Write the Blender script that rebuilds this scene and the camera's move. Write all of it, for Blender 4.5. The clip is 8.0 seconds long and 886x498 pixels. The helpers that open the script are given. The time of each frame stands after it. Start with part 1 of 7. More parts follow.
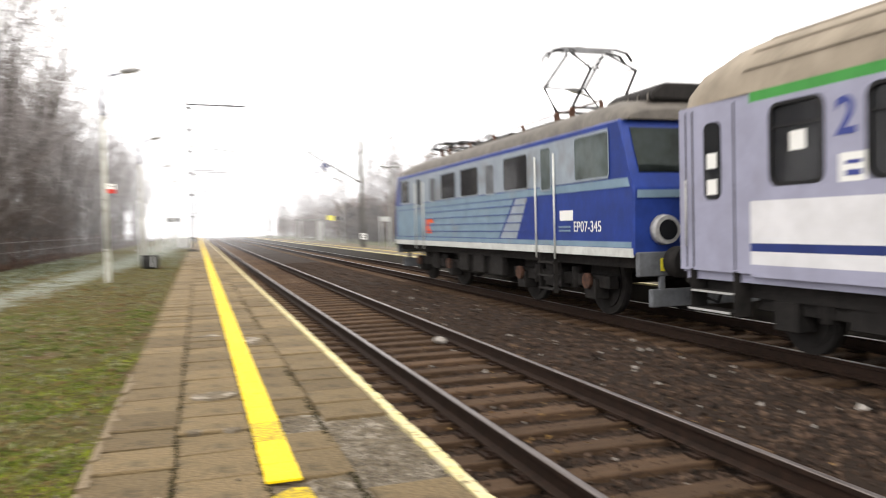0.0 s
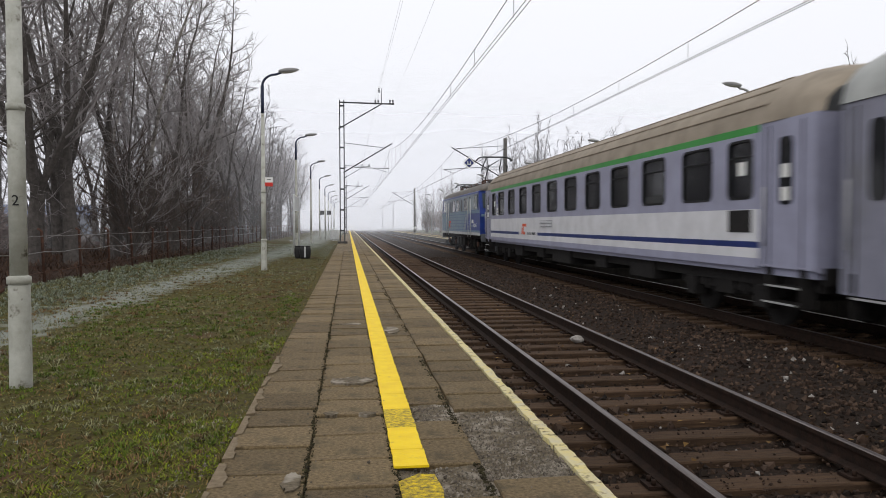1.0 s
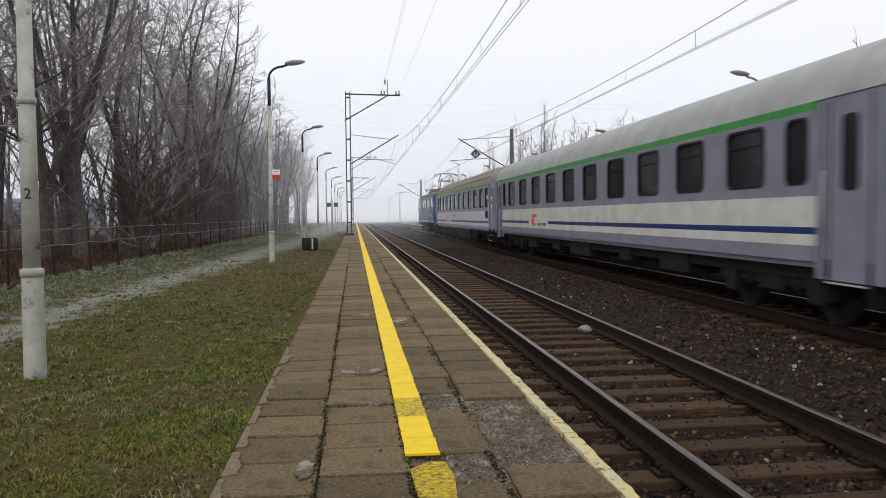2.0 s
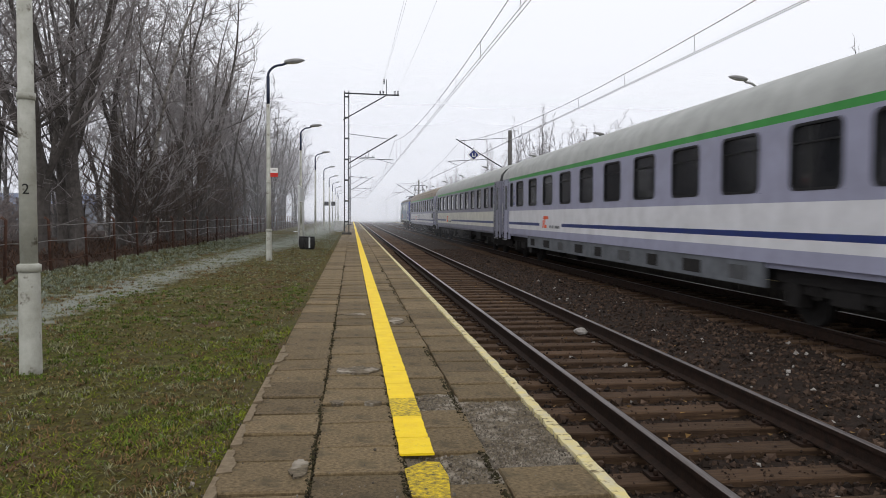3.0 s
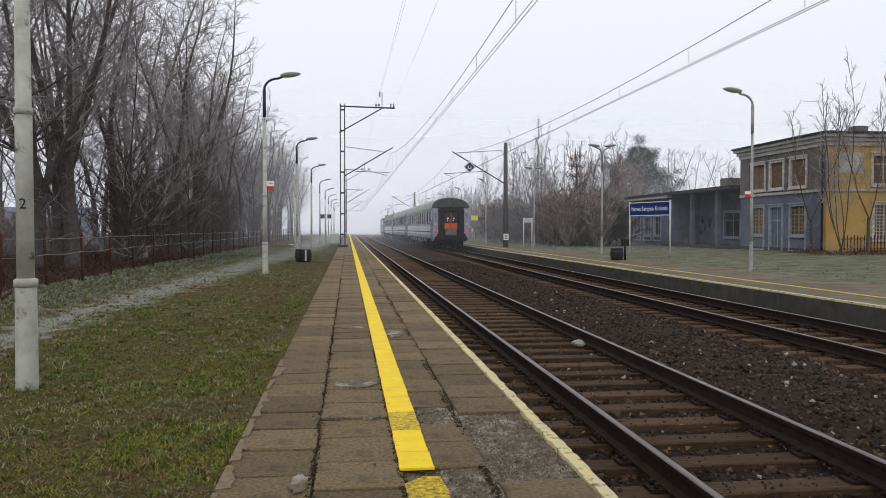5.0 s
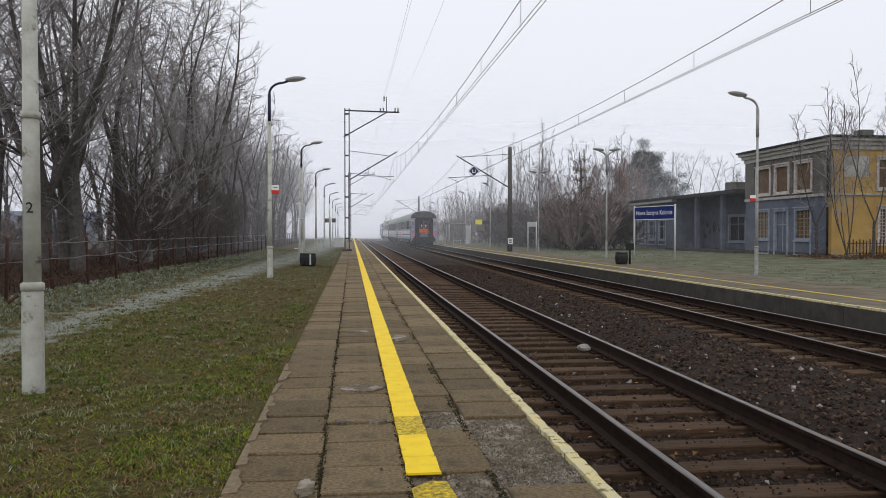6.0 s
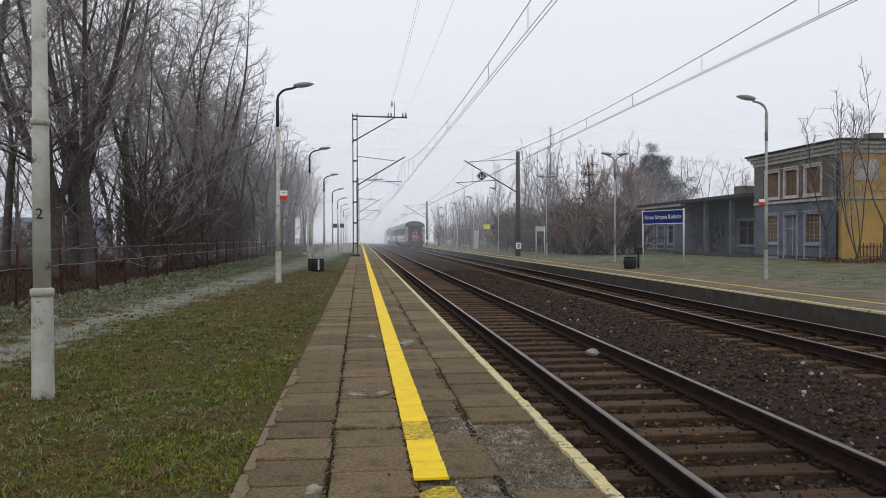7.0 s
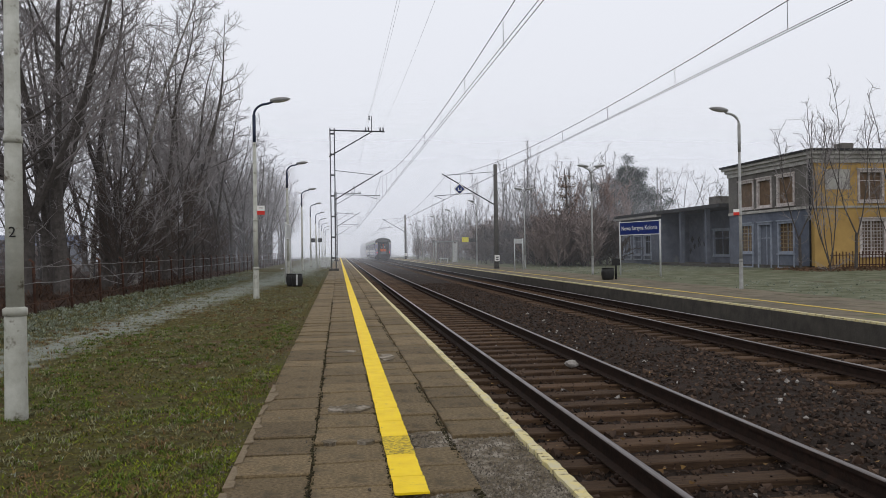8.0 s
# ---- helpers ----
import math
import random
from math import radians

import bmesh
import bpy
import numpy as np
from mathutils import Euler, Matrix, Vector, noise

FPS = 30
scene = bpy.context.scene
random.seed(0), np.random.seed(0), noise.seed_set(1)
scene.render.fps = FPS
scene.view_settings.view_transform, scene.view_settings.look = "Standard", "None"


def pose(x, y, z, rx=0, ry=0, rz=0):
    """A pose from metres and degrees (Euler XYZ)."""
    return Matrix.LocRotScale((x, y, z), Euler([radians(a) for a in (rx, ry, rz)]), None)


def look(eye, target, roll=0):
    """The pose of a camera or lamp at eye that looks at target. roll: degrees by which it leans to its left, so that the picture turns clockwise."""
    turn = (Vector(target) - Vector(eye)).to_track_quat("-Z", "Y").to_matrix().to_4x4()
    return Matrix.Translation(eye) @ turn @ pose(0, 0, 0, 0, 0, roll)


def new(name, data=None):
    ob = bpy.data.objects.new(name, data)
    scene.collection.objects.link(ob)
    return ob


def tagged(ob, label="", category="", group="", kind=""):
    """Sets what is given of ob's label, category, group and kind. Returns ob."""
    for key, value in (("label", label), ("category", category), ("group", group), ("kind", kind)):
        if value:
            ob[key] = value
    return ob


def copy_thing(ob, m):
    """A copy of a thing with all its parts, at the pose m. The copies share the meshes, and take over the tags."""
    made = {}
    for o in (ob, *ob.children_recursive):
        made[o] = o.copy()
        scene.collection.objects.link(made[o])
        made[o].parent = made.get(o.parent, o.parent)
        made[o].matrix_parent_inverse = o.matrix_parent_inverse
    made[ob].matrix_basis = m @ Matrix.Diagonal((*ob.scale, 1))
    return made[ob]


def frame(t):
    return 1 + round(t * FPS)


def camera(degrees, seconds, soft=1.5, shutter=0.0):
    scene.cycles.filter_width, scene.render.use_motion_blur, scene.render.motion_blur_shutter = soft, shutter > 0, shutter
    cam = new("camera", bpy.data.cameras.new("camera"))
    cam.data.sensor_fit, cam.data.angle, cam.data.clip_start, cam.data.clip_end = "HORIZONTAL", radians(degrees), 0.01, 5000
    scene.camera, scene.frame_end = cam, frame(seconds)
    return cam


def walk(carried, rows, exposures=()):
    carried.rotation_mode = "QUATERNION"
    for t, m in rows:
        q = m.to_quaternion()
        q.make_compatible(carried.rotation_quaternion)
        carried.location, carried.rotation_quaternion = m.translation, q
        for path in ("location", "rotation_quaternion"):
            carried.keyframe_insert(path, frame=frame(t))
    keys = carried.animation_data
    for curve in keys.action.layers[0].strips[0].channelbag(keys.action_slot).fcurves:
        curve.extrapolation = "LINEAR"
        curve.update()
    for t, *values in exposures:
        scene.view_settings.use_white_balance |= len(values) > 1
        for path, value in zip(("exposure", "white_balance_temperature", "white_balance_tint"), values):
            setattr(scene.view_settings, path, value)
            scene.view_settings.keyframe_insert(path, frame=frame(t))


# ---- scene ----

# World: y runs along the track, x across it to the right, z = 0 is the platform's top.
EYE = 1.41
RAIL = -0.24        # top of the rails
TRACK_A, TRACK_B = 3.01, 7.79

cam = camera(60.0, 8.0, soft=0.9, shutter=0.25)


def held(x, y, z, yaw, pitch, roll):
    return pose(x, y, z, 90 + pitch, 0, yaw) @ pose(0, 0, 0, 0, 0, roll)


walk(cam, [
    (0.0, held(-0.030, 0.060, 1.425, -17.70, -1.75, -1.40)),
    (0.1, held(-0.020, 0.070, 1.412, -12.64, -0.90, -0.66)),
    (0.2, held(0.000, 0.070, 1.411, -9.58, -1.15, 0.05)),
    (0.3, held(0.000, 0.070, 1.411, -8.21, -1.26, 0.20)),
    (0.5, held(0.019, 0.048, 1.408, -6.52, -1.33, -0.30)),
    (1.0, held(0.036, 0.046, 1.406, -7.05, -1.84, -0.18)),
    (2.5, held(0.006, 0.001, 1.396, -6.26, -2.53, -0.54)),
    (3.0, held(0.011, -0.004, 1.404, -6.78, -2.45, 0.26)),
    (3.5, held(0.012, -0.002, 1.404, -6.76, -1.83, -0.04)),
    (4.0, held(0.004, 0.003, 1.399, -7.05, -2.10, -0.01)),
    (4.5, held(0.000, 0.000, 1.410, -7.11, -1.74, 0.00)),
    (6.0, held(-0.023, 0.011, 1.410, -6.77, -1.24, 0.02)),
    (6.5, held(-0.011, 0.002, 1.406, -6.39, -0.76, -0.15)),
    (7.0, held(-0.017, 0.012, 1.408, -6.16, -0.87, -0.15)),
    (7.5, held(-0.012, -0.002, 1.410, -7.34, -0.46, -0.20)),
    (8.0, held(-0.013, -0.005, 1.412, -7.75, 0.10, -0.83)),
], exposures=[(0.0, 1.20, 7150, 10), (0.15, 0.98, 7050, 10), (0.3, 0.68, 6900, 10), (0.6, 0.28, 6700, 10), (1.0, 0.06, 6600, 10), (3.5, 0.06, 6520, 10), (4.5, 0.02, 6480, 10),
              (6.0, -0.07, 6450, 10), (8.0, -0.16, 6450, 10)])

# ---- light: an overcast, foggy winter sky ----
world = bpy.data.worlds.new("overcast")
scene.world = world
world.use_nodes = True
wn, wl = world.node_tree.nodes, world.node_tree.links
wn.clear()
sky = wn.new("ShaderNodeTexSky")
sky.sky_type, sky.sun_disc = "NISHITA", False
sky.sun_elevation, sky.sun_rotation = radians(22), radians(150)
sky.dust_density, sky.air_density = 6.0, 1.0
coord = wn.new("ShaderNodeTexCoord")
sep = wn.new("ShaderNodeSeparateXYZ")
wl.new(coord.outputs["Generated"], sep.inputs[0])
ramp = wn.new("ShaderNodeValToRGB")
ramp.color_ramp.elements[0].position, ramp.color_ramp.elements[0].color = 0.0, (0.905, 0.925, 0.99, 1)
ramp.color_ramp.elements[1].position, ramp.color_ramp.elements[1].color = 0.30, (0.985, 1.005, 1.075, 1)
top = ramp.color_ramp.elements.new(1.0)
top.color = (1.0, 1.0, 1.0, 1)
wl.new(sep.outputs["Z"], ramp.inputs[0])
gain = wn.new("ShaderNodeMath")
gain.operation, gain.inputs[1].default_value = "MULTIPLY_ADD", 0.05
gain.inputs[2].default_value = 0.98
wl.new(sep.outputs["Z"], gain.inputs[0])
cloud = wn.new("ShaderNodeBackground")
wl.new(ramp.outputs[0], cloud.inputs["Color"])
wl.new(gain.outputs[0], cloud.inputs["Strength"])
clear = wn.new("ShaderNodeBackground")
clear.inputs["Strength"].default_value = 0.05
wl.new(sky.outputs[0], clear.inputs["Color"])
sky_mix = wn.new("ShaderNodeMixShader")
sky_mix.inputs[0].default_value = 0.93
wl.new(clear.outputs[0], sky_mix.inputs[1])
wl.new(cloud.outputs[0], sky_mix.inputs[2])
wl.new(sky_mix.outputs[0], wn.new("ShaderNodeOutputWorld").inputs["Surface"])

sun = new("sun", bpy.data.lights.new("sun", "SUN"))
sun.data.energy, sun.data.angle, sun.data.color = 0.5, radians(40), (1.0, 0.97, 0.93)
sun.matrix_basis = look((-6, -14, 12), (0, 0, 0))


# ---- materials ----
def mat(name, base, alt=None, scale=6.0, detail=4.0, rough=0.8, metal=0.0, bump=0.0, bump_scale=None,
        island=0.0, third=None, third_scale=1.2, third_cut=0.55, spec=0.2, objrand=0.0, stretch=None):
    """Base and second colour by fine noise, a third by a coarse one, bump, and variation by piece."""
    m = bpy.data.materials.new(name)
    m.use_nodes = True
    n, l = m.node_tree.nodes, m.node_tree.links
    b = n["Principled BSDF"]
    b.inputs["Roughness"].default_value, b.inputs["Metallic"].default_value = rough, metal
    b.inputs["Specular IOR Level"].default_value = spec
    geo = n.new("ShaderNodeTexCoord")
    src = geo.outputs["Object"]
    if stretch:
        mp = n.new("ShaderNodeMapping")
        mp.inputs["Scale"].default_value = stretch
        l.new(src, mp.inputs["Vector"])
        src = mp.outputs[0]

    def tex(sc, det):
        t = n.new("ShaderNodeTexNoise")
        t.inputs["Scale"].default_value, t.inputs["Detail"].default_value = sc, det
        t.inputs["Roughness"].default_value = 0.65
        l.new(src, t.inputs["Vector"])
        return t.outputs["Fac"]

    def blend(fac, a, c):
        x = n.new("ShaderNodeMix")
        x.data_type = "RGBA"
        l.new(fac, x.inputs[0])
        for s, v in ((6, a), (7, c)):
            if isinstance(v, tuple):
                x.inputs[s].default_value = (*v, 1)
            else:
                l.new(v, x.inputs[s])
        return x.outputs[2]

    def step(fac, lo, hi):
        r = n.new("ShaderNodeMapRange")
        r.inputs[1].default_value, r.inputs[2].default_value = lo, hi
        l.new(fac, r.inputs[0])
        return r.outputs[0]

    col = base
    if alt:
        col = blend(step(tex(scale, detail), 0.35, 0.65), base, alt)
    if third:
        col = blend(step(tex(third_scale, 3.0), third_cut, third_cut + 0.12), col, third)
    if island or objrand:
        g = n.new("ShaderNodeNewGeometry") if island else n.new("ShaderNodeObjectInfo")
        amount = island or objrand
        hsv = n.new("ShaderNodeHueSaturation")
        r = n.new("ShaderNodeMapRange")
        r.inputs[3].default_value, r.inputs[4].default_value = 1 - amount, 1 + amount
        l.new(g.outputs["Random Per Island" if island else "Random"], r.inputs[0])
        l.new(r.outputs[0], hsv.inputs["Value"])
        if isinstance(col, tuple):
            hsv.inputs["Color"].default_value = (*col, 1)
        else:
            l.new(col, hsv.inputs["Color"])
        col = hsv.outputs[0]
    if isinstance(col, tuple):
        b.inputs["Base Color"].default_value = (*col, 1)
    else:
        l.new(col, b.inputs["Base Color"])
    if bump:
        k = n.new("ShaderNodeBump")
        k.inputs["Strength"].default_value, k.inputs["Distance"].default_value = bump, 0.02
        l.new(tex(bump_scale or scale * 4, 5.0), k.inputs["Height"])
        l.new(k.outputs[0], b.inputs["Normal"])
    return m


M_GRASS_GROUND = mat("mossy_turf", (0.080, 0.077, 0.013), (0.036, 0.025, 0.010), 22, 10, bump=0.8, bump_scale=25,
                     third=(0.082, 0.046, 0.024), third_scale=0.8, third_cut=0.57, rough=0.95)
M_BLADE = mat("grass_blades", (0.120, 0.108, 0.019), (0.140, 0.088, 0.034), 1.3, 4, island=0.65, rough=0.8,
              third=(0.105, 0.062, 0.034), third_scale=0.8, third_cut=0.55)
M_BLADE_FROST = mat("frosted_blades", (0.27, 0.30, 0.26), (0.13, 0.15, 0.09), 2.0, 3, island=0.3, rough=0.9)
M_SLAB = mat("weathered_paving_slab", (0.258, 0.190, 0.104), (0.104, 0.074, 0.040), 38.0, 8, bump=1.0, bump_scale=110,
             third=(0.108, 0.084, 0.048), third_scale=3.6, third_cut=0.54, objrand=0.24, rough=0.78)
M_SLAB_FAR = mat("weathered_paving", (0.258, 0.190, 0.104), (0.104, 0.074, 0.040), 38.0, 8, bump=1.0, bump_scale=110,
                 third=(0.092, 0.074, 0.041), third_scale=2.4, third_cut=0.53, island=0.2, rough=0.72)
M_CHIP = mat("bare_concrete_chip", (0.225, 0.175, 0.115), (0.15, 0.114, 0.072), 20, bump=0.5, rough=0.85)
M_MORTAR = mat("crumbled_mortar", (0.205, 0.168, 0.118), (0.095, 0.076, 0.052), 28, 8, bump=1.0, bump_scale=60, rough=0.95,
               third=(0.36, 0.32, 0.265), third_scale=4.2, third_cut=0.50)
M_YELLOW = mat("yellow_line_paint", (0.90, 0.65, 0.012), (0.80, 0.54, 0.012), 5.0, 6, bump=0.4, bump_scale=60,
               third=(0.58, 0.38, 0.05), third_scale=9.0, third_cut=0.62, rough=0.6)
M_YELLOW_WORN = mat("worn_yellow_paint", (0.84, 0.60, 0.015), (0.09, 0.075, 0.04), 30, 8, bump=0.8, bump_scale=60, rough=0.7)
M_EDGE = mat("faded_edge_paint", (0.66, 0.56, 0.24), (0.55, 0.50, 0.36), 9.0, 8, bump=0.7, bump_scale=45,
             third=(0.15, 0.115, 0.06), third_scale=13.0, third_cut=0.55, rough=0.8)
M_WALL = mat("platform_wall_concrete", (0.075, 0.068, 0.058), (0.045, 0.041, 0.036), 3, 8, bump=0.5, rough=0.9)
M_BALLAST = mat("rusty_ballast_bed", (0.030, 0.0185, 0.0125), (0.013, 0.0085, 0.006), 22, 6, bump=1.0, bump_scale=45,
                third=(0.045, 0.025, 0.018), third_scale=6, third_cut=0.58, rough=0.95)
M_STONE = mat("ballast_stones", (0.066, 0.043, 0.030), (0.026, 0.0155, 0.011), 7, 3, island=0.8, rough=0.85)
M_STONE_PALE = mat("pale_stone", (0.36, 0.34, 0.32), (0.24, 0.22, 0.2), 20, 4, rough=0.9)
M_SLEEPER = mat("tarred_wooden_sleeper", (0.110, 0.066, 0.038), (0.046, 0.028, 0.018), 3, 8, bump=0.6, bump_scale=30,
                objrand=0.25, rough=0.9, stretch=(1.0, 14.0, 14.0))
M_RAIL = mat("rusted_rail_side", (0.030, 0.017, 0.012), (0.015, 0.010, 0.008), 10, 6, bump=0.3, rough=0.8, spec=0.12)
M_RAILHEAD = mat("worn_rail_head", (0.17, 0.15, 0.145), (0.08, 0.066, 0.06), 5, 4, metal=0.5, rough=0.36, stretch=(8, 0.3, 1))
M_POLE = mat("grey_concrete_pole", (0.49, 0.495, 0.45), (0.34, 0.34, 0.295), 5, 8, bump=0.3, bump_scale=40,
             third=(0.13, 0.115, 0.09), third_scale=7.5, third_cut=0.60, rough=0.85)
M_POLE_GREY = mat("slate_grey_post_paint", (0.37, 0.375, 0.365), (0.25, 0.25, 0.24), 5, 8, bump=0.2, bump_scale=40, rough=0.8)
M_POLE_BLUE = mat("dark_blue_bracket_paint", (0.035, 0.045, 0.085), (0.02, 0.025, 0.045), 8, rough=0.6)
M_LAMP = mat("grey_lamp_housing", (0.28, 0.28, 0.28), (0.2, 0.2, 0.2), 6, rough=0.5)
M_LAMP_GLASS = mat("milky_lamp_cover", (0.55, 0.55, 0.53), (0.45, 0.45, 0.43), 8, rough=0.3)
M_STEEL = mat("dark_painted_mast_steel", (0.060, 0.062, 0.068), (0.036, 0.036, 0.038), 6, rough=0.7)
M_WIRE = mat("catenary_wire", (0.045, 0.045, 0.048), rough=0.6, metal=0.3)
M_RUST = mat("rusty_fence_iron", (0.10, 0.05, 0.035), (0.05, 0.03, 0.024), 9, rough=0.9)
M_BLACK = mat("black_plastic", (0.018, 0.018, 0.019), (0.03, 0.03, 0.03), 9, rough=0.55)


# ---- mesh helpers ----
def box(bm, x0, x1, y0, y1, z0, z1, mi=0):
    """An axis-aligned box; returns its faces."""
    v = [bm.verts.new(p) for p in ((x0, y0, z0), (x1, y0, z0), (x1, y1, z0), (x0, y1, z0),
                                   (x0, y0, z1), (x1, y0, z1), (x1, y1, z1), (x0, y1, z1))]
    made = []
    for q in ((0, 3, 2, 1), (4, 5, 6, 7), (0, 1, 5, 4), (1, 2, 6, 5), (2, 3, 7, 6), (3, 0, 4, 7)):
        f = bm.faces.new([v[i] for i in q])
        f.material_index = mi
        made.append(f)
    return made


def tube(bm, points, radii, sides=8, mi=0, cap=True, smooth=True):
    """A tapered tube through points."""
    pts = [Vector(p) for p in points]
    if not isinstance(radii, (list, tuple)):
        radii = [radii] * len(pts)
    rings = []
    for i, p in enumerate(pts):
        d = (pts[min(i + 1, len(pts) - 1)] - pts[max(i - 1, 0)]).normalized()
        side = d.cross(Vector((0.13, 0.21, 0.97)) if abs(d.z) < 0.9 else Vector((0, 1, 0))).normalized()
        up = side.cross(d)
        rings.append([bm.verts.new(p + (side * math.cos(a) + up * math.sin(a)) * radii[i])
                      for a in (2 * math.pi * k / sides for k in range(sides))])
    for r0, r1 in zip(rings, rings[1:]):
        for k in range(sides):
            f = bm.faces.new((r0[k], r0[(k + 1) % sides], r1[(k + 1) % sides], r1[k]))
            f.material_index, f.smooth = mi, smooth
    if cap:
        for r in (rings[0][::-1], rings[-1]):
            bm.faces.new(r).material_index = mi
    return bm


def prism(bm, outline, axis, a, b, mi=0, smooth=False):
    """A closed outline of (u, v) pushed from a to b along axis; u, v are the other two axes in order."""
    def at(u, v, w):
        return {"x": (w, u, v), "y": (u, w, v), "z": (u, v, w)}[axis]
    r0 = [bm.verts.new(at(u, v, a)) for u, v in outline]
    r1 = [bm.verts.new(at(u, v, b)) for u, v in outline]
    k = len(outline)
    for i in range(k):
        f = bm.faces.new((r0[i], r0[(i + 1) % k], r1[(i + 1) % k], r1[i]))
        f.material_index, f.smooth = mi, smooth
    for r in (r0[::-1], r1):
        bm.faces.new(r).material_index = mi


def finish(bm, name, materials, bevel=0.0):
    if bevel:
        bmesh.ops.bevel(bm, geom=bm.edges[:], offset=bevel, segments=1, affect="EDGES")
    bmesh.ops.recalc_face_normals(bm, faces=bm.faces[:])
    me = bpy.data.meshes.new(name)
    bm.to_mesh(me)
    bm.free()
    for m in materials if isinstance(materials, (list, tuple)) else [materials]:
        me.materials.append(m)
    return me


def part(name, bm, materials, parent, label="", bevel=0.0, m=None):
    ob = new(name, finish(bm, name, materials, bevel))
    ob.parent = parent
    if m:
        ob.matrix_basis = m
    return tagged(ob, label)


def thing(name, label, category, m=None, group="", kind=""):
    ob = new(name)
    if m:
        ob.matrix_basis = m
    return tagged(ob, label, category, group, kind)


def solid(name, bm, materials, label, category, m=None, bevel=0.0, group="", kind=""):
    ob = new(name, finish(bm, name, materials, bevel))
    if m:
        ob.matrix_basis = m
    return tagged(ob, label, category, group, kind)


def raw(name, verts, faces, material):
    me = bpy.data.meshes.new(name)
    me.from_pydata(verts.tolist() if hasattr(verts, "tolist") else verts, [],
                   faces.tolist() if hasattr(faces, "tolist") else faces)
    me.materials.append(material)
    return me


def sheet(x0, x1, y0, y1, nx, ny, height):
    """A grid with height(x, y); verts and faces."""
    xs, ys = np.linspace(x0, x1, nx + 1), np.linspace(y0, y1, ny + 1)
    verts = [(x, y, height(x, y)) for y in ys for x in xs]
    faces = [(j * (nx + 1) + i, j * (nx + 1) + i + 1, (j + 1) * (nx + 1) + i + 1, (j + 1) * (nx + 1) + i)
             for j in range(ny) for i in range(nx)]
    return verts, faces

# ---- ground, track bed and rails ----
def hump(x, y):
    return (0.05 * noise.noise((x * 0.5, y * 0.5, 0)) + 0.024 * noise.noise((x * 2.1, y * 2.1, 5))
            + 0.016 * noise.noise((x * 6.5, y * 6.5, 8)) + 0.010 * noise.noise((x * 15, y * 15, 3)))


def turf_height(x, y):
    rise = 0.0 if x > -5 else 0.06 * min(1.0, (-5 - x) / 1.5)
    return -0.02 + rise + hump(x, y) * min(1.0, (-0.75 - x) / 0.6)


def frosty(x, y):
    """How much frost lies on the turf: a beaten path that runs beside the platform."""
    middle = -4.40 + 0.042 * max(0.0, min(y, 50.0) - 16.0)
    d = abs(x - middle + 0.15 * noise.noise((y * 0.4, 3, 1)))
    return max(0.0, 1 - d / (0.42 + 0.018 * y))


def earth_mix(name, frost_offset, frost_slope, reach):
    """Turf with a frosted beaten path laid along a line across it."""
    m = M_GRASS_GROUND.copy()
    m.name = name
    n, l = m.node_tree.nodes, m.node_tree.links
    b = n["Principled BSDF"]
    old = b.inputs["Base Color"].links[0].from_socket
    c = n.new("ShaderNodeTexCoord")
    s = n.new("ShaderNodeSeparateXYZ")
    l.new(c.outputs["Object"], s.inputs[0])

    def math_node(op, a, bb):
        k = n.new("ShaderNodeMath")
        k.operation = op
        for i, v in enumerate((a, bb)):
            if isinstance(v, (int, float)):
                k.inputs[i].default_value = v
            else:
                l.new(v, k.inputs[i])
        return k.outputs[0]
    ahead = math_node("MAXIMUM", math_node("SUBTRACT", math_node("MINIMUM", s.outputs["Y"], 50.0), 16.0), 0.0)
    line = math_node("ADD", math_node("MULTIPLY", ahead, frost_slope), frost_offset)
    wob = n.new("ShaderNodeTexNoise")
    wob.inputs["Scale"].default_value, wob.inputs["Detail"].default_value = 2.2, 9
    l.new(c.outputs["Object"], wob.inputs["Vector"])
    d = math_node("ABSOLUTE", math_node("SUBTRACT", s.outputs["X"], line), 0.0)
    d = math_node("ADD", d, math_node("MULTIPLY", math_node("SUBTRACT", wob.outputs["Fac"], 0.5), 2.0))
    wide = math_node("ADD", math_node("MULTIPLY", s.outputs["Y"], 0.020), reach)
    r = n.new("ShaderNodeMapRange")
    r.inputs[1].default_value, r.inputs[2].default_value = 1.0, 0.35
    l.new(math_node("DIVIDE", d, wide), r.inputs[0])
    x = n.new("ShaderNodeMix")
    x.data_type = "RGBA"
    l.new(r.outputs[0], x.inputs[0])
    l.new(old, x.inputs[6])
    x.inputs[7].default_value = (0.190, 0.202, 0.175, 1)
    l.new(x.outputs[2], b.inputs["Base Color"])
    return m


M_TURF_PATH = earth_mix("turf_with_frosted_path", -4.40, 0.042, 0.46)
M_LITTER = mat("leaf_litter", (0.042, 0.023, 0.015), (0.020, 0.013, 0.010), 5, 8, spec=0.1, bump=0.9, bump_scale=25, rough=0.95)

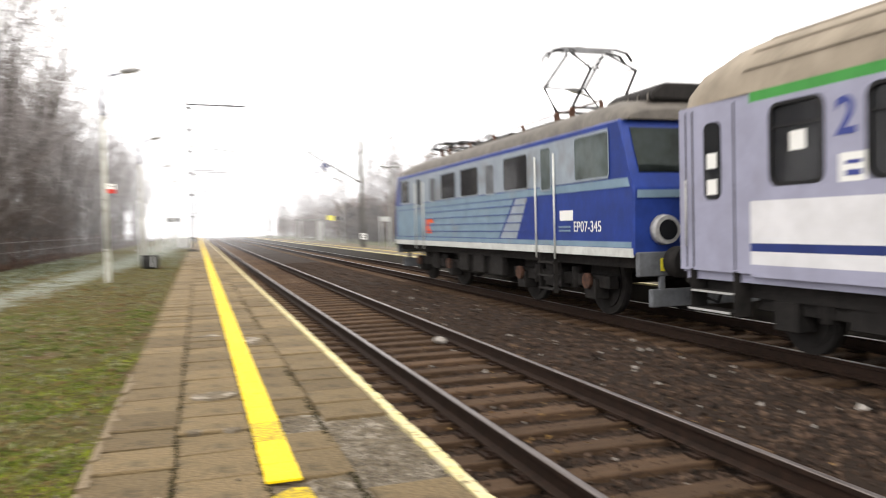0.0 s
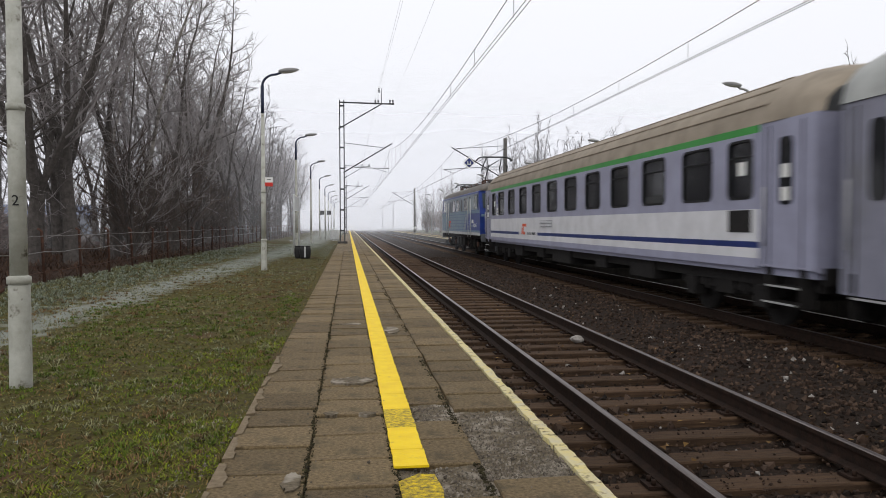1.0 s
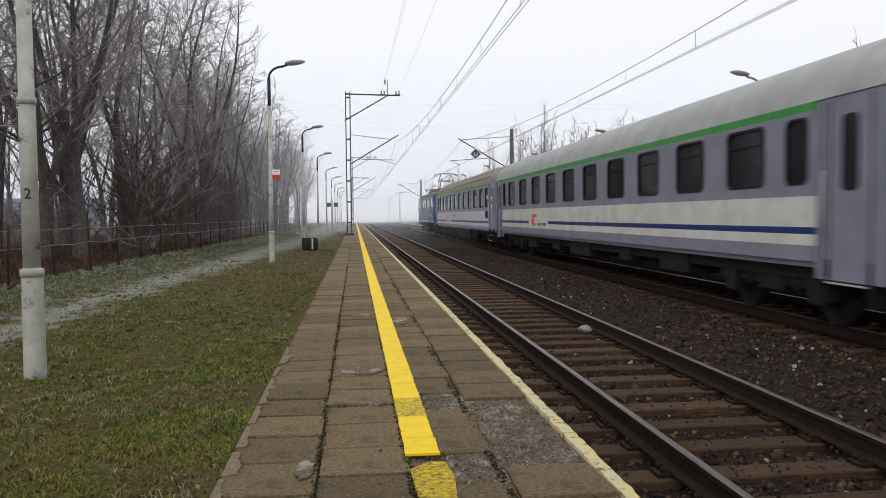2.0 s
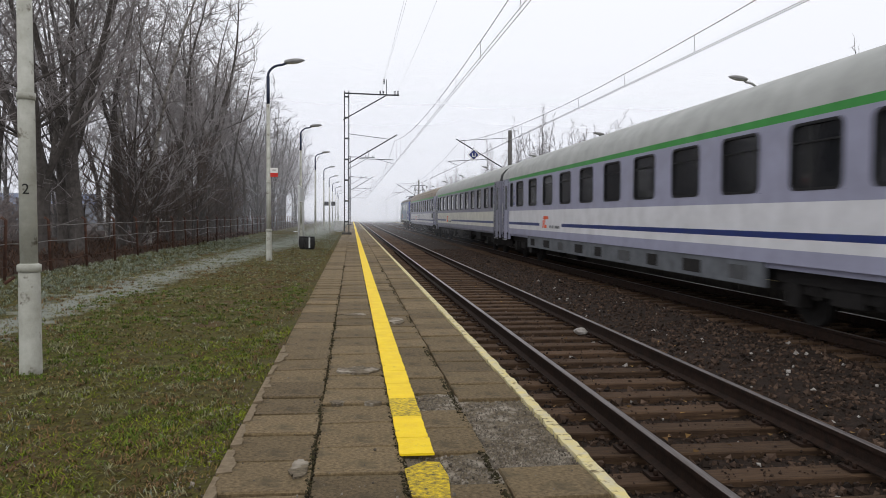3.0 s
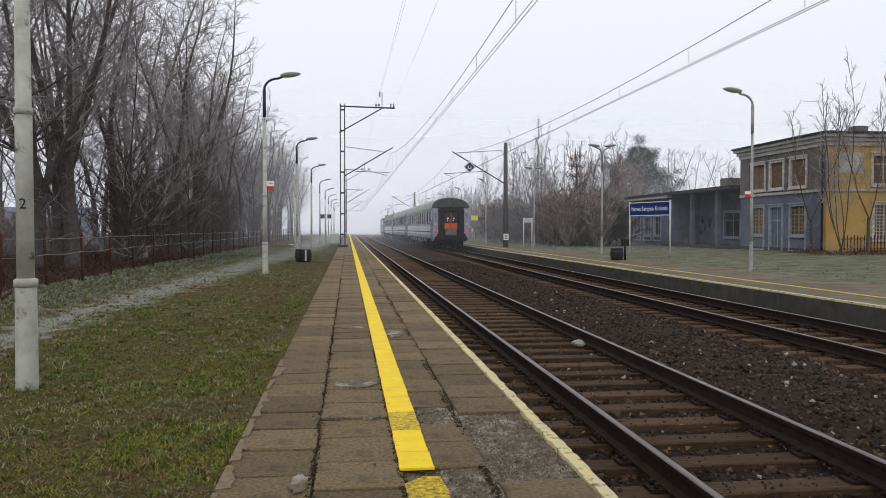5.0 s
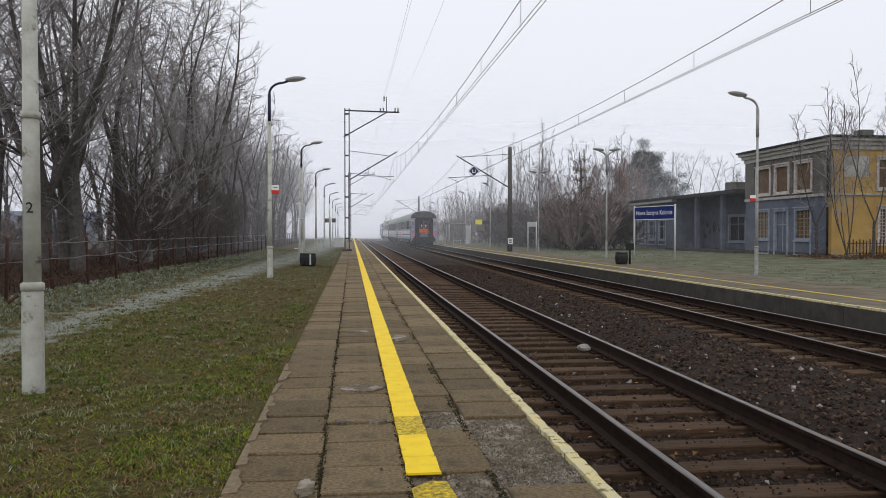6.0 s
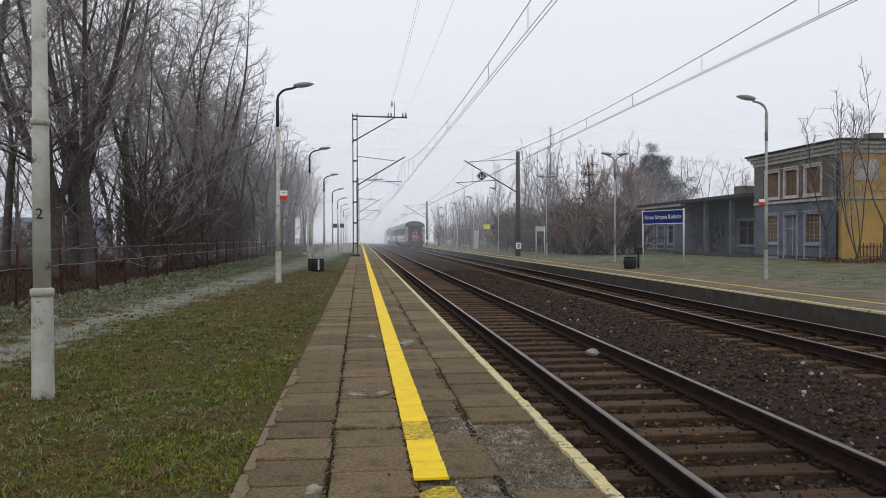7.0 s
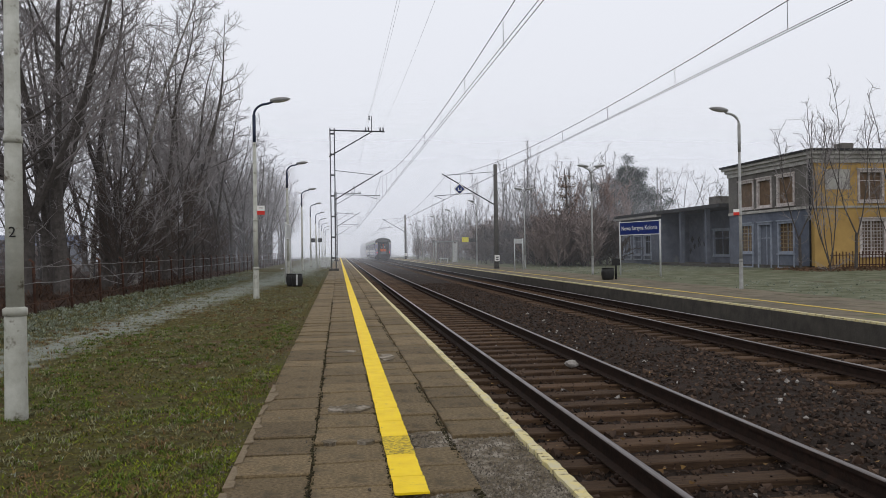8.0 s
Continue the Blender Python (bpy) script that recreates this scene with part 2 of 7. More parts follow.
# the ground: one sheet from the platform to the distance on either side
v, f = sheet(-7.3, -0.70, -8, 18, 140, 420, turf_height)
turf = new("ground_near_platform", raw("turf", v, f, M_TURF_PATH))
tagged(turf, "mossy turf with brown patches and a frosted beaten path", "ground", kind="structure")
v, f = sheet(-7.3, -0.70, 18, 70, 60, 300, turf_height)
turf = new("ground_beside_lamps", raw("turf_far", v, f, M_TURF_PATH))
tagged(turf, "mossy turf with brown patches and a frosted beaten path", "ground", kind="structure")
v, f = sheet(-500, -6.9, -80, 1000, 30, 60, lambda x, y: -0.09 if x > -7.1 else 0.03 if x > -8 else 0.03 + 0.3 * noise.noise((x * 0.05, y * 0.05, 2)))
tagged(new("ground", raw("ground", v, f, M_LITTER)), "dark leaf litter under bare trees behind the fence", "ground", kind="structure")
for y0, y1 in ((-80, -8), (70, 1000)):
    v, f = sheet(-7.3, -0.70, y0, y1, 4, 40, lambda x, y: -0.02)
    tagged(new("ground_verge", raw("verge", v, f, M_TURF_PATH)), "frosted grass verge running beside the platform", "ground", kind="structure")

M_TURF_RIGHT = mat("frosted_grass", (0.050, 0.056, 0.020), (0.165, 0.170, 0.118), 1.1, 9, bump=0.7, bump_scale=20,
                   third=(0.085, 0.060, 0.035), third_scale=0.35, third_cut=0.60, rough=0.95)
v, f = sheet(13.3, 600, -80, 1000, 60, 90, lambda x, y: -0.02 + 0.25 * noise.noise((x * 0.06, y * 0.06, 7)) * min(1, max(0, (x - 18) / 12)))
tagged(new("ground_station_side", raw("ground_right", v, f, M_TURF_RIGHT)), "frosted short grass round the station building", "ground", kind="structure")


def bed_height(x, y):
    away = min(abs(x - TRACK_A), abs(x - TRACK_B))
    u = min(1.0, max(0.0, (away - 0.95) / 0.9))
    z = -0.505 + (0.095 * u * u * (3 - 2 * u) if TRACK_A < x < TRACK_B else 0.03 * u)
    return z + 0.03 * noise.noise((x * 1.7, y * 1.7, 9)) + 0.018 * noise.noise((x * 6, y * 6, 4))


v, f = sheet(1.30, 9.7, -10, 60, 84, 700, bed_height)
bed = tagged(new("ballast_bed", raw("ballast_bed", v, f, M_BALLAST)), "dark rusty-brown ballast bed under two tracks", "ballast", kind="structure")
for y0, y1 in ((-80, -10), (60, 1000)):
    v, f = sheet(1.30, 9.7, y0, y1, 20, 100, lambda x, y: -0.48)
    tagged(new("ballast_bed_distance", raw("ballast_far", v, f, M_BALLAST)), "dark rusty-brown ballast bed under two tracks", "ballast", kind="structure")


def pebbles(n, xr, yr, zfun, size, seed):
    """Loose stones: squashed octahedra of random turn, in one mesh."""
    rng = np.random.default_rng(seed)
    x = rng.uniform(*xr, n)
    y = yr[0] + (yr[1] - yr[0]) * rng.uniform(0, 1, n) ** 1.8
    z = np.array([zfun(a, b) for a, b in zip(x, y)])
    oct_v = np.array([(1, 0, 0), (-1, 0, 0), (0, 1, 0), (0, -1, 0), (0, 0, 1), (0, 0, -1)], float)
    oct_f = np.array([(0, 2, 4), (2, 1, 4), (1, 3, 4), (3, 0, 4), (2, 0, 5), (1, 2, 5), (3, 1, 5), (0, 3, 5)])
    q = rng.normal(size=(n, 3, 3))
    q, _ = np.linalg.qr(q)
    s = size * rng.lognormal(0, 0.35, (n, 1, 1)) * rng.uniform(0.6, 1.2, (n, 6, 1))
    vv = np.einsum("nij,vj->nvi", q, oct_v) * s
    vv += np.stack([x, y, z + size * 0.25], -1)[:, None, :]
    ff = (oct_f[None] + 6 * np.arange(n)[:, None, None]).reshape(-1, 3)
    return vv.reshape(-1, 3), ff


v, f = pebbles(40000, (1.45, 9.45), (1.5, 42), bed_height, 0.027, 3)
tagged(new("ballast_stones", raw("ballast_stones", v, f, M_STONE)), "loose rust-brown ballast stones between the tracks", "ballast", kind="stuff")
v, f = pebbles(9000, (1.45, 9.45), (1.6, -9.5), bed_height, 0.027, 4)
tagged(new("ballast_stones", raw("ballast_stones_behind", v, f, M_STONE)), "loose rust-brown ballast stones between the tracks", "ballast", kind="stuff")
v, f = pebbles(230, (1.7, 6.5), (3.5, 22), bed_height, 0.026, 8)
tagged(new("pale_stones", raw("pale_stones", v, f, M_STONE_PALE)), "few pale stones scattered on the ballast", "stones", kind="stuff")
bm = bmesh.new()
bmesh.ops.create_icosphere(bm, subdivisions=2, radius=0.085)
for q in bm.verts:
    q.co = Vector((q.co.x * 1.3, q.co.y * 0.9, q.co.z * 0.7)) * (1 + 0.35 * noise.noise(q.co * 14))
solid("stone", bm, M_STONE_PALE, "pale fist-sized stone lying on a sleeper", "stone", pose(3.54, 11.5, -0.37))


def rail(x, name_label):
    """A flat-bottomed rail: foot, web and a bright worn head."""
    ob = thing("rail", name_label, "rail", group="rails")
    bm = bmesh.new()
    z = RAIL
    prism(bm, [(x - 0.075, z - 0.172), (x + 0.075, z - 0.172), (x + 0.075, z - 0.160), (x + 0.012, z - 0.140), (x + 0.009, z - 0.045),
               (x + 0.036, z - 0.036), (x + 0.036, z - 0.006), (x - 0.036, z - 0.006), (x - 0.036, z - 0.036), (x - 0.009, z - 0.045),
               (x - 0.012, z - 0.140), (x - 0.075, z - 0.160)], "y", -80, 900)
    part("web", bm, M_RAIL, ob)
    bm = bmesh.new()
    prism(bm, [(x - 0.030, z - 0.0055), (x + 0.030, z - 0.0055), (x + 0.021, z), (x - 0.021, z)], "y", -80, 900)
    part("head", bm, M_RAILHEAD, ob, "worn bright steel running surface")
    return ob


for c in (TRACK_A, TRACK_B):
    for s in (-0.7535, 0.7535):
        rail(c + s, "rusty steel rail with a worn bright head")

# ---- platforms ----
bm = bmesh.new()
box(bm, -0.74, 1.30, -40, 260, -0.62, -0.07)
solid("platform_core", bm, M_WALL, "dark earth and concrete core of the low platform", "platform", kind="structure")
bm = bmesh.new()
box(bm, 1.30, 1.385, -40, 260, -0.62, -0.045)
solid("platform_wall", bm, M_WALL, "dark concrete edge wall of the low platform", "platform wall", kind="structure")

# far platform: a concrete wall, paving and a grass strip behind
bm = bmesh.new()
for k in range(-20, 130):
    box(bm, 9.55, 9.75, k * 2.0 + 0.006, k * 2.0 + 1.994, -0.62, -0.035)
box(bm, 9.75, 13.32, -40, 260, -0.62, -0.06)
solid("far_platform_wall", bm, M_WALL, "dark concrete edge wall of the far platform", "platform wall", kind="structure")

M_FARPAVE = mat("pale_brown_paving", (0.165, 0.138, 0.098), (0.105, 0.088, 0.06), 2.0, 8, bump=0.3, rough=0.9, island=0.16,
                third=(0.085, 0.092, 0.045), third_scale=0.7, third_cut=0.58)
bm = bmesh.new()
for k in range(-40, 170):
    for j in range(5):
        x0 = 9.62 + j * 0.74
        box(bm, x0 + 0.006, x0 + 0.734, k * 1.0 + 0.006, k * 1.0 + 0.994, -0.058, -0.004 + random.uniform(-0.006, 0.004))
solid("far_platform_paving", bm, M_FARPAVE, "pale brown concrete slabs on the far platform", "paving", kind="stuff")
bm = bmesh.new()
for k in range(-40, 240):
    box(bm, 10.74 + random.uniform(-0.01, 0.01), 10.87 + random.uniform(-0.01, 0.01), k * 1.0, k * 1.0 + 1.0, -0.002, 0.004)
M_YELLOW_PALE = mat("faded_yellow_paint", (0.72, 0.51, 0.06), (0.40, 0.31, 0.12), 9, 8, rough=0.8)
solid("far_yellow_line", bm, M_YELLOW_PALE, "yellow safety line painted along the far platform", "painted line", kind="structure")
bm = bmesh.new()
for k in range(-40, 240):
    box(bm, 9.56, 9.66 + random.uniform(-0.02, 0.02), k * 1.0, k * 1.0 + 0.97, -0.034, 0.005)
solid("far_edge_stones", bm, M_EDGE, "worn pale edge stones of the far platform", "kerb", kind="structure")

# ---- the train ----
M_LILAC = mat("pale_lilac_coach_paint", (0.335, 0.34, 0.452), (0.28, 0.283, 0.372), 2.0, 6, rough=0.42, bump=0.05,
              third=(0.265, 0.262, 0.325), third_scale=0.8, third_cut=0.62)
M_LILAC_GREYER = mat("greyer_lilac_coach_paint", (0.25, 0.252, 0.315), (0.195, 0.197, 0.245), 2.0, 6, rough=0.45,
                    third=(0.2, 0.2, 0.225), third_scale=0.8, third_cut=0.58)
M_WHITE = mat("white_coach_paint", (0.70, 0.70, 0.73), (0.58, 0.58, 0.60), 2.0, 6, rough=0.42,
              third=(0.5, 0.49, 0.48), third_scale=0.7, third_cut=0.64)
M_CREAM = mat("dirty_white_coach_paint", (0.66, 0.65, 0.58), (0.52, 0.51, 0.46), 2.0, 6, rough=0.45)
M_NAVY = mat("navy_stripe_paint", (0.022, 0.040, 0.17), (0.018, 0.032, 0.13), 3, rough=0.4)
M_GREEN = mat("green_stripe_paint", (0.055, 0.30, 0.065), (0.045, 0.25, 0.055), 3, rough=0.4)
M_ROOF = mat("pale_grey_roof", (0.40, 0.41, 0.40), (0.30, 0.31, 0.30), 1.5, 7, rough=0.6, bump=0.1)
M_ROOF_BEIGE = mat("sooty_beige_roof", (0.32, 0.272, 0.215), (0.215, 0.182, 0.142), 1.5, 7, rough=0.7, bump=0.1)
M_DOME = mat("dark_grey_roof_end", (0.085, 0.088, 0.092), (0.055, 0.057, 0.06), 4, rough=0.6)
M_SKIRT = mat("grey_skirt_paint", (0.150, 0.160, 0.178), (0.090, 0.096, 0.104), 3, 6, rough=0.55)
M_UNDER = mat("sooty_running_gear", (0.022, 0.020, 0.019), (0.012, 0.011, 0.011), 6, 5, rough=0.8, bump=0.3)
M_RUBBER = mat("black_rubber", (0.012, 0.012, 0.013), rough=0.65)
M_GLASS = mat("dark_tinted_window", (0.012, 0.013, 0.016), (0.020, 0.021, 0.023), 1.3, 2, rough=0.06, spec=0.22)
# cab glass: the sky's reflection is partly put into a pale, half-metallic colour
M_SCREEN = mat("cab_glass_with_painted_sky_sheen", (0.16, 0.20, 0.20), (0.07, 0.09, 0.085), 1.4, 3, rough=0.06, metal=0.35, spec=0.5)
M_PAPER = mat("white_paper_sticker", (0.78, 0.78, 0.76), rough=0.8)
M_ORANGE = mat("orange_door_paint", (0.75, 0.13, 0.025), (0.62, 0.10, 0.02), 4, rough=0.45)
M_SIGNYEL = mat("yellow_plate", (0.75, 0.68, 0.06), rough=0.6)
M_LOGO = mat("red_orange_mark", (0.72, 0.10, 0.03), rough=0.5)
M_INK = mat("grey_blue_lettering", (0.045, 0.062, 0.24), rough=0.6)
M_STEP = mat("worn_step_edge", (0.45, 0.45, 0.45), (0.3, 0.3, 0.3), 9, rough=0.5)
M_BLUE = mat("royal_blue_loco_paint", (0.022, 0.052, 0.26), (0.020, 0.042, 0.19), 3, 6, rough=0.35)
M_PALEBLUE = mat("pale_blue_loco_paint", (0.20, 0.295, 0.385), (0.155, 0.235, 0.305), 2, 6, rough=0.4,
                 third=(0.19, 0.24, 0.28), third_scale=0.7, third_cut=0.55)
M_GREYBLUE = mat("grey_loco_paint", (0.31, 0.36, 0.42), (0.24, 0.28, 0.33), 2, 6, rough=0.42,
                 third=(0.22, 0.235, 0.25), third_scale=0.8, third_cut=0.55)
M_LOCOSILL = mat("off_white_sill", (0.60, 0.62, 0.60), (0.45, 0.46, 0.45), 3, 6, rough=0.5)
M_LOCOROOF = mat("brownish_grey_loco_roof", (0.16, 0.145, 0.13), (0.10, 0.092, 0.084), 3, 6, rough=0.7)
M_TAIL = bpy.data.materials.new("lit_red_tail_lamp")
M_TAIL.use_nodes = True
M_TAIL.node_tree.nodes["Principled BSDF"].inputs["Base Color"].default_value = (0.7, 0.01, 0.02, 1)
M_TAIL.node_tree.nodes["Principled BSDF"].inputs["Emission Color"].default_value = (1.0, 0.02, 0.03, 1)
M_TAIL.node_tree.nodes["Principled BSDF"].inputs["Emission Strength"].default_value = 1.6


def round_rect(u0, u1, v0, v1, r, steps=4):
    pts = []
    for cu, cv, a0 in ((u1 - r, v1 - r, 0), (u0 + r, v1 - r, 90), (u0 + r, v0 + r, 180), (u1 - r, v0 + r, 270)):
        for k in range(steps + 1):
            a = radians(a0 + 90 * k / steps)
            pts.append((cu + r * math.cos(a), cv + r * math.sin(a)))
    return pts


def ring(bm, outer, inner, x_out, x_in, mi=0):
    """A band between two outlines of equal length in the plane across x, with an inward return."""
    a = [bm.verts.new((x_out, u, v)) for u, v in outer]
    b = [bm.verts.new((x_out, u, v)) for u, v in inner]
    c = [bm.verts.new((x_in, u, v)) for u, v in inner]
    k = len(outer)
    for i in range(k):
        j = (i + 1) % k
        bm.faces.new((a[i], a[j], b[j], b[i])).material_index = mi
        bm.faces.new((b[i], b[j], c[j], c[i])).material_index = mi


def square_like(u0, u1, v0, v1, pts):
    """The outline of a rectangle with as many points as pts, each on the rectangle beside its own."""
    out = []
    cu, cv = (u0 + u1) / 2, (v0 + v1) / 2
    for u, v in pts:
        du, dv = (u - cu) / ((u1 - u0) / 2), (v - cv) / ((v1 - v0) / 2)
        s = 1 / max(abs(du), abs(dv))
        out.append((cu + (u - cu) * s, cv + (v - cv) * s))
    return out


def roof_curve(half, z0, z1, n=10):
    """The roof's cross-section from the left eave over to the right one."""
    pts = []
    for k in range(n + 1):
        a = math.pi * (1 - k / n)
        c, s = math.cos(a), math.sin(a)
        pts.append((half * math.copysign(abs(c) ** 0.84, c), z0 + (z1 - z0) * abs(s) ** 0.92))
    return pts


def letters(text, size, m, material, parent, name="lettering", label="", bold=0.0):
    cu = bpy.data.curves.new(name, "FONT")
    cu.body, cu.size, cu.extrude, cu.offset = text, size, 0.002, size * bold
    cu.align_x = "CENTER"
    tmp = bpy.data.objects.new(name, cu)
    me = bpy.data.meshes.new_from_object(tmp)
    bpy.data.objects.remove(tmp)
    me.materials.clear()
    me.materials.append(material)
    ob = new(name, me)
    ob.parent, ob.matrix_basis = parent, m
    return tagged(ob, label)


SIDE = pose(0, 0, 0, 90, 0, -90)     # lettering that faces -x and reads towards -y


def bogie(parent, y, half=1.25, r=0.46, loco=False):
    bm = bmesh.new()
    for s in (-1, 1):
        box(bm, s * 1.02 - 0.09, s * 1.02 + 0.09, y - half - 0.55, y + half + 0.55, 0.50, 0.72)
        for k in (-1, 1):
            box(bm, s * 1.05 - 0.14, s * 1.05 + 0.14, y + k * half - 0.19, y + k * half + 0.19, 0.30, 0.66)
            tube(bm, [(s * 1.08, y + k * half * 0.55, 0.45), (s * 1.08, y + k * half * 0.55, 0.85)], 0.10, 8)
        box(bm, s * 1.06 - 0.1, s * 1.06 + 0.1, y - 0.35, y + 0.35, 0.42, 0.9)
    box(bm, -1.0, 1.0, y - 0.3, y + 0.3, 0.5, 0.95)
    part("bogie", bm, M_UNDER, parent, "sooty bogie frame with axle boxes and springs", bevel=0.012)
    for k in (-1, 1):
        bm = bmesh.new()
        for s in (-1, 1):
            tube(bm, [(s * 0.70, y + k * half, r), (s * 0.835, y + k * half, r)], r, 20)
            tube(bm, [(s * 0.82, y + k * half, r), (s * 0.86, y + k * half, r)], r * 0.8, 20)
        tube(bm, [(-0.8, y + k * half, r), (0.8, y + k * half, r)], 0.08, 8)
        part("wheelset", bm, M_UNDER, parent)


def coach(label, L, windows, paint, roof, ribs, skirt, rear_lit, mark_at, modern, drop=0.0, side_paint=None):
    """A coach: y = 0 is its rear, z = 0 the rail top. Window rows are (centre, width)."""
    ob = thing("passenger_coach", label, "railway coach", group="coaches")
    H, Y0, Y1 = 1.41, 0.28, L - 0.28
    za, zb = 2.02, 3.0
    # side walls in bands with real window openings
    bands = [(0.95, 1.17 - drop, 0), (1.17 - drop, 1.33 - drop, 1), (1.33 - drop, 1.43 - drop, 2), (1.43 - drop, 1.87, 1), (1.87, za, 0), (zb, 3.06, 0), (3.06, 3.18, 3)]
    d0, d1 = Y0 + 1.45, Y1 - 1.45
    bm = bmesh.new()
    for s in (-1, 1):
        xo, xi = s * H, s * (H - 0.07)
        lo, hi = min(xo, xi), max(xo, xi)
        for z0, z1, mi in bands:
            if mi == 2 and mark_at:
                box(bm, lo, hi, d0, mark_at - 1.9, z0, z1, 2)
                box(bm, lo, hi, mark_at - 1.9, mark_at + 0.9, z0, z1, 1)
                box(bm, lo, hi, mark_at + 0.9, d1, z0, z1, 2)
            else:
                box(bm, lo, hi, d0, d1, z0, z1, mi)
        edge = d0
        for yc, w in windows:
            box(bm, lo, hi, edge, yc - w / 2, za, zb, 0)
            edge = yc + w / 2
            inner = round_rect(yc - w / 2 + 0.01, yc + w / 2 - 0.01, za + 0.01, zb - 0.01, 0.13)
            ring(bm, square_like(yc - w / 2, yc + w / 2, za, zb, inner), inner, xo, xi, 0)
        box(bm, lo, hi, edge, d1, za, zb, 0)
        # end pillars and the door bays, set back a little
        for a, b in ((Y0, d0), (d1, Y1)):
            zlow = 0.72 if modern else 0.98
            box(bm, min(xo, xi) + (0.02 if s < 0 else -0.0), max(xo, xi) - (0.02 if s > 0 else 0.0), a, b, zlow, 3.18, 0)
    for yy in (Y0, Y1 - 0.06):
        for s in (-1, 1):
            box(bm, min(s * 0.80, s * (H - 0.075)), max(s * 0.80, s * (H - 0.075)), yy, yy + 0.06, 0.95, 3.18, 0)
        box(bm, -0.80, 0.80, yy, yy + 0.06, 3.02, 3.18, 0)
    box(bm, -H + 0.08, H - 0.08, Y0 + 0.07, Y1 - 0.07, 0.86, 1.0, 0)
    part("body", bm, [side_paint or M_LILAC, paint, M_NAVY, M_GREEN], ob)
    # near-black block added behind the panes, standing in for the unlit interior
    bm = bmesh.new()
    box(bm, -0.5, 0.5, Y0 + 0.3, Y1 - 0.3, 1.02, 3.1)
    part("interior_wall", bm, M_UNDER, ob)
    for s in (-1, 1):
        for yc, w in windows:
            bm = bmesh.new()
            prism(bm, round_rect(yc - w / 2 + 0.012, yc + w / 2 - 0.012, za + 0.012, zb - 0.012, 0.125), "x", s * (H - 0.035), s * (H - 0.045))
            win = part("window", bm, M_GLASS, ob)
            if s < 0:
                bm = bmesh.new()
                inner = round_rect(yc - w / 2 + 0.05, yc + w / 2 - 0.05, za + 0.05, zb - 0.05, 0.10)
                outer = round_rect(yc - w / 2 + 0.008, yc + w / 2 - 0.008, za + 0.008, zb - 0.008, 0.13)
                ring(bm, outer, inner, -H - 0.004, -H + 0.035)
                if w > 0.8:
                    box(bm, -H + 0.012, -H + 0.03, yc - w / 2 + 0.05, yc + w / 2 - 0.05, zb - 0.30, zb - 0.275)
                part("gasket", bm, M_RUBBER, win)
        # doors
        for yc in (Y0 + 0.72, Y1 - 0.72):
            bm = bmesh.new()
            zlow = 0.76 if modern else 1.02
            for a, b in ((-0.43, -0.41), (0.41, 0.43), (0.56, 0.575)):
                box(bm, min(s * (H - 0.022), s * (H - 0.012)), max(s * (H - 0.022), s * (H - 0.012)), yc + a, yc + b, zlow, 3.12)
            door = part("door", bm, M_RUBBER, ob, "lilac slam door with dark seams")
            bm = bmesh.new()
            prism(bm, round_rect(yc - 0.17, yc + 0.17, 1.92, 2.92, 0.10), "x", s * (H - 0.021), s * (H - 0.008))
            part("door_window", bm, M_GLASS, door)
            if not modern:
                for paper_z in (1.98, 2.32):
                    bm = bmesh.new()
                    box(bm, *sorted((s * (H - 0.009), s * (H - 0.004))), yc - 0.10, yc + 0.10, paper_z, paper_z + 0.2)
                    part("sticker", bm, M_PAPER, door)
            bm = bmesh.new()
            tube(bm, [(s * (H + 0.03), yc + 0.52, 1.3), (s * (H + 0.03), yc + 0.52, 2.2)], 0.016, 6)
            part("handrail", bm, M_STEP, ob)
    # sticker and class number beside the end windows
    if not modern:
        for yc in (windows[0][0], windows[-1][0]):
            bm = bmesh.new()
            box(bm, -H + 0.026, -H + 0.031, yc - 0.12, yc + 0.12, 2.42, 2.64)
            part("sticker", bm, M_PAPER, ob)
        letters("2", 0.55, pose(-H - 0.004, (windows[-1][0] + windows[-2][0]) / 2 + 0.08, 2.52) @ SIDE, M_INK, ob, "class_number", bold=0.02)
        for z0, z1, mi in ((2.02, 2.32, M_PAPER), (2.08, 2.14, M_INK), (2.2, 2.24, M_INK)):
            bm = bmesh.new()
            yy = (windows[-1][0] + windows[-2][0]) / 2
            d = 0.002 if mi is M_PAPER else 0.006
            box(bm, -H - d, -H + 0.01, yy - 0.17 * (1 if mi is M_PAPER else 0.7), yy + 0.17 * (1 if mi is M_PAPER else 0.5), z0, z1)
            part("notice", bm, mi, ob)
        bm = bmesh.new()
        box(bm, -H - 0.01, -H + 0.02, windows[0][0] - 0.36, windows[0][0] + 0.36, 1.50, 1.86)
        part("vent", bm, M_UNDER, ob, "dark ventilation grille below a window")
        bm = bmesh.new()
        box(bm, -H - 0.008, -H + 0.01, 13.9, 15.4, 1.52, 1.76)
        louvre = part("louvre", bm, M_SKIRT, ob, "pale slatted louvre on the coach side")
        for k in range(5):
            bm = bmesh.new()
            box(bm, -H - 0.022, -H - 0.006, 13.92, 15.38, 1.53 + 0.047 * k, 1.56 + 0.047 * k)
            part("slat", bm, M_WHITE, louvre)
    else:
        for k, z in enumerate((2.1, 2.35, 2.6)):
            bm = bmesh.new()
            yy = windows[-1][0] - 0.47
            box(bm, -H - 0.004, -H + 0.01, yy - 0.05, yy + 0.05, z, z + 0.10)
            part("notice", bm, M_INK, ob)
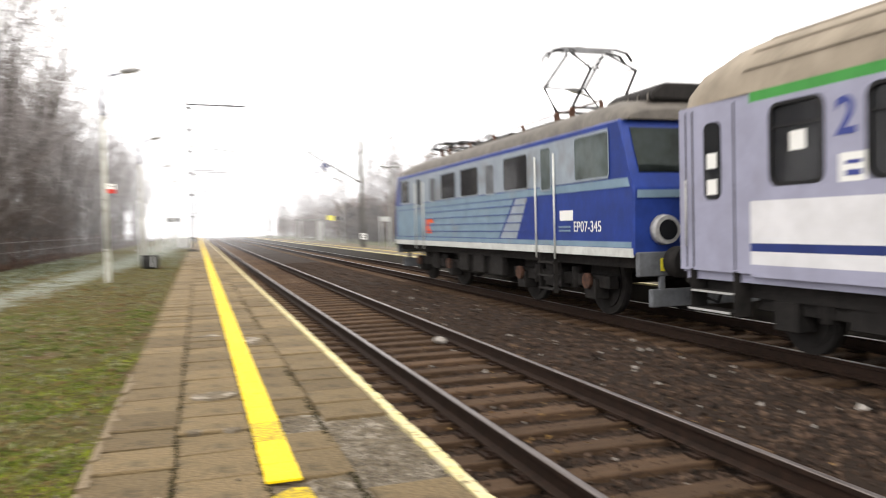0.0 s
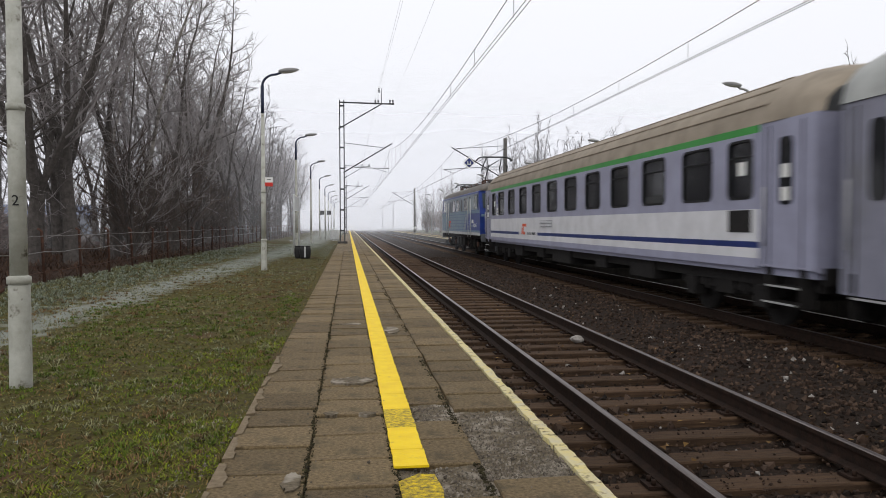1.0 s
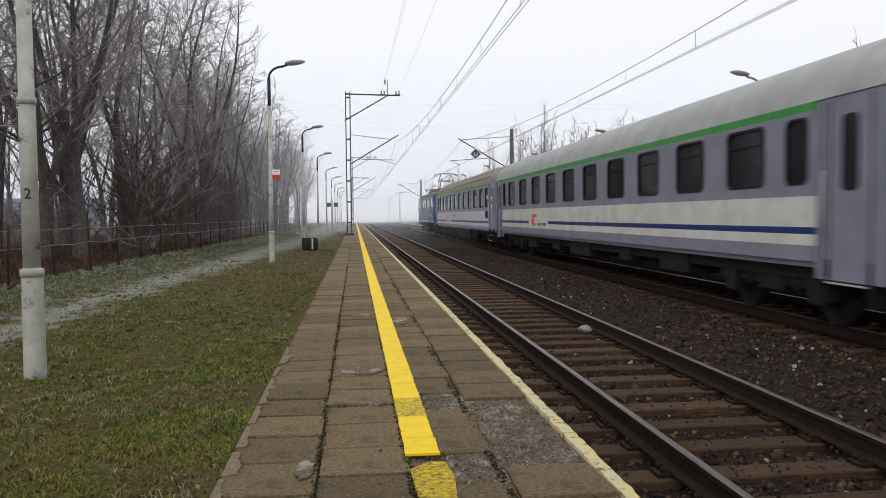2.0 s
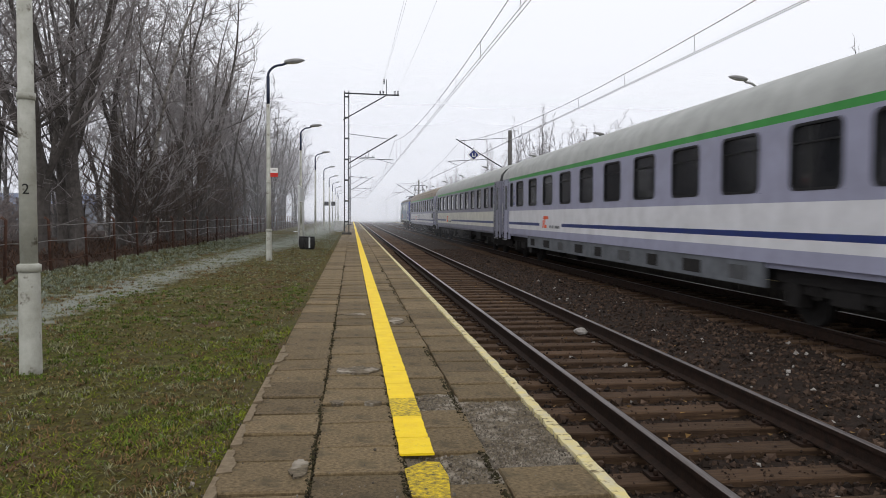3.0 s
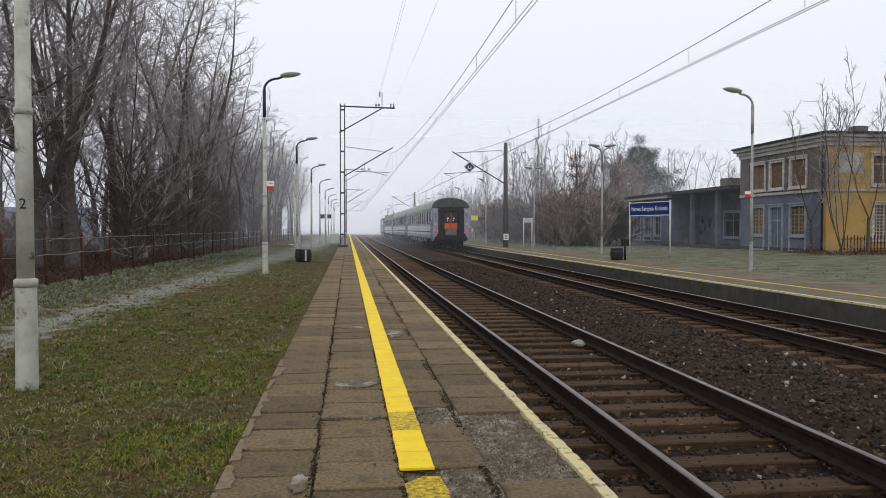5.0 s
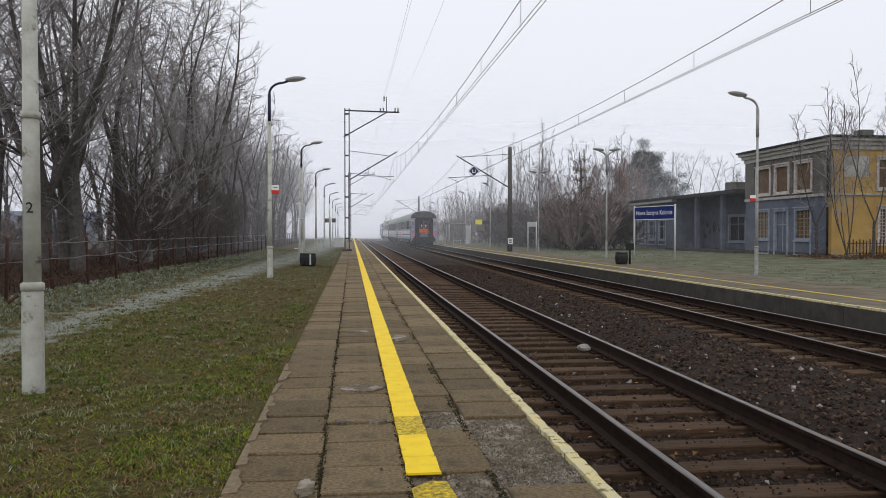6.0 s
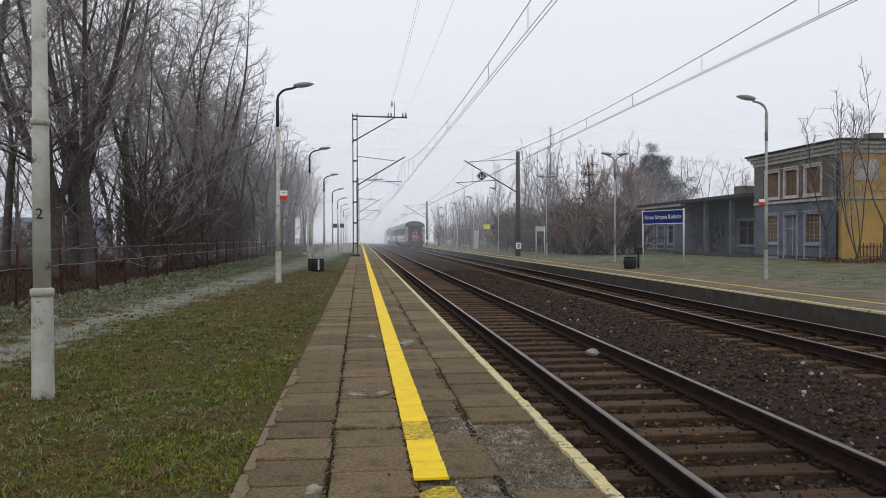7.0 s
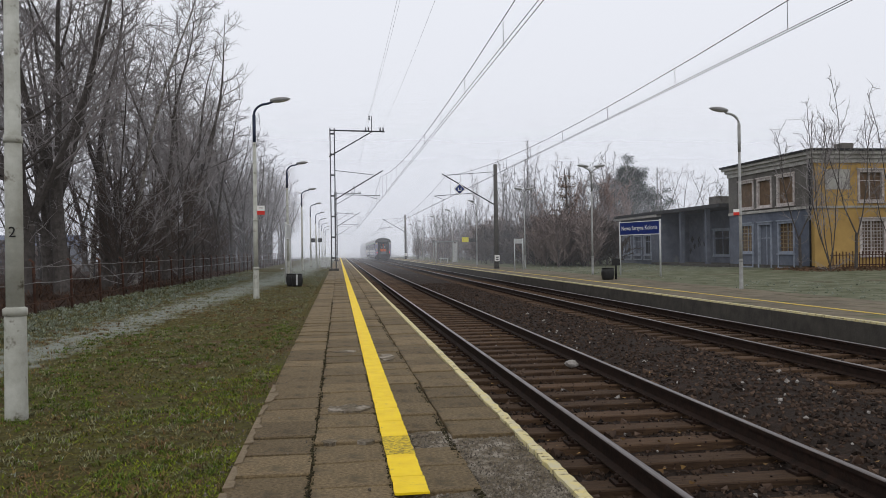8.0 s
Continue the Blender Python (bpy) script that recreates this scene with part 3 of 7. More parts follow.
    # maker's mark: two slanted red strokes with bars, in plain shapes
    if mark_at:
        bm = bmesh.new()
        for off, z0, z1, w in ((0.0, 1.27, 1.52, 0.12), (0.0, 1.56, 1.66, 0.12)):
            prism(bm, [(mark_at + 0.45 - off + (1.27 - z0) * 0.3, z0), (mark_at + 0.45 - off - w + (1.27 - z0) * 0.3, z0),
                       (mark_at + 0.45 - off - w + (1.27 - z1) * 0.3, z1), (mark_at + 0.45 - off + (1.27 - z1) * 0.3, z1)][::-1], "x", -H - 0.005, -H + 0.01)
        for z0, z1, a, b in ((1.56, 1.66, 0.22, -0.30), (1.27, 1.37, 0.22, -0.10), (1.37, 1.56, 0.22, 0.10)):
            box(bm, -H - 0.005, -H + 0.01, mark_at + b, mark_at + a, z0, z1)
        part("mark", bm, M_LOGO, ob, "red-orange slanted mark on the coach side")
        bm = bmesh.new()
        for k in range(11):
            if k not in (2, 5):
                box(bm, -H - 0.004, -H + 0.01, mark_at - 0.55 - k * 0.11, mark_at - 0.47 - k * 0.11, 1.27, 1.36)
        tagged(part("lettering", bm, M_SKIRT, ob, "unreadable grey lettering drawn as bars"), kind="stuff")
    # roof
    prof = roof_curve(H, 3.18, 4.05)
    bm = bmesh.new()
    stations = [(Y0, 0.62, 0.90), (Y0 + 0.25, 0.80, 0.965), (Y0 + 0.7, 0.95, 0.99), (Y0 + 1.2, 1.0, 1.0),
                (Y1 - 1.2, 1.0, 1.0), (Y1 - 0.7, 0.95, 0.99), (Y1 - 0.25, 0.80, 0.965), (Y1, 0.62, 0.90)]
    rings = []
    for y, hz, hx in stations:
        if modern:
            hz, hx = 1 - (1 - hz) * 0.35, 1.0
        rings.append([bm.verts.new((x * hx, y, 3.18 + (z - 3.18) * hz)) for x, z in prof])
    for i, (r0, r1) in enumerate(zip(rings, rings[1:])):
        for k in range(len(prof) - 1):
            fc = bm.faces.new((r0[k], r0[k + 1], r1[k + 1], r1[k]))
            fc.smooth = True
            fc.material_index = 1 if rear_lit and i < 2 else 0
    for r in (rings[0], rings[-1]):
        bm.faces.new(r).material_index = 1
    top = part("roof", bm, [roof, M_DOME], ob, "sooty ribbed roof" if ribs else "smooth pale roof")
    if ribs:
        for k in (1, 2, 3, 7, 8, 9):
            bm = bmesh.new()
            x, z = prof[k]
            tube(bm, [(x, Y0 + 1.3, z), (x, Y1 - 1.3, z)], 0.02, 5)
            part("rib", bm, roof, top)
    for y in [L * q for q in (0.12, 0.3, 0.5, 0.7, 0.88)]:
        bm = bmesh.new()
        box(bm, -0.22, 0.22, y - 0.35, y + 0.35, 4.0, 4.10)
        part("roof_vent", bm, roof, top, bevel=0.04)
    # ends: gangway, buffers, coupling
    for yy, s in ((Y0, -1), (Y1, 1)):
        bm = bmesh.new()
        outer, inner = round_rect(-0.97, 0.97, 0.95, 3.24, 0.22), round_rect(-0.58, 0.58, 1.12, 2.94, 0.06)
        a = [[bm.verts.new((u, yy + s * d, v)) for u, v in o] for o, d in ((outer, 0), (outer, 0.24), (inner, 0.24), (inner, 0.02))]
        for r0, r1 in zip(a, a[1:]):
            for i in range(len(r0)):
                j = (i + 1) % len(r0)
                bm.faces.new((r0[i], r0[j], r1[j], r1[i]))
        gang = part("gangway", bm, M_RUBBER, ob, "black rubber gangway bellows")
        bm = bmesh.new()
        box(bm, -1.02, 1.02, min(yy + s * 0.02, yy + s * 0.28), max(yy + s * 0.02, yy + s * 0.28), 3.20, 3.27)
        part("hood", bm, M_RUBBER, gang)
        if rear_lit and s < 0:
            bm = bmesh.new()
            box(bm, -0.50, 0.50, yy + 0.05, yy + 0.10, 1.62, 2.86)
            inner_door = part("end_door", bm, M_ORANGE, ob, "bright orange end door")
            for x0, x1 in ((-0.49, -0.05), (0.05, 0.49)):
                bm = bmesh.new()
                prism(bm, [(x, z) for x, z in round_rect(x0, x1, 2.04, 2.85, 0.08)], "y", yy + 0.035, yy + 0.05)
                part("pane", bm, M_GLASS, inner_door)
            for x0 in (-0.30, 0.14):
                for z0, q in ((2.34, 0.13), (2.20, 0.07)):
                    bm = bmesh.new()
                    box(bm, x0, x0 + q, yy + 0.028, yy + 0.034, z0, z0 + q)
                    part("sticker", bm, M_PAPER, inner_door)
            bm = bmesh.new()
            box(bm, -0.02, 0.02, yy + 0.02, yy + 0.05, 1.6, 2.86)
            part("door_seam", bm, M_RUBBER, inner_door)
            bm = bmesh.new()
            box(bm, -0.46, 0.42, yy - 0.20, yy + 0.03, 1.13, 1.60)
            part("footplate", bm, M_SKIRT, ob, "grey raised footplate", bevel=0.02)
            for x in (-1.10, 1.10):
                bm = bmesh.new()
                tube(bm, [(x, yy + 0.02, 1.47), (x, yy - 0.06, 1.47)], 0.085, 14)
                part("tail_lamp_rim", bm, M_RUBBER, ob)
                bm = bmesh.new()
                tube(bm, [(x, yy - 0.055, 1.47), (x, yy - 0.075, 1.47)], 0.068, 14)
                part("tail_lamp", bm, M_TAIL, ob, "lit red tail lamp")
                for z0 in (1.93, 2.93):
                    bm = bmesh.new()
                    box(bm, x * 1.09 - 0.06, x * 1.09 + 0.06, yy - 0.012, yy + 0.005, z0, z0 + 0.11)
                    part("yellow_plate", bm, M_SIGNYEL, ob)
                bm = bmesh.new()
                for k in range(6):
                    box(bm, x * 1.09 - 0.06, x * 1.09 + 0.06, yy - 0.004, yy + 0.004, 2.45 + k * 0.06, 2.475 + k * 0.06)
                tagged(part("lettering", bm, M_INK, ob), kind="stuff")
        bm = bmesh.new()
        for x in (-0.88, 0.88):
            tube(bm, [(x, yy, 1.05), (x, yy + s * 0.18, 1.05)], 0.11, 12)
            tube(bm, [(x, yy + s * 0.16, 1.05), (x, yy + s * 0.245, 1.05)], [0.24, 0.24], 16)
        box(bm, -1.25, 1.25, min(yy, yy + s * 0.08), max(yy, yy + s * 0.08), 0.78, 1.02)
        tube(bm, [(0, yy, 1.0), (0, yy + s * 0.2, 0.95), (0, yy + s * 0.26, 0.72)], 0.06, 8)
        for x in (-0.4, 0.4):
            tube(bm, [(x, yy, 0.9), (x, yy + s * 0.14, 0.62), (x * 0.6, yy + s * 0.2, 0.42), (x * 0.3, yy + s * 0.24, 0.6)], 0.025, 6)
        part("buffer_beam", bm, M_UNDER, ob, "black buffer beam with buffers and hoses")
    # steps, skirt and underframe
    for yc in (Y0 + 0.72, Y1 - 0.72):
        for k, z in enumerate((0.72, 0.48) if not modern else (0.70,)):
            bm = bmesh.new()
            box(bm, -H - 0.015 - 0.05 * k, -H + 0.22, yc - 0.42, yc + 0.42, z - 0.02, z)
            step_ob = part("step", bm, M_UNDER, ob)
            bm = bmesh.new()
            box(bm, -H - 0.035 - 0.05 * k, -H - 0.013 - 0.05 * k, yc - 0.42, yc + 0.42, z - 0.022, z + 0.004)
            part("step_nosing", bm, M_STEP, step_ob, "worn bright step edge")
        for dy in (-0.45, 0.43):
            bm = bmesh.new()
            box(bm, -H - 0.02, -H + 0.24, yc + dy, yc + dy + 0.02, 0.42, 1.0)
            part("step_bracket", bm, M_UNDER, ob)
    if skirt:
        bm = bmesh.new()
        for s in (-1, 1):
            x0, x1 = sorted((s * (H - 0.02), s * (H - 0.10)))
            box(bm, x0, x1, 5.0, L - 5.0, 0.55, 0.95)
        sk = part("skirt", bm, M_SKIRT, ob, "dirty grey equipment skirt")
        for k in range(9):
            bm = bmesh.new()
            y = 5.8 + k * (L - 11.6) / 8
            box(bm, -H + 0.012, -H + 0.03, y - (0.45 if k % 2 else 0.25), y + 0.3, 0.62, 0.86)
            part("hatch", bm, M_UNDER if k % 3 else M_DOME, sk)
    else:
        for k, w in enumerate((1.4, 0.8, 2.0, 0.9, 1.3)):
            y = 6.2 + k * (L - 13.5) / 4
            for x0, y_, w_ in ((-1.25, y, w), (0.3, y + 0.4, w - 0.1)):
                bm = bmesh.new()
                box(bm, x0, x0 + 0.95, y_, y_ + w_, 0.45 + 0.06 * (k % 2), 0.9)
                part("underframe_box", bm, M_UNDER, ob, bevel=0.02)
    bm = bmesh.new()
    box(bm, -1.18, 1.18, Y0 + 0.1, Y1 - 0.1, 0.66, 0.88)
    part("underframe", bm, M_UNDER, ob)
    for y in (3.3, L - 3.3):
        bogie(ob, y)
    return ob


def spaced(a, b, n, w):
    return [(a + (b - a) * k / (n - 1), w) for k in range(n)]


coach_old = coach("lilac and white passenger coach with sooty ribbed beige roof", 26.0,
                  [(2.29, 0.86)] + spaced(3.86, 21.95, 10, 1.24) + [(23.52, 0.86)],
                  M_WHITE, M_ROOF_BEIGE, True, False, False, 17.7, False, 0.07)
coach_mid = coach("lilac and dirty cream passenger coach with pale roof", 26.2,
                  [(2.2, 0.62)] + spaced(3.68, 22.52, 10, 1.26) + [(24.0, 0.62)],
                  M_CREAM, M_ROOF, False, False, False, 18.5, True, 0.0, M_LILAC_GREYER)
coach_last = coach("lilac and white passenger coach with lit red tail lamps", 26.2,
                   [(2.2, 0.62)] + spaced(3.68, 22.52, 10, 1.26) + [(24.0, 0.62)],
                   M_WHITE, M_ROOF, False, True, True, 18.5, True)


def locomotive(L=15.9):
    ob = thing("electric_locomotive", "blue and grey electric locomotive with a raised pantograph", "locomotive")
    H = 1.46
    y0, y1 = 0.55, L - 0.55
    side = [(y0 + 0.03, 1.12), (y0, 2.15), (y0 + 0.06, 2.30), (y0 + 0.42, 3.28), (y1 - 0.42, 3.28), (y1 - 0.06, 2.30), (y1, 2.15), (y1 - 0.03, 1.12)]
    bm = bmesh.new()
    prism(bm, side, "x", -H, H)
    part("body", bm, M_BLUE, ob, "royal blue painted body", bevel=0.03)

    def plate(name, pts, material, proud=0.008, parent=ob, label=""):
        for s in (-1, 1):
            bm = bmesh.new()
            prism(bm, pts, "x", s * (H - 0.02), s * (H + proud))
            part(name, bm, material, parent, label)

    # painted fields of the side
    plate("upper_field", [(y0 + 0.75, 2.36), (y1 - 0.75, 2.36), (y1 - 0.75, 3.17), (y0 + 0.75, 3.17)], M_GREYBLUE)
    plate("waist_stripe", [(y0 + 0.10, 2.20), (y1 - 0.10, 2.20), (y1 - 0.16, 2.34), (y0 + 0.16, 2.34)], M_PALEBLUE)
    plate("pale_field", [(6.1, 1.36), (15.1, 1.36), (15.1, 2.18), (5.2, 2.18)], M_PALEBLUE, 0.006)
    plate("pale_edge", [(5.1, 1.36), (6.0, 1.36), (5.1, 2.18), (4.5, 2.18)], M_GREYBLUE, 0.006)
    plate("sill", [(y0 + 0.05, 1.10), (y1 - 0.05, 1.10), (y1 - 0.05, 1.24), (y0 + 0.05, 1.24)], M_LOCOSILL, 0.03, ob, "off-white sill rail")
    plate("low_stripe", [(y0 + 0.08, 1.25), (y1 - 0.08, 1.25), (y1 - 0.08, 1.34), (y0 + 0.08, 1.34)], M_PALEBLUE, 0.009)
    bm = bmesh.new()
    for z in (1.50, 1.68, 1.86, 2.04):
        for s in (-1, 1):
            box(bm, *sorted((s * (H + 0.004), s * (H + 0.016))), 4.2, L - 4.2, z, z + 0.016)
    part("crease", bm, M_BLUE, ob)
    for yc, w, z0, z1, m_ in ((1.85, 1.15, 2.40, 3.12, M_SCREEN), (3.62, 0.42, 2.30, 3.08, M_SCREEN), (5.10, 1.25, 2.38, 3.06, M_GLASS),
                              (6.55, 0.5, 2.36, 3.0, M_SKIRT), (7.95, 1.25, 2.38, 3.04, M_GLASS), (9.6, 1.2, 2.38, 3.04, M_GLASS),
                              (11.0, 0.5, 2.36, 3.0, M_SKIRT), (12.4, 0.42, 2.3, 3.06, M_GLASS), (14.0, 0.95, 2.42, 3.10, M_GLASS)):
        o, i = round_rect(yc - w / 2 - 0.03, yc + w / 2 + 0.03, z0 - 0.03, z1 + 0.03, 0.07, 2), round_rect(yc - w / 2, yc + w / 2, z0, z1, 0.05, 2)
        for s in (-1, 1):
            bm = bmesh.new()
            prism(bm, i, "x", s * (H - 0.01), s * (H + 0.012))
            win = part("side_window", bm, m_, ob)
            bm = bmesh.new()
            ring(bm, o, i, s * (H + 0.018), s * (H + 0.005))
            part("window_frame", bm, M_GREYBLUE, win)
    for yc in (3.20, 4.02, L - 3.2, L - 4.02):
        for s in (-1, 1):
            bm = bmesh.new()
            tube(bm, [(s * (H + 0.05), yc, 1.0), (s * (H + 0.05), yc, 2.95)], 0.022, 6)
            part("door_rail", bm, M_LOCOSILL, ob, "off-white vertical door handrail")
    # ladder under the door
    bm = bmesh.new()
    for dy in (-0.33, 0.31):
        box(bm, -H - 0.03, -H + 0.05, 3.62 + dy, 3.65 + dy, 0.35, 1.15)
    for z in (0.4, 0.65, 0.9):
        box(bm, -H - 0.06, -H + 0.12, 3.3, 3.96, z, z + 0.03)
    part("ladder", bm, M_UNDER, ob)
    # number and mark
    letters("EP07-345", 0.26, pose(-H - 0.012, 2.02, 1.50) @ SIDE, M_PAPER, ob, "number")
    bm = bmesh.new()
    box(bm, -H - 0.012, -H, 2.55, 3.05, 1.70, 1.88)
    part("notice", bm, M_PAPER, ob)
    bm = bmesh.new()
    for z in (1.50, 1.57):
        box(bm, -H - 0.012, -H, 2.65, 3.1, z, z + 0.03)
    tagged(part("lettering", bm, M_PALEBLUE, ob), kind="stuff")
    bm = bmesh.new()
    for a, b, z0, z1 in ((11.55, 11.72, 1.45, 1.85), (11.0, 11.5, 1.75, 1.87), (11.2, 11.5, 1.45, 1.56), (11.38, 11.5, 1.45, 1.87)):
        box(bm, -H - 0.012, -H, a, b, z0, z1)
    part("mark", bm, M_LOGO, ob, "red mark on the locomotive side")
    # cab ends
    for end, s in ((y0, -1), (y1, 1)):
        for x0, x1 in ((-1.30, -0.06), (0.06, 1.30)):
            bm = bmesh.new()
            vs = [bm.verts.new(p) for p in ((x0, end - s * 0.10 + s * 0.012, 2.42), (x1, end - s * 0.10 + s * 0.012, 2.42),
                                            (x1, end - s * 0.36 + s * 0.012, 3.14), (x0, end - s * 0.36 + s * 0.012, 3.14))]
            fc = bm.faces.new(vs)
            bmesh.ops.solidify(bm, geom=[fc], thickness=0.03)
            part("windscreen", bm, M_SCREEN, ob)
        bm = bmesh.new()
        box(bm, -1.40, 1.40, *sorted((end + s * 0.004, end + s * 0.016)), 2.02, 2.14)
        part("front_stripe", bm, M_PALEBLUE, ob)
        for x in (-0.95, 0.95):
            bm = bmesh.new()
            tube(bm, [(x, end, 1.52), (x, end + s * 0.14, 1.52)], [0.24, 0.22], 18)
            lamp_ob = part("headlight", bm, M_STEP, ob, "round chrome-rimmed headlight")
            bm = bmesh.new()
            tube(bm, [(x, end + s * 0.135, 1.52), (x, end + s * 0.15, 1.52)], 0.16, 16)
            part("lens", bm, M_GLASS, lamp_ob)
            bm = bmesh.new()
            tube(bm, [(x * 0.93, end, 1.03), (x * 0.93, end + s * 0.25, 1.03)], 0.12, 12)
            tube(bm, [(x * 0.93, end + s * 0.24, 1.03), (x * 0.93, end + s * 0.54, 1.03)], 0.24, 16)
            part("buffer", bm, M_UNDER, ob)
        bm = bmesh.new()
        box(bm, -1.42, 1.42, *sorted((end - s * 0.05, end + s * 0.06)), 0.80, 1.18)
        box(bm, -1.2, 1.2, *sorted((end - s * 0.05, end + s * 0.06)), 0.32, 0.60)
        for x in (-1.0, -0.4, 0.4, 1.0):
            box(bm, x - 0.05, x + 0.05, *sorted((end - s * 0.02, end + s * 0.05)), 0.5, 0.9)
        part("buffer_beam", bm, M_SKIRT, ob, "dirty grey buffer beam and plough", bevel=0.015)
        bm = bmesh.new()
        box(bm, -1.05, -0.85, *sorted((end + s * 0.062, end + s * 0.072)), 0.88, 1.08)
        part("yellow_plate", bm, M_SIGNYEL, ob)
        bm = bmesh.new()
        tube(bm, [(-0.5, end + s * 0.05, 0.95), (-0.5, end + s * 0.3, 0.5), (-0.3, end + s * 0.45, 0.4), (-0.2, end + s * 0.5, 0.7)], 0.03, 6)
        part("hose", bm, M_RUBBER, ob)
    # roof with its equipment
    bm = bmesh.new()
    prof = roof_curve(H - 0.02, 3.27, 3.78)
    rings = [[bm.verts.new((x * hx, y, 3.27 + (z - 3.27) * hz)) for x, z in prof]
             for y, hz, hx in ((y0 + 0.30, 0.35, 0.95), (y0 + 0.7, 0.8, 0.99), (y0 + 1.3, 1, 1), (y1 - 1.3, 1, 1), (y1 - 0.7, 0.8, 0.99), (y1 - 0.30, 0.35, 0.95))]
    for r0, r1 in zip(rings, rings[1:]):
        for k in range(len(prof) - 1):
            bm.faces.new((r0[k], r0[k + 1], r1[k + 1], r1[k])).smooth = True
    for r in (rings[0], rings[-1]):
        bm.faces.new(r)
    roof = part("roof", bm, M_LOCOROOF, ob)
    for y, w, hh, half in ((1.75, 1.5, 0.16, 0.80), (6.3, 2.2, 0.16, 0.5), (9.0, 2.4, 0.18, 0.6), (11.6, 1.2, 0.14, 0.45)):
        bm = bmesh.new()
        prism(bm, [(-half, 3.6), (-half, 3.66 + hh * 0.5), (-half * 0.72, 3.74 + hh), (half * 0.72, 3.74 + hh), (half, 3.66 + hh * 0.5), (half, 3.6)], "y", y - w / 2, y + w / 2)
        part("roof_box", bm, M_UNDER, roof, bevel=0.04)
        for k in range(int(w / 0.3)):
            bm = bmesh.new()
            box(bm, -half - 0.012, half + 0.012, y - w / 2 + 0.12 + 0.3 * k, y - w / 2 + 0.16 + 0.3 * k, 3.6, 3.65 + hh * 0.5)
            part("roof_strap", bm, M_LOCOROOF, roof)
    for k in range(12):
        bm = bmesh.new()
        y, x = 3.0 + k * 0.9, (-0.6, 0.55)[k % 2]
        tube(bm, [(x, y, 3.62), (x, y, 3.9)], [0.05, 0.035], 7)
        part("insulator", bm, M_RUST, roof)
    bm = bmesh.new()
    tube(bm, [(-0.6, 3.0, 3.92), (-0.6, 12.9, 3.92)], 0.018, 5)
    tube(bm, [(0.55, 3.9, 3.92), (0.55, 12.9, 3.92)], 0.018, 5)
    part("busbar", bm, M_RUST, roof)

    def pantograph(y, up):
        bm = bmesh.new()
        zb, zt, zk = 3.98, (5.22 if up else 4.16), (4.62 if up else 4.08)
        for x in (-0.55, 0.55):
            for d in (-1, 1):
                tube(bm, [(x, y + d * 0.35, zb), (x * 0.9, y + d * (1.05 if up else 1.25), zk), (x * 0.75, y + d * 0.10, zt - 0.08)], 0.032, 6)
        for d in (-1, 1):
            tube(bm, [(-0.55, y + d * 0.35, zb), (0.55, y + d * 0.35, zb)], 0.03, 6)
            tube(bm, [(-0.5, y + d * (1.05 if up else 1.25), zk), (0.5, y + d * (1.05 if up else 1.25), zk)], 0.016, 6)
            tube(bm, [(-0.5, y + d * 1.0, zk), (0.42, y + d * 0.1, zt - 0.08)], 0.016, 5)
        fr = part("pantograph", bm, M_STEEL, ob, "raised diamond pantograph" if up else "lowered pantograph")
        for d in (-0.14, 0.14):
            bm = bmesh.new()
            tube(bm, [(-0.97, y + d, zt - 0.22), (-0.85, y + d, zt - 0.06), (-0.6, y + d, zt), (0.6, y + d, zt), (0.85, y + d, zt - 0.06), (0.97, y + d, zt - 0.22)], 0.030, 6)
            part("contact_strip", bm, M_STEEL, fr)
        for x in (-0.55, 0.55):
            for d in (-0.35, 0.35):
                bm = bmesh.new()
                tube(bm, [(x, y + d, 3.60), (x, y + d, 3.98)], 0.06, 8)
                part("insulator", bm, M_RUST, fr)
    pantograph(4.6, True)
    pantograph(L - 3.4, False)
    # running gear
    for y in (4.0, L - 4.0):
        bogie(ob, y, 1.525, 0.62)
    bm = bmesh.new()
    box(bm, -1.2, 1.2, 6.4, 9.5, 0.45, 1.0)
    for s in (-1, 1):
        for y in (6.6, 7.8, 8.9):
            box(bm, *sorted((s * 1.15, s * 1.32)), y - 0.3, y + 0.4, 0.5, 0.98)
    part("battery_box", bm, M_UNDER, ob, bevel=0.02)
    bm = bmesh.new()
    box(bm, -1.3, 1.3, y0 + 0.1, y1 - 0.1, 0.92, 1.12)
    part("underframe", bm, M_UNDER, ob)
    for y in (2.5, 5.5, L - 5.5, L - 2.5):
        bm = bmesh.new()
        tube(bm, [(-1.26, y, 0.62), (-1.18, y, 0.62)], 0.14, 12)
        part("axle_cover", bm, M_RUST, ob)
    return ob


loco = locomotive()
TRAIN = [(coach_last, 0.0), (coach_mid, 26.2), (coach_old, 52.4), (loco, 78.65)]


def motions():
    """The train runs away along the far track, coupled, at about 25 metres a second."""
    for car, ahead in TRAIN:
        walk(car, [(t, pose(TRACK_B, y + ahead, RAIL)) for t, y in
                   ((0.0, -68.85), (1.0, -42.8), (2.5, -5.8), (3.0, 6.3), (3.5, 19.0), (4.5, 44.8), (6.0, 83.2), (7.0, 109.2), (8.0, 135.0))])

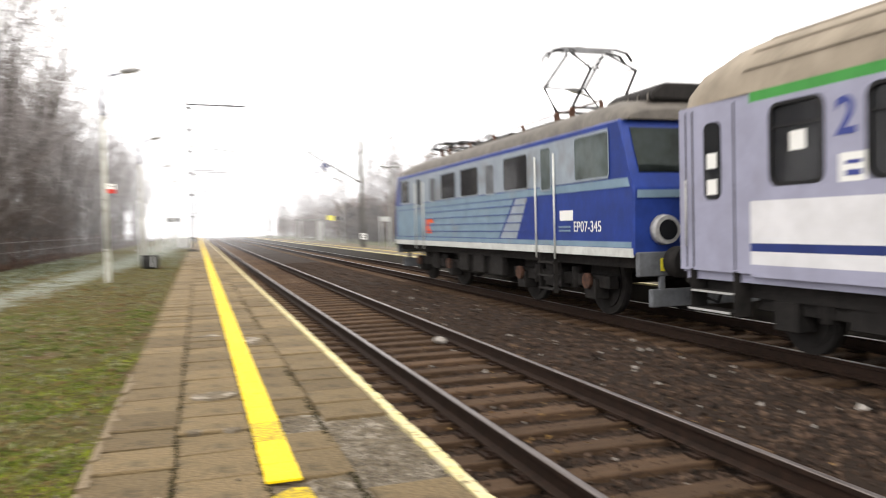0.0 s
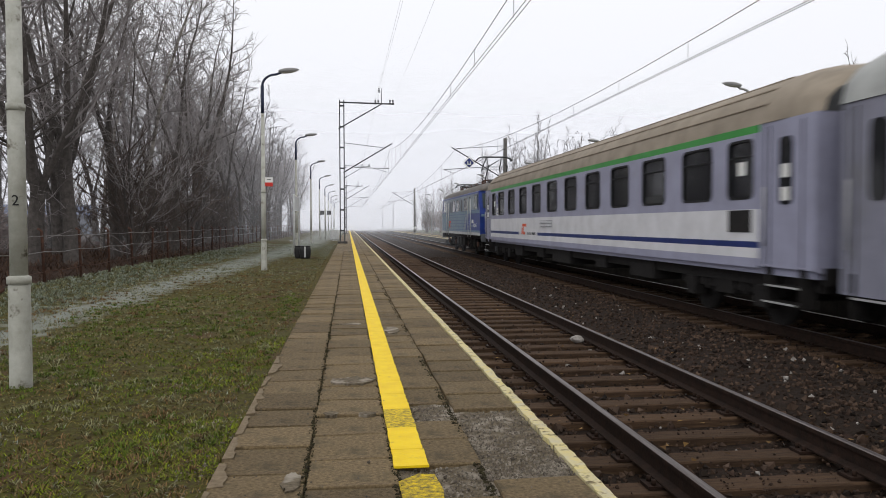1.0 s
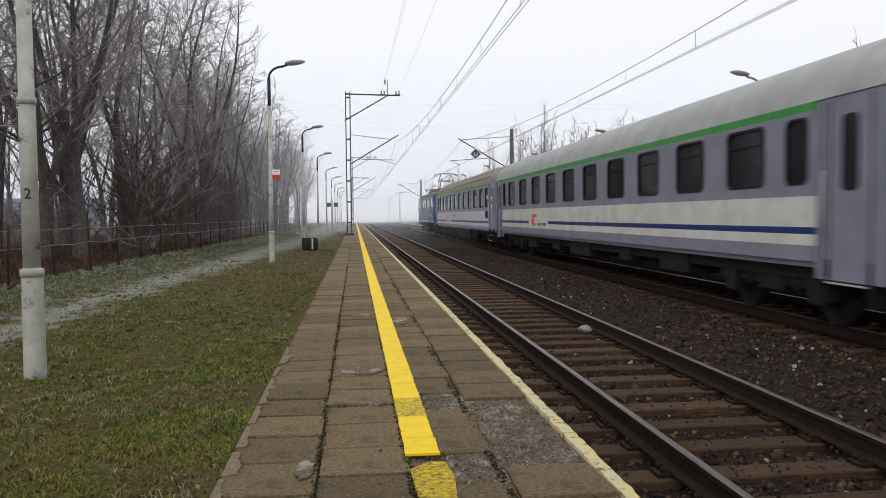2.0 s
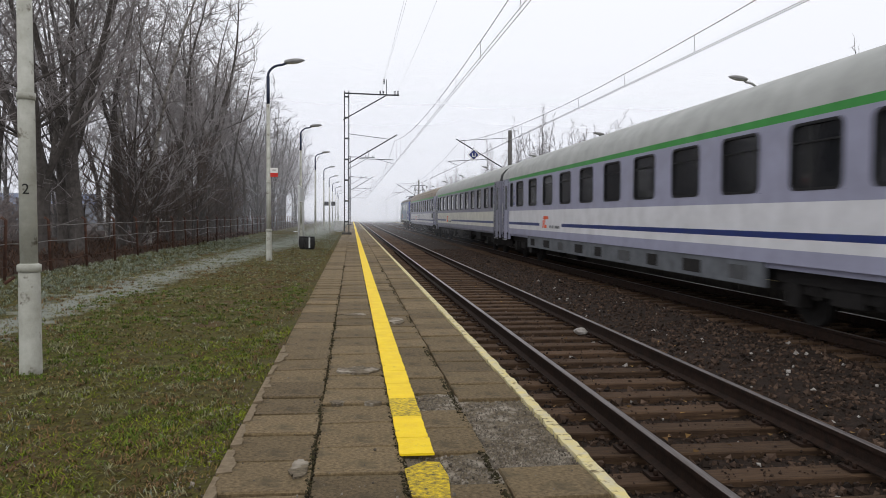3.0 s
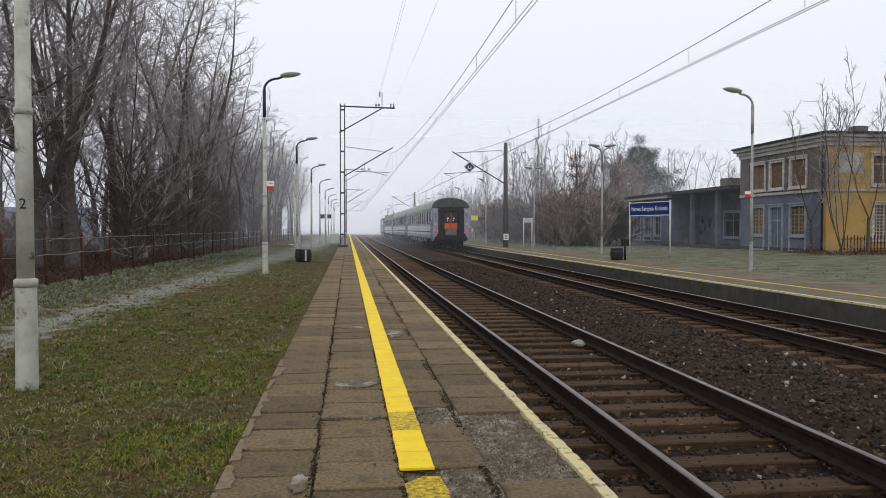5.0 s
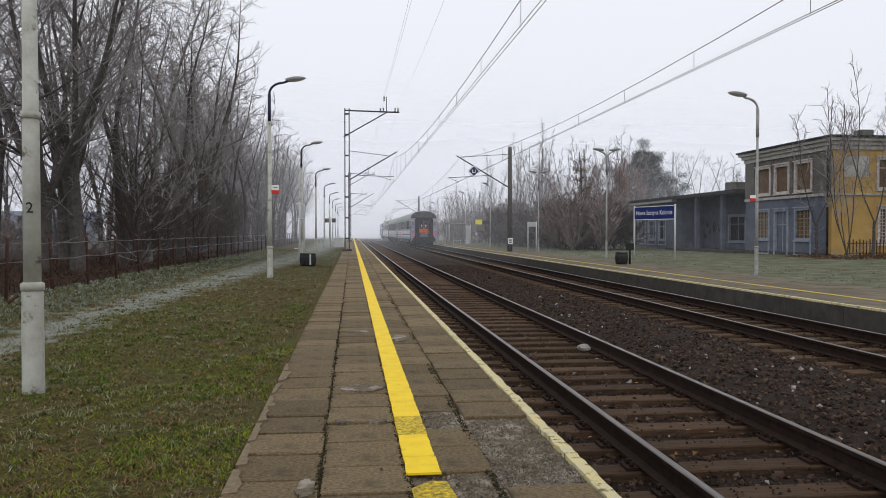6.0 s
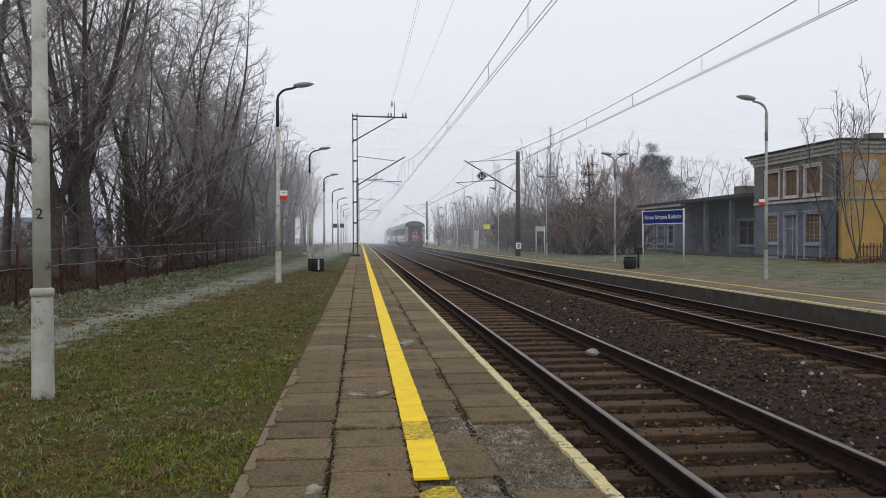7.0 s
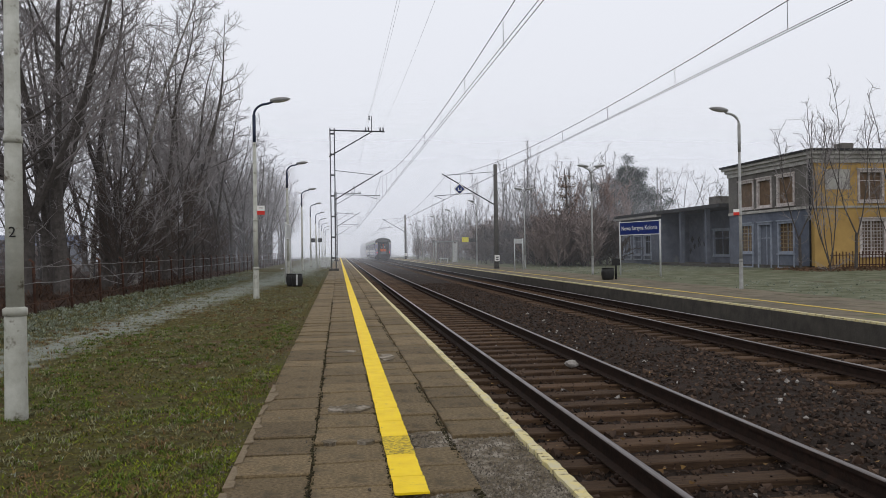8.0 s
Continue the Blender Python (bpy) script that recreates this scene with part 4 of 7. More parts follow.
# ---- lamp posts ----
def lamp_post(label, height, arms, plate=False, blue=True, group="platform lamps", stout=1.0, paint=None):
    """A concrete post on a thick foot; bent steel arms carry the heads. arms: (direction in x, reach)."""
    paint = paint or M_POLE
    ob = thing("platform_lamp", label, "street lamp", group=group)
    bm = bmesh.new()
    tube(bm, [(0, 0, -0.1), (0, 0, 0.05), (0, 0, 0.88), (0, 0, 0.90)], [r * stout for r in (0.094, 0.092, 0.088, 0.086)], 14)
    tube(bm, [(0, 0, 0.90), (0, 0, 0.96), (0, 0, 0.975)], [r * stout for r in (0.098, 0.098, 0.070)], 14)
    part("foot", bm, paint, ob)
    bm = bmesh.new()
    tube(bm, [(0, 0, 0.96), (0, 0, 2.45), (0, 0, 2.455), (0, 0, height - 1.4)], [r * stout for r in (0.073, 0.070, 0.066, 0.054)], 12)
    tube(bm, [(0, 0, 2.40), (0, 0, 2.46)], 0.078 * stout, 12)
    part("shaft", bm, paint, ob)
    for sx, reach in arms:
        bm = bmesh.new()
        pts = [(0, 0, height - 1.45), (0, 0, height - 0.55)]
        for a in range(0, 91, 15):
            r = 0.42
            pts.append((sx * (r - r * math.cos(radians(a))), 0, height - 0.55 + r * math.sin(radians(a)) * 0.85))
        pts.append((sx * (reach - 0.45), 0, height - 0.12))
        tube(bm, pts, [0.052] * 2 + [0.038] * (len(pts) - 2), 8)
        part("arm", bm, M_POLE_BLUE if blue else paint, ob, "dark blue bent steel arm" if blue else "")
        bm = bmesh.new()
        n = 9
        rings = []
        for k in range(n):
            u = k / (n - 1)
            x = sx * (reach - 0.55 + 0.62 * u)
            w = 0.135 * math.sin(math.pi * (0.12 + 0.86 * u)) ** 0.6
            zc = height - 0.10 + 0.07 * u
            rings.append([bm.verts.new((x, w * math.cos(t), zc + w * 0.62 * math.sin(t))) for t in (2 * math.pi * j / 10 for j in range(10))])
        for r0, r1 in zip(rings, rings[1:]):
            for j in range(10):
                fc = bm.faces.new((r0[j], r0[(j + 1) % 10], r1[(j + 1) % 10], r1[j]))
                fc.smooth = True
                fc.material_index = 1 if j in (6, 7, 8) and r0 is not rings[0] else 0
        for r in (rings[0], rings[-1]):
            bm.faces.new(r)
        part("lamp_head", bm, [M_LAMP, M_LAMP_GLASS], ob, "grey lens-shaped lamp head")
    if plate:
        for z0, z1, m_ in ((2.62, 2.88, M_PAPER), (2.60, 2.72, M_REDPLATE)):
            bm = bmesh.new()
            d = -0.05 if m_ is M_PAPER else -0.056
            box(bm, 0.06, 0.29, d, d + 0.012, z0, z1)
            part("plate", bm, m_, ob, "small red and white notice plate")
        bm = bmesh.new()
        box(bm, 0.12, 0.24, -0.058, -0.05, 2.80, 2.82)
        part("plate_mark", bm, M_BLACK, ob)
    return ob


M_REDPLATE = mat("red_plate", (0.55, 0.04, 0.03), rough=0.5)
post = lamp_post("grey concrete platform lamp with one curved arm", 6.25, [(1, 1.05)])
post.matrix_basis = pose(-2.81, 7.12, 0)
for k in range(1, 10):
    if k != 1:
        copy_thing(post, pose(-2.72 + 0.02 * (k % 3), 7.12 + 17.2 * k, 0, 0, 0, random.uniform(-4, 4)))
lamp_post("grey concrete platform lamp with a red and white plate", 6.25, [(1, 1.05)], plate=True).matrix_basis = pose(-2.56, 24.4, 0)
far_post = lamp_post("slender grey platform lamp with two arms", 5.95, [(-1, 0.72), (1, 0.72)], blue=False, group="far platform lamps", stout=0.7, paint=M_POLE_GREY)
far_post.matrix_basis = pose(13.65, 40.2, 0)
copy_thing(far_post, pose(13.64, 55.4, 0, 0, 0, 3))
one_arm = lamp_post("slender grey platform lamp with one short arm", 5.95, [(-1, 0.72)], blue=False, group="far platform lamps", stout=0.7, paint=M_POLE_GREY)
one_arm.matrix_basis = pose(12.5, 69, 0)
for y in (84, 99, 114, 129, 144):
    copy_thing(one_arm, pose(12.45, y, 0, 0, 0, random.uniform(-4, 4)))
p = lamp_post("slender grey platform lamp with a red notice plate", 5.95, [(-1, 0.95)], blue=False, group="far platform lamps", stout=0.7, paint=M_POLE_GREY)
p.matrix_basis = pose(13.05, 23.6, 0)
for z0, z1, m_ in ((2.52, 2.62, M_PAPER), (2.42, 2.52, M_REDPLATE)):
    bm = bmesh.new()
    box(bm, -0.26, -0.06, -0.05, -0.038, z0, z1)
    part("plate", bm, m_, p)
# number painted on the nearest post
letters("2", 0.13, pose(0.012, -0.0745, 1.58, 90), M_BLACK, post, "number", "black painted number")
bm = bmesh.new()
tube(bm, [(-0.10, -0.05, 0.86), (-0.17, -0.09, 0.80)], 0.016, 6)
part("cable_hook", bm, M_RUST, post)

# ---- masts and overhead line ----
def insulator(bm, x, y, z, h=0.28):
    for k in range(3):
        tube(bm, [(x, y, z + k * h / 3), (x, y, z + (k + 0.7) * h / 3)], [0.075, 0.04], 8)


def lattice_mast(y):
    ob = thing("catenary_mast", "dark steel two-chord catenary mast with arms", "railway mast", pose(-0.37, y, 0), "catenary masts")
    for x in (-0.16, 0.16):
        bm = bmesh.new()
        prism(bm, [(x * 1.25 - 0.035, -0.05), (x * 1.25 + 0.035, -0.05), (x * 1.25 + 0.035, 0.05), (x * 1.25 - 0.035, 0.05)], "z", 0.15, 0.16)
        prism(bm, [(x - 0.04, -0.06), (x + 0.04, -0.06), (x + 0.04, 0.06), (x - 0.04, 0.06)], "z", 0.1, 10.7)
        part("chord", bm, M_STEEL, ob)
    for k in range(7):
        bm = bmesh.new()
        box(bm, -0.2, 0.2, -0.066, 0.066, 0.9 + 1.55 * k, 1.02 + 1.55 * k)
        part("batten", bm, M_STEEL, ob)
    bm = bmesh.new()
    box(bm, -0.36, 0.36, -0.3, 0.3, -0.1, 0.16)
    part("foundation", bm, M_WALL, ob, bevel=0.02)
    bm = bmesh.new()
    tube(bm, [(-0.2, 0, 10.52), (3.92, 0, 10.44)], 0.055, 6)
    arm = part("top_arm", bm, M_STEEL, ob)
    bm = bmesh.new()
    tube(bm, [(-0.25, 0, 8.55), (2.95, 0, 10.42)], 0.045, 6)
    part("brace", bm, M_STEEL, ob)
    for x in (2.5, 2.72, 3.6, 3.82):
        bm = bmesh.new()
        insulator(bm, x, 0, 10.50)
        part("insulator", bm, M_UNDER, arm)
    bm = bmesh.new()
    tube(bm, [(2.95, 0, 10.45), (2.95, 0, 11.6)], 0.03, 6)
    insulator(bm, 2.78, 0, 11.3, 0.35)
    part("finial", bm, M_STEEL, arm)
    bm = bmesh.new()
    tube(bm, [(0.1, 0, 5.30), (3.75, 0, 7.50)], 0.045, 6)
    cant = part("cantilever", bm, M_STEEL, ob)
    bm = bmesh.new()
    tube(bm, [(0.1, 0, 7.52), (3.2, 0, 7.16)], 0.022, 6)
    part("tie_rod", bm, M_STEEL, cant)
    bm = bmesh.new()
    tube(bm, [(0.9, 0, 5.68), (3.5, 0, 5.62)], 0.026, 6)
    tube(bm, [(2.3, 0, 5.64), (3.4, 0, 5.34)], 0.018, 6)
    part("registration_arm", bm, M_STEEL, cant)
    return ob


M_CONC = mat("dark_damp_concrete_mast", (0.11, 0.105, 0.095), (0.07, 0.066, 0.06), 4, 6, bump=0.3, rough=0.9)


def pole_mast(y, diamond):
    ob = thing("concrete_mast", "dark concrete pole mast with a cantilever", "railway mast", pose(11.62, y, 0), "concrete masts")
    bm = bmesh.new()
    tube(bm, [(0, 0, -0.2), (0, 0, 7.75)], [0.20, 0.14], 10)
    part("pole", bm, M_CONC, ob)
    bm = bmesh.new()
    tube(bm, [(-0.1, 0, 4.75), (-4.0, 0, 7.05)], 0.045, 6)
    cant = part("cantilever", bm, M_STEEL, ob)
    bm = bmesh.new()
    tube(bm, [(-0.1, 0, 7.2), (-3.7, 0, 6.95)], 0.02, 6)
    part("tie_rod", bm, M_STEEL, cant)
    bm = bmesh.new()
    tube(bm, [(-1.6, 0, 5.62), (-4.6, 0, 5.42)], 0.024, 6)
    tube(bm, [(-4.6, 0, 5.42), (-3.9, 0, 5.15)], 0.016, 6)
    part("registration_arm", bm, M_STEEL, cant)
    bm = bmesh.new()
    box(bm, -0.19, 0.19, -0.225, -0.195, 0.55, 1.0)
    pl = part("plate", bm, M_PAPER, ob)
    bm = bmesh.new()
    for z in (0.64, 0.80):
        box(bm, -0.1, 0.1, -0.232, -0.226, z, z + 0.09)
    part("plate_mark", bm, M_BLACK, pl)
    if diamond:
        bm = bmesh.new()
        prism(bm, [(-0.44, 0), (0, -0.44), (0.44, 0), (0, 0.44)], "y", -0.02, 0.0)
        sg = part("diamond_sign", bm, M_PAPER, ob, "white-edged blue diamond signal board", m=pose(-2.72, -0.08, 5.92))
        bm = bmesh.new()
        prism(bm, [(-0.36, 0), (0, -0.36), (0.36, 0), (0, 0.36)], "y", -0.026, -0.018)
        part("field", bm, M_SIGNBLUE, sg)
        bm = bmesh.new()
        for a in ((-0.13, -0.07, -0.1, 0.1), (0.07, 0.13, -0.1, 0.1), (-0.13, 0.13, -0.14, -0.08)):
            box(bm, a[0], a[1], -0.032, -0.025, a[2], a[3])
        part("symbol", bm, M_PAPER, sg)
        bm = bmesh.new()
        tube(bm, [(0, 0.0, 0.40), (0, 0.08, 0.55)], 0.012, 5)
        part("hanger", bm, M_STEEL, sg)
    return ob


M_SIGNBLUE = mat("sign_blue", (0.012, 0.03, 0.17), (0.010, 0.024, 0.13), 3, rough=0.45)
MASTS, POLES = (-6, 58, 120, 182, 244, 306), (-8, 56, 134, 198, 260, 322)
for y in MASTS:
    lattice_mast(y)
    pole_mast(POLES[MASTS.index(y)], y == 58)


def overhead(x, dy, zc, zm, masts=MASTS):
    """Contact and carrier wires with droppers over one track, span by span."""
    ob = thing("overhead_line", "dark contact and carrier wires with thin droppers", "overhead wire", group="overhead lines")
    for y0, y1 in zip(masts, masts[1:]):
        y0, y1 = y0 + dy, y1 + dy
        for off in (-0.02, 0.02):
            bm = bmesh.new()
            tube(bm, [(x + off * 2, y0, zc), (x + off * 2, y1, zc)], 0.007, 5)
            part("contact_wire", bm, M_WIRE, ob)

        def sag(u):
            return zm - 1.35 * 4 * u * (1 - u)
        bm = bmesh.new()
        tube(bm, [(x, y0 + (y1 - y0) * k / 16, sag(k / 16)) for k in range(17)], 0.009, 5)
        part("carrier_wire", bm, M_WIRE, ob)
        for k in range(1, 15):
            u = (k - 0.5) / 14
            bm = bmesh.new()
            tube(bm, [(x, y0 + (y1 - y0) * u, zc), (x, y0 + (y1 - y0) * u, sag(u))], 0.006, 4)
            part("dropper", bm, M_WIRE, ob)
    return ob


overhead(TRACK_A + 0.2, 0, 5.34, 7.06)
overhead(TRACK_B + 0.1, 0, 5.20, 6.9, POLES)
feeder = thing("feeder_wires", "three thin feeder wires on the mast tops", "overhead wire")
for x, z in ((2.13, 10.85), (3.45, 10.85), (2.45, 11.7)):
    for y0, y1 in zip(MASTS, MASTS[1:]):
        bm = bmesh.new()
        tube(bm, [(x, y0 + (y1 - y0) * k / 12, z - 0.7 * 4 * (k / 12) * (1 - k / 12)) for k in range(13)], 0.004, 4)
        part("wire", bm, M_WIRE, feeder)


# ---- station signs, notice boards, bins ----
def station_sign(label, m):
    """A long blue board on two pale posts; it faces -x."""
    ob = thing("station_sign", label, "sign", m, "station signs")
    bm = bmesh.new()
    box(bm, -0.02, 0.02, -1.6, 1.6, 2.06, 2.72)
    board = part("board", bm, M_SIGNBLUE, ob, "dark blue board with a white rim")
    bm = bmesh.new()
    for y0, y1, z0, z1 in ((-1.62, 1.62, 2.70, 2.735), (-1.62, 1.62, 2.045, 2.08), (-1.635, -1.60, 2.045, 2.735), (1.60, 1.635, 2.045, 2.735)):
        box(bm, -0.026, 0.026, y0, y1, z0, z1)
    part("rim", bm, M_PAPER, board)
    bm = bmesh.new()
    box(bm, 0.021, 0.024, -1.58, 1.58, 2.09, 2.69)
    part("back", bm, M_POLEWHITE, board, "plain pale back of the board")
    letters("Nowa Sarzyna Kolonia", 0.315, pose(-0.023, 0, 2.30) @ SIDE, M_PAPER, ob, "station_name")
    for y in (-1.62, 1.62):
        bm = bmesh.new()
        tube(bm, [(0.0, y, -0.1), (0.0, y, 2.78)], 0.045, 10)
        part("post", bm, M_POLEWHITE, ob)
    return ob


M_POLEWHITE = mat("off_white_painted_steel", (0.55, 0.56, 0.56), (0.42, 0.43, 0.43), 5, rough=0.6)
station_sign("blue station name sign with white letters on two posts", pose(15.0, 36.95, 0, 0, 0, 15))
station_sign("blue station name sign seen edge-on on two posts", pose(-2.35, 36.6, 0.0, 0, 0, 0))


def notice_board(m):
    ob = thing("notice_board", "white notice panel on two slim posts", "notice board", m)
    bm = bmesh.new()
    box(bm, -0.36, 0.36, -0.03, 0.03, 1.80, 2.12)
    part("panel", bm, M_POLEWHITE, ob, bevel=0.008)
    for x in (-0.36, 0.36):
        bm = bmesh.new()
        tube(bm, [(x, 0, -0.1), (x, 0, 2.14)], 0.04, 8)
        part("post", bm, M_POLEWHITE, ob)
    return ob


notice_board(pose(12.12, 51, 0, 0, 0, -52))


def scaled_pose(x, y, s):
    return pose(x, y, 0) @ Matrix.Diagonal((s, s, 1, 1))


def bin_thing(label, m):
    ob = thing("litter_bin", label, "bin", m, "bins")
    bm = bmesh.new()
    tube(bm, [(0, 0, 0.0), (0, 0, 0.06), (0, 0, 0.22), (0, 0, 0.36), (0, 0, 0.50)], [0.23, 0.26, 0.29, 0.29, 0.26], 18)
    part("drum", bm, M_BLACK, ob)
    bm = bmesh.new()
    tube(bm, [(0, 0, 0.49), (0, 0, 0.53)], 0.272, 18)
    part("rim", bm, M_BLACK, ob)
    return ob


b = bin_thing("black round litter bin standing on the far platform", pose(11.9, 33.0, 0))
bm = bmesh.new()
tube(bm, [(0.42, 0.1, 0), (0.42, 0.1, 0.95)], 0.05, 8)
box(bm, 0.26, 0.58, 0.02, 0.18, 0.62, 0.92)
part("post", bm, M_BLACK, b)
b = bin_thing("black litter bin beside a slim post on the grass", scaled_pose(-1.98, 32.8, 0.8))
b2 = bin_thing("black litter bin with a pale front on the grass", scaled_pose(-1.74, 32.5, 0.8))
bm = bmesh.new()
box(bm, -0.04, 0.04, -0.30, -0.26, 0.06, 0.5)
part("stripe", bm, M_POLEWHITE, b2)

# loudspeaker boxes on a post and a small cabinet
ob = thing("speaker_boxes", "two dark loudspeaker boxes on a slim post", "loudspeaker", pose(-2.15, 76, 0))
for x in (-0.30, 0.36):
    bm = bmesh.new()
    box(bm, x - 0.2, x + 0.2, -0.2, 0.2, 2.38, 2.78)
    part("speaker", bm, M_BLACK, ob, bevel=0.03)
bm = bmesh.new()
tube(bm, [(0.03, 0, -0.1), (0.03, 0, 3.0)], 0.05, 8)
part("post", bm, M_POLE, ob)
bm = bmesh.new()
box(bm, -0.45, 0.45, -0.25, 0.25, 0, 0.95)
solid("relay_cabinet", bm, M_POLEWHITE, "small white equipment cabinet on the platform end", "cabinet", pose(-1.25, 74, -0.02), bevel=0.03)

# small shelter, yellow direction sign far along the other platform
ob = thing("shelter", "small white open shelter on the far platform", "shelter", pose(12.2, 88, 0))
bm = bmesh.new()
box(bm, -1.3, 1.3, -1.4, 1.4, 2.35, 2.5)
part("roof", bm, M_LAMP, ob)
for x, y in ((-1.2, -1.3), (1.2, -1.3), (-1.2, 1.3), (1.2, 1.3)):
    bm = bmesh.new()
    tube(bm, [(x, y, 0), (x, y, 2.4)], 0.05, 6)
    part("post", bm, M_POLEWHITE, ob)
bm = bmesh.new()
box(bm, 0.7, 1.15, -1.35, -1.2, 0.1, 2.2)
part("panel", bm, M_POLEWHITE, ob)
bm = bmesh.new()
box(bm, -0.6, 0.4, 0.2, 0.6, 0.42, 0.5)
for x in (-0.5, 0.3):
    box(bm, x - 0.03, x + 0.03, 0.3, 0.5, 0, 0.42)
part("bench", bm, M_POLEWHITE, ob)
ob = thing("direction_sign", "yellow and dark panels bracketed to a lamp post", "sign", pose(12.5, 68.8, 0))
for x0, x1, m_ in ((-1.40, -0.80, M_SIGNYEL), (-0.74, -0.08, M_UNDER)):
    bm = bmesh.new()
    box(bm, x0, x1, -0.03, 0.0, 2.14, 2.57 if m_ is M_SIGNYEL else 2.46)
    part("panel", bm, m_, ob)
bm = bmesh.new()
tube(bm, [(-1.38, 0.02, 2.35), (0, 0.16, 2.35)], 0.025, 8)
part("bracket", bm, M_POLE, ob)

# ---- wire fence on the left ----
M_WIREPALE = mat("galvanised_wire", (0.22, 0.22, 0.22), (0.14, 0.12, 0.11), 4, rough=0.6)
fence = thing("wire_fence", "rusty post and wire fence below bare trees", "fence")
for k in range(44):
    y = 9.0 + k * 2.45
    lean = random.uniform(-0.05, 0.05)
    bm = bmesh.new()
    tube(bm, [(-6.95, y, -0.2), (-6.95 + lean, y + lean, 1.28), (-7.03 + lean, y + lean, 1.34)], 0.035, 6)
    part("post", bm, M_RUST, fence)
for z, r in ((0.35, 0.008), (0.80, 0.011), (1.18, 0.010)):
    for k in range(0, 43):
        bm = bmesh.new()
        y = 9.0 + k * 2.45
        tube(bm, [(-6.93, y, z), (-6.93, y + 1.22, z - 0.03), (-6.93, y + 2.45, z + random.uniform(-0.02, 0.02))], r, 5)
        part("wire", bm, M_WIREPALE, fence) if z > 0.7 else part("wire", bm, M_RUST, fence)


# ---- the station building ----
M_BLUEWALL = mat("grimy_blue_grey_plaster", (0.135, 0.150, 0.190), (0.085, 0.095, 0.122), 1.2, 8, bump=0.3, rough=0.9,
                 third=(0.19, 0.20, 0.22), third_scale=0.6, third_cut=0.60)
M_GREYWALL = mat("grimy_grey_plaster", (0.15, 0.14, 0.128), (0.105, 0.098, 0.09), 1.2, 8, bump=0.3, rough=0.9)
M_OCHRE = mat("ochre_plaster", (0.49, 0.325, 0.115), (0.40, 0.26, 0.095), 1.0, 8, bump=0.25, rough=0.9,
              third=(0.26, 0.175, 0.085), third_scale=0.5, third_cut=0.60)
M_CORNICE = mat("flaking_pale_moulding", (0.46, 0.45, 0.42), (0.30, 0.29, 0.27), 2.5, 8, bump=0.3, rough=0.9)
M_TARROOF = mat("tarred_roof_edge", (0.045, 0.045, 0.05), (0.03, 0.03, 0.03), 4, rough=0.9)
M_BOARD = mat("boarded_window", (0.17, 0.115, 0.075), (0.11, 0.078, 0.055), 3, 6, rough=0.9)
M_LATTICE = mat("pale_window_grille", (0.36, 0.28, 0.17), (0.25, 0.19, 0.12), 6, rough=0.85)
M_BLUEFRAME = mat("blue_grey_frame", (0.31, 0.345, 0.41), (0.20, 0.222, 0.27), 3, rough=0.8)
M_WHITEFRAME = mat("peeling_white_frame", (0.62, 0.59, 0.57), (0.36, 0.30, 0.28), 5, 7, rough=0.85)


def pierced(bm, axis, at, thick, u0, u1, z0, z1, holes, mi=0):
    """A wall in the plane across axis, with rectangular holes (u0, u1, z0, z1)."""
    us = sorted({u0, u1, *(h[0] for h in holes), *(h[1] for h in holes)})
    zs = sorted({z0, z1, *(h[2] for h in holes), *(h[3] for h in holes)})
    for a, b in zip(us, us[1:]):
        for c, d in zip(zs, zs[1:]):
            if any(h[0] <= (a + b) / 2 <= h[1] and h[2] <= (c + d) / 2 <= h[3] for h in holes):
                continue
            if axis == "x":
                box(bm, at, at + thick, a, b, c, d, mi)
            else:
                box(bm, a, b, at, at + thick, c, d, mi)
    bmesh.ops.remove_doubles(bm, verts=bm.verts[:], dist=1e-4)


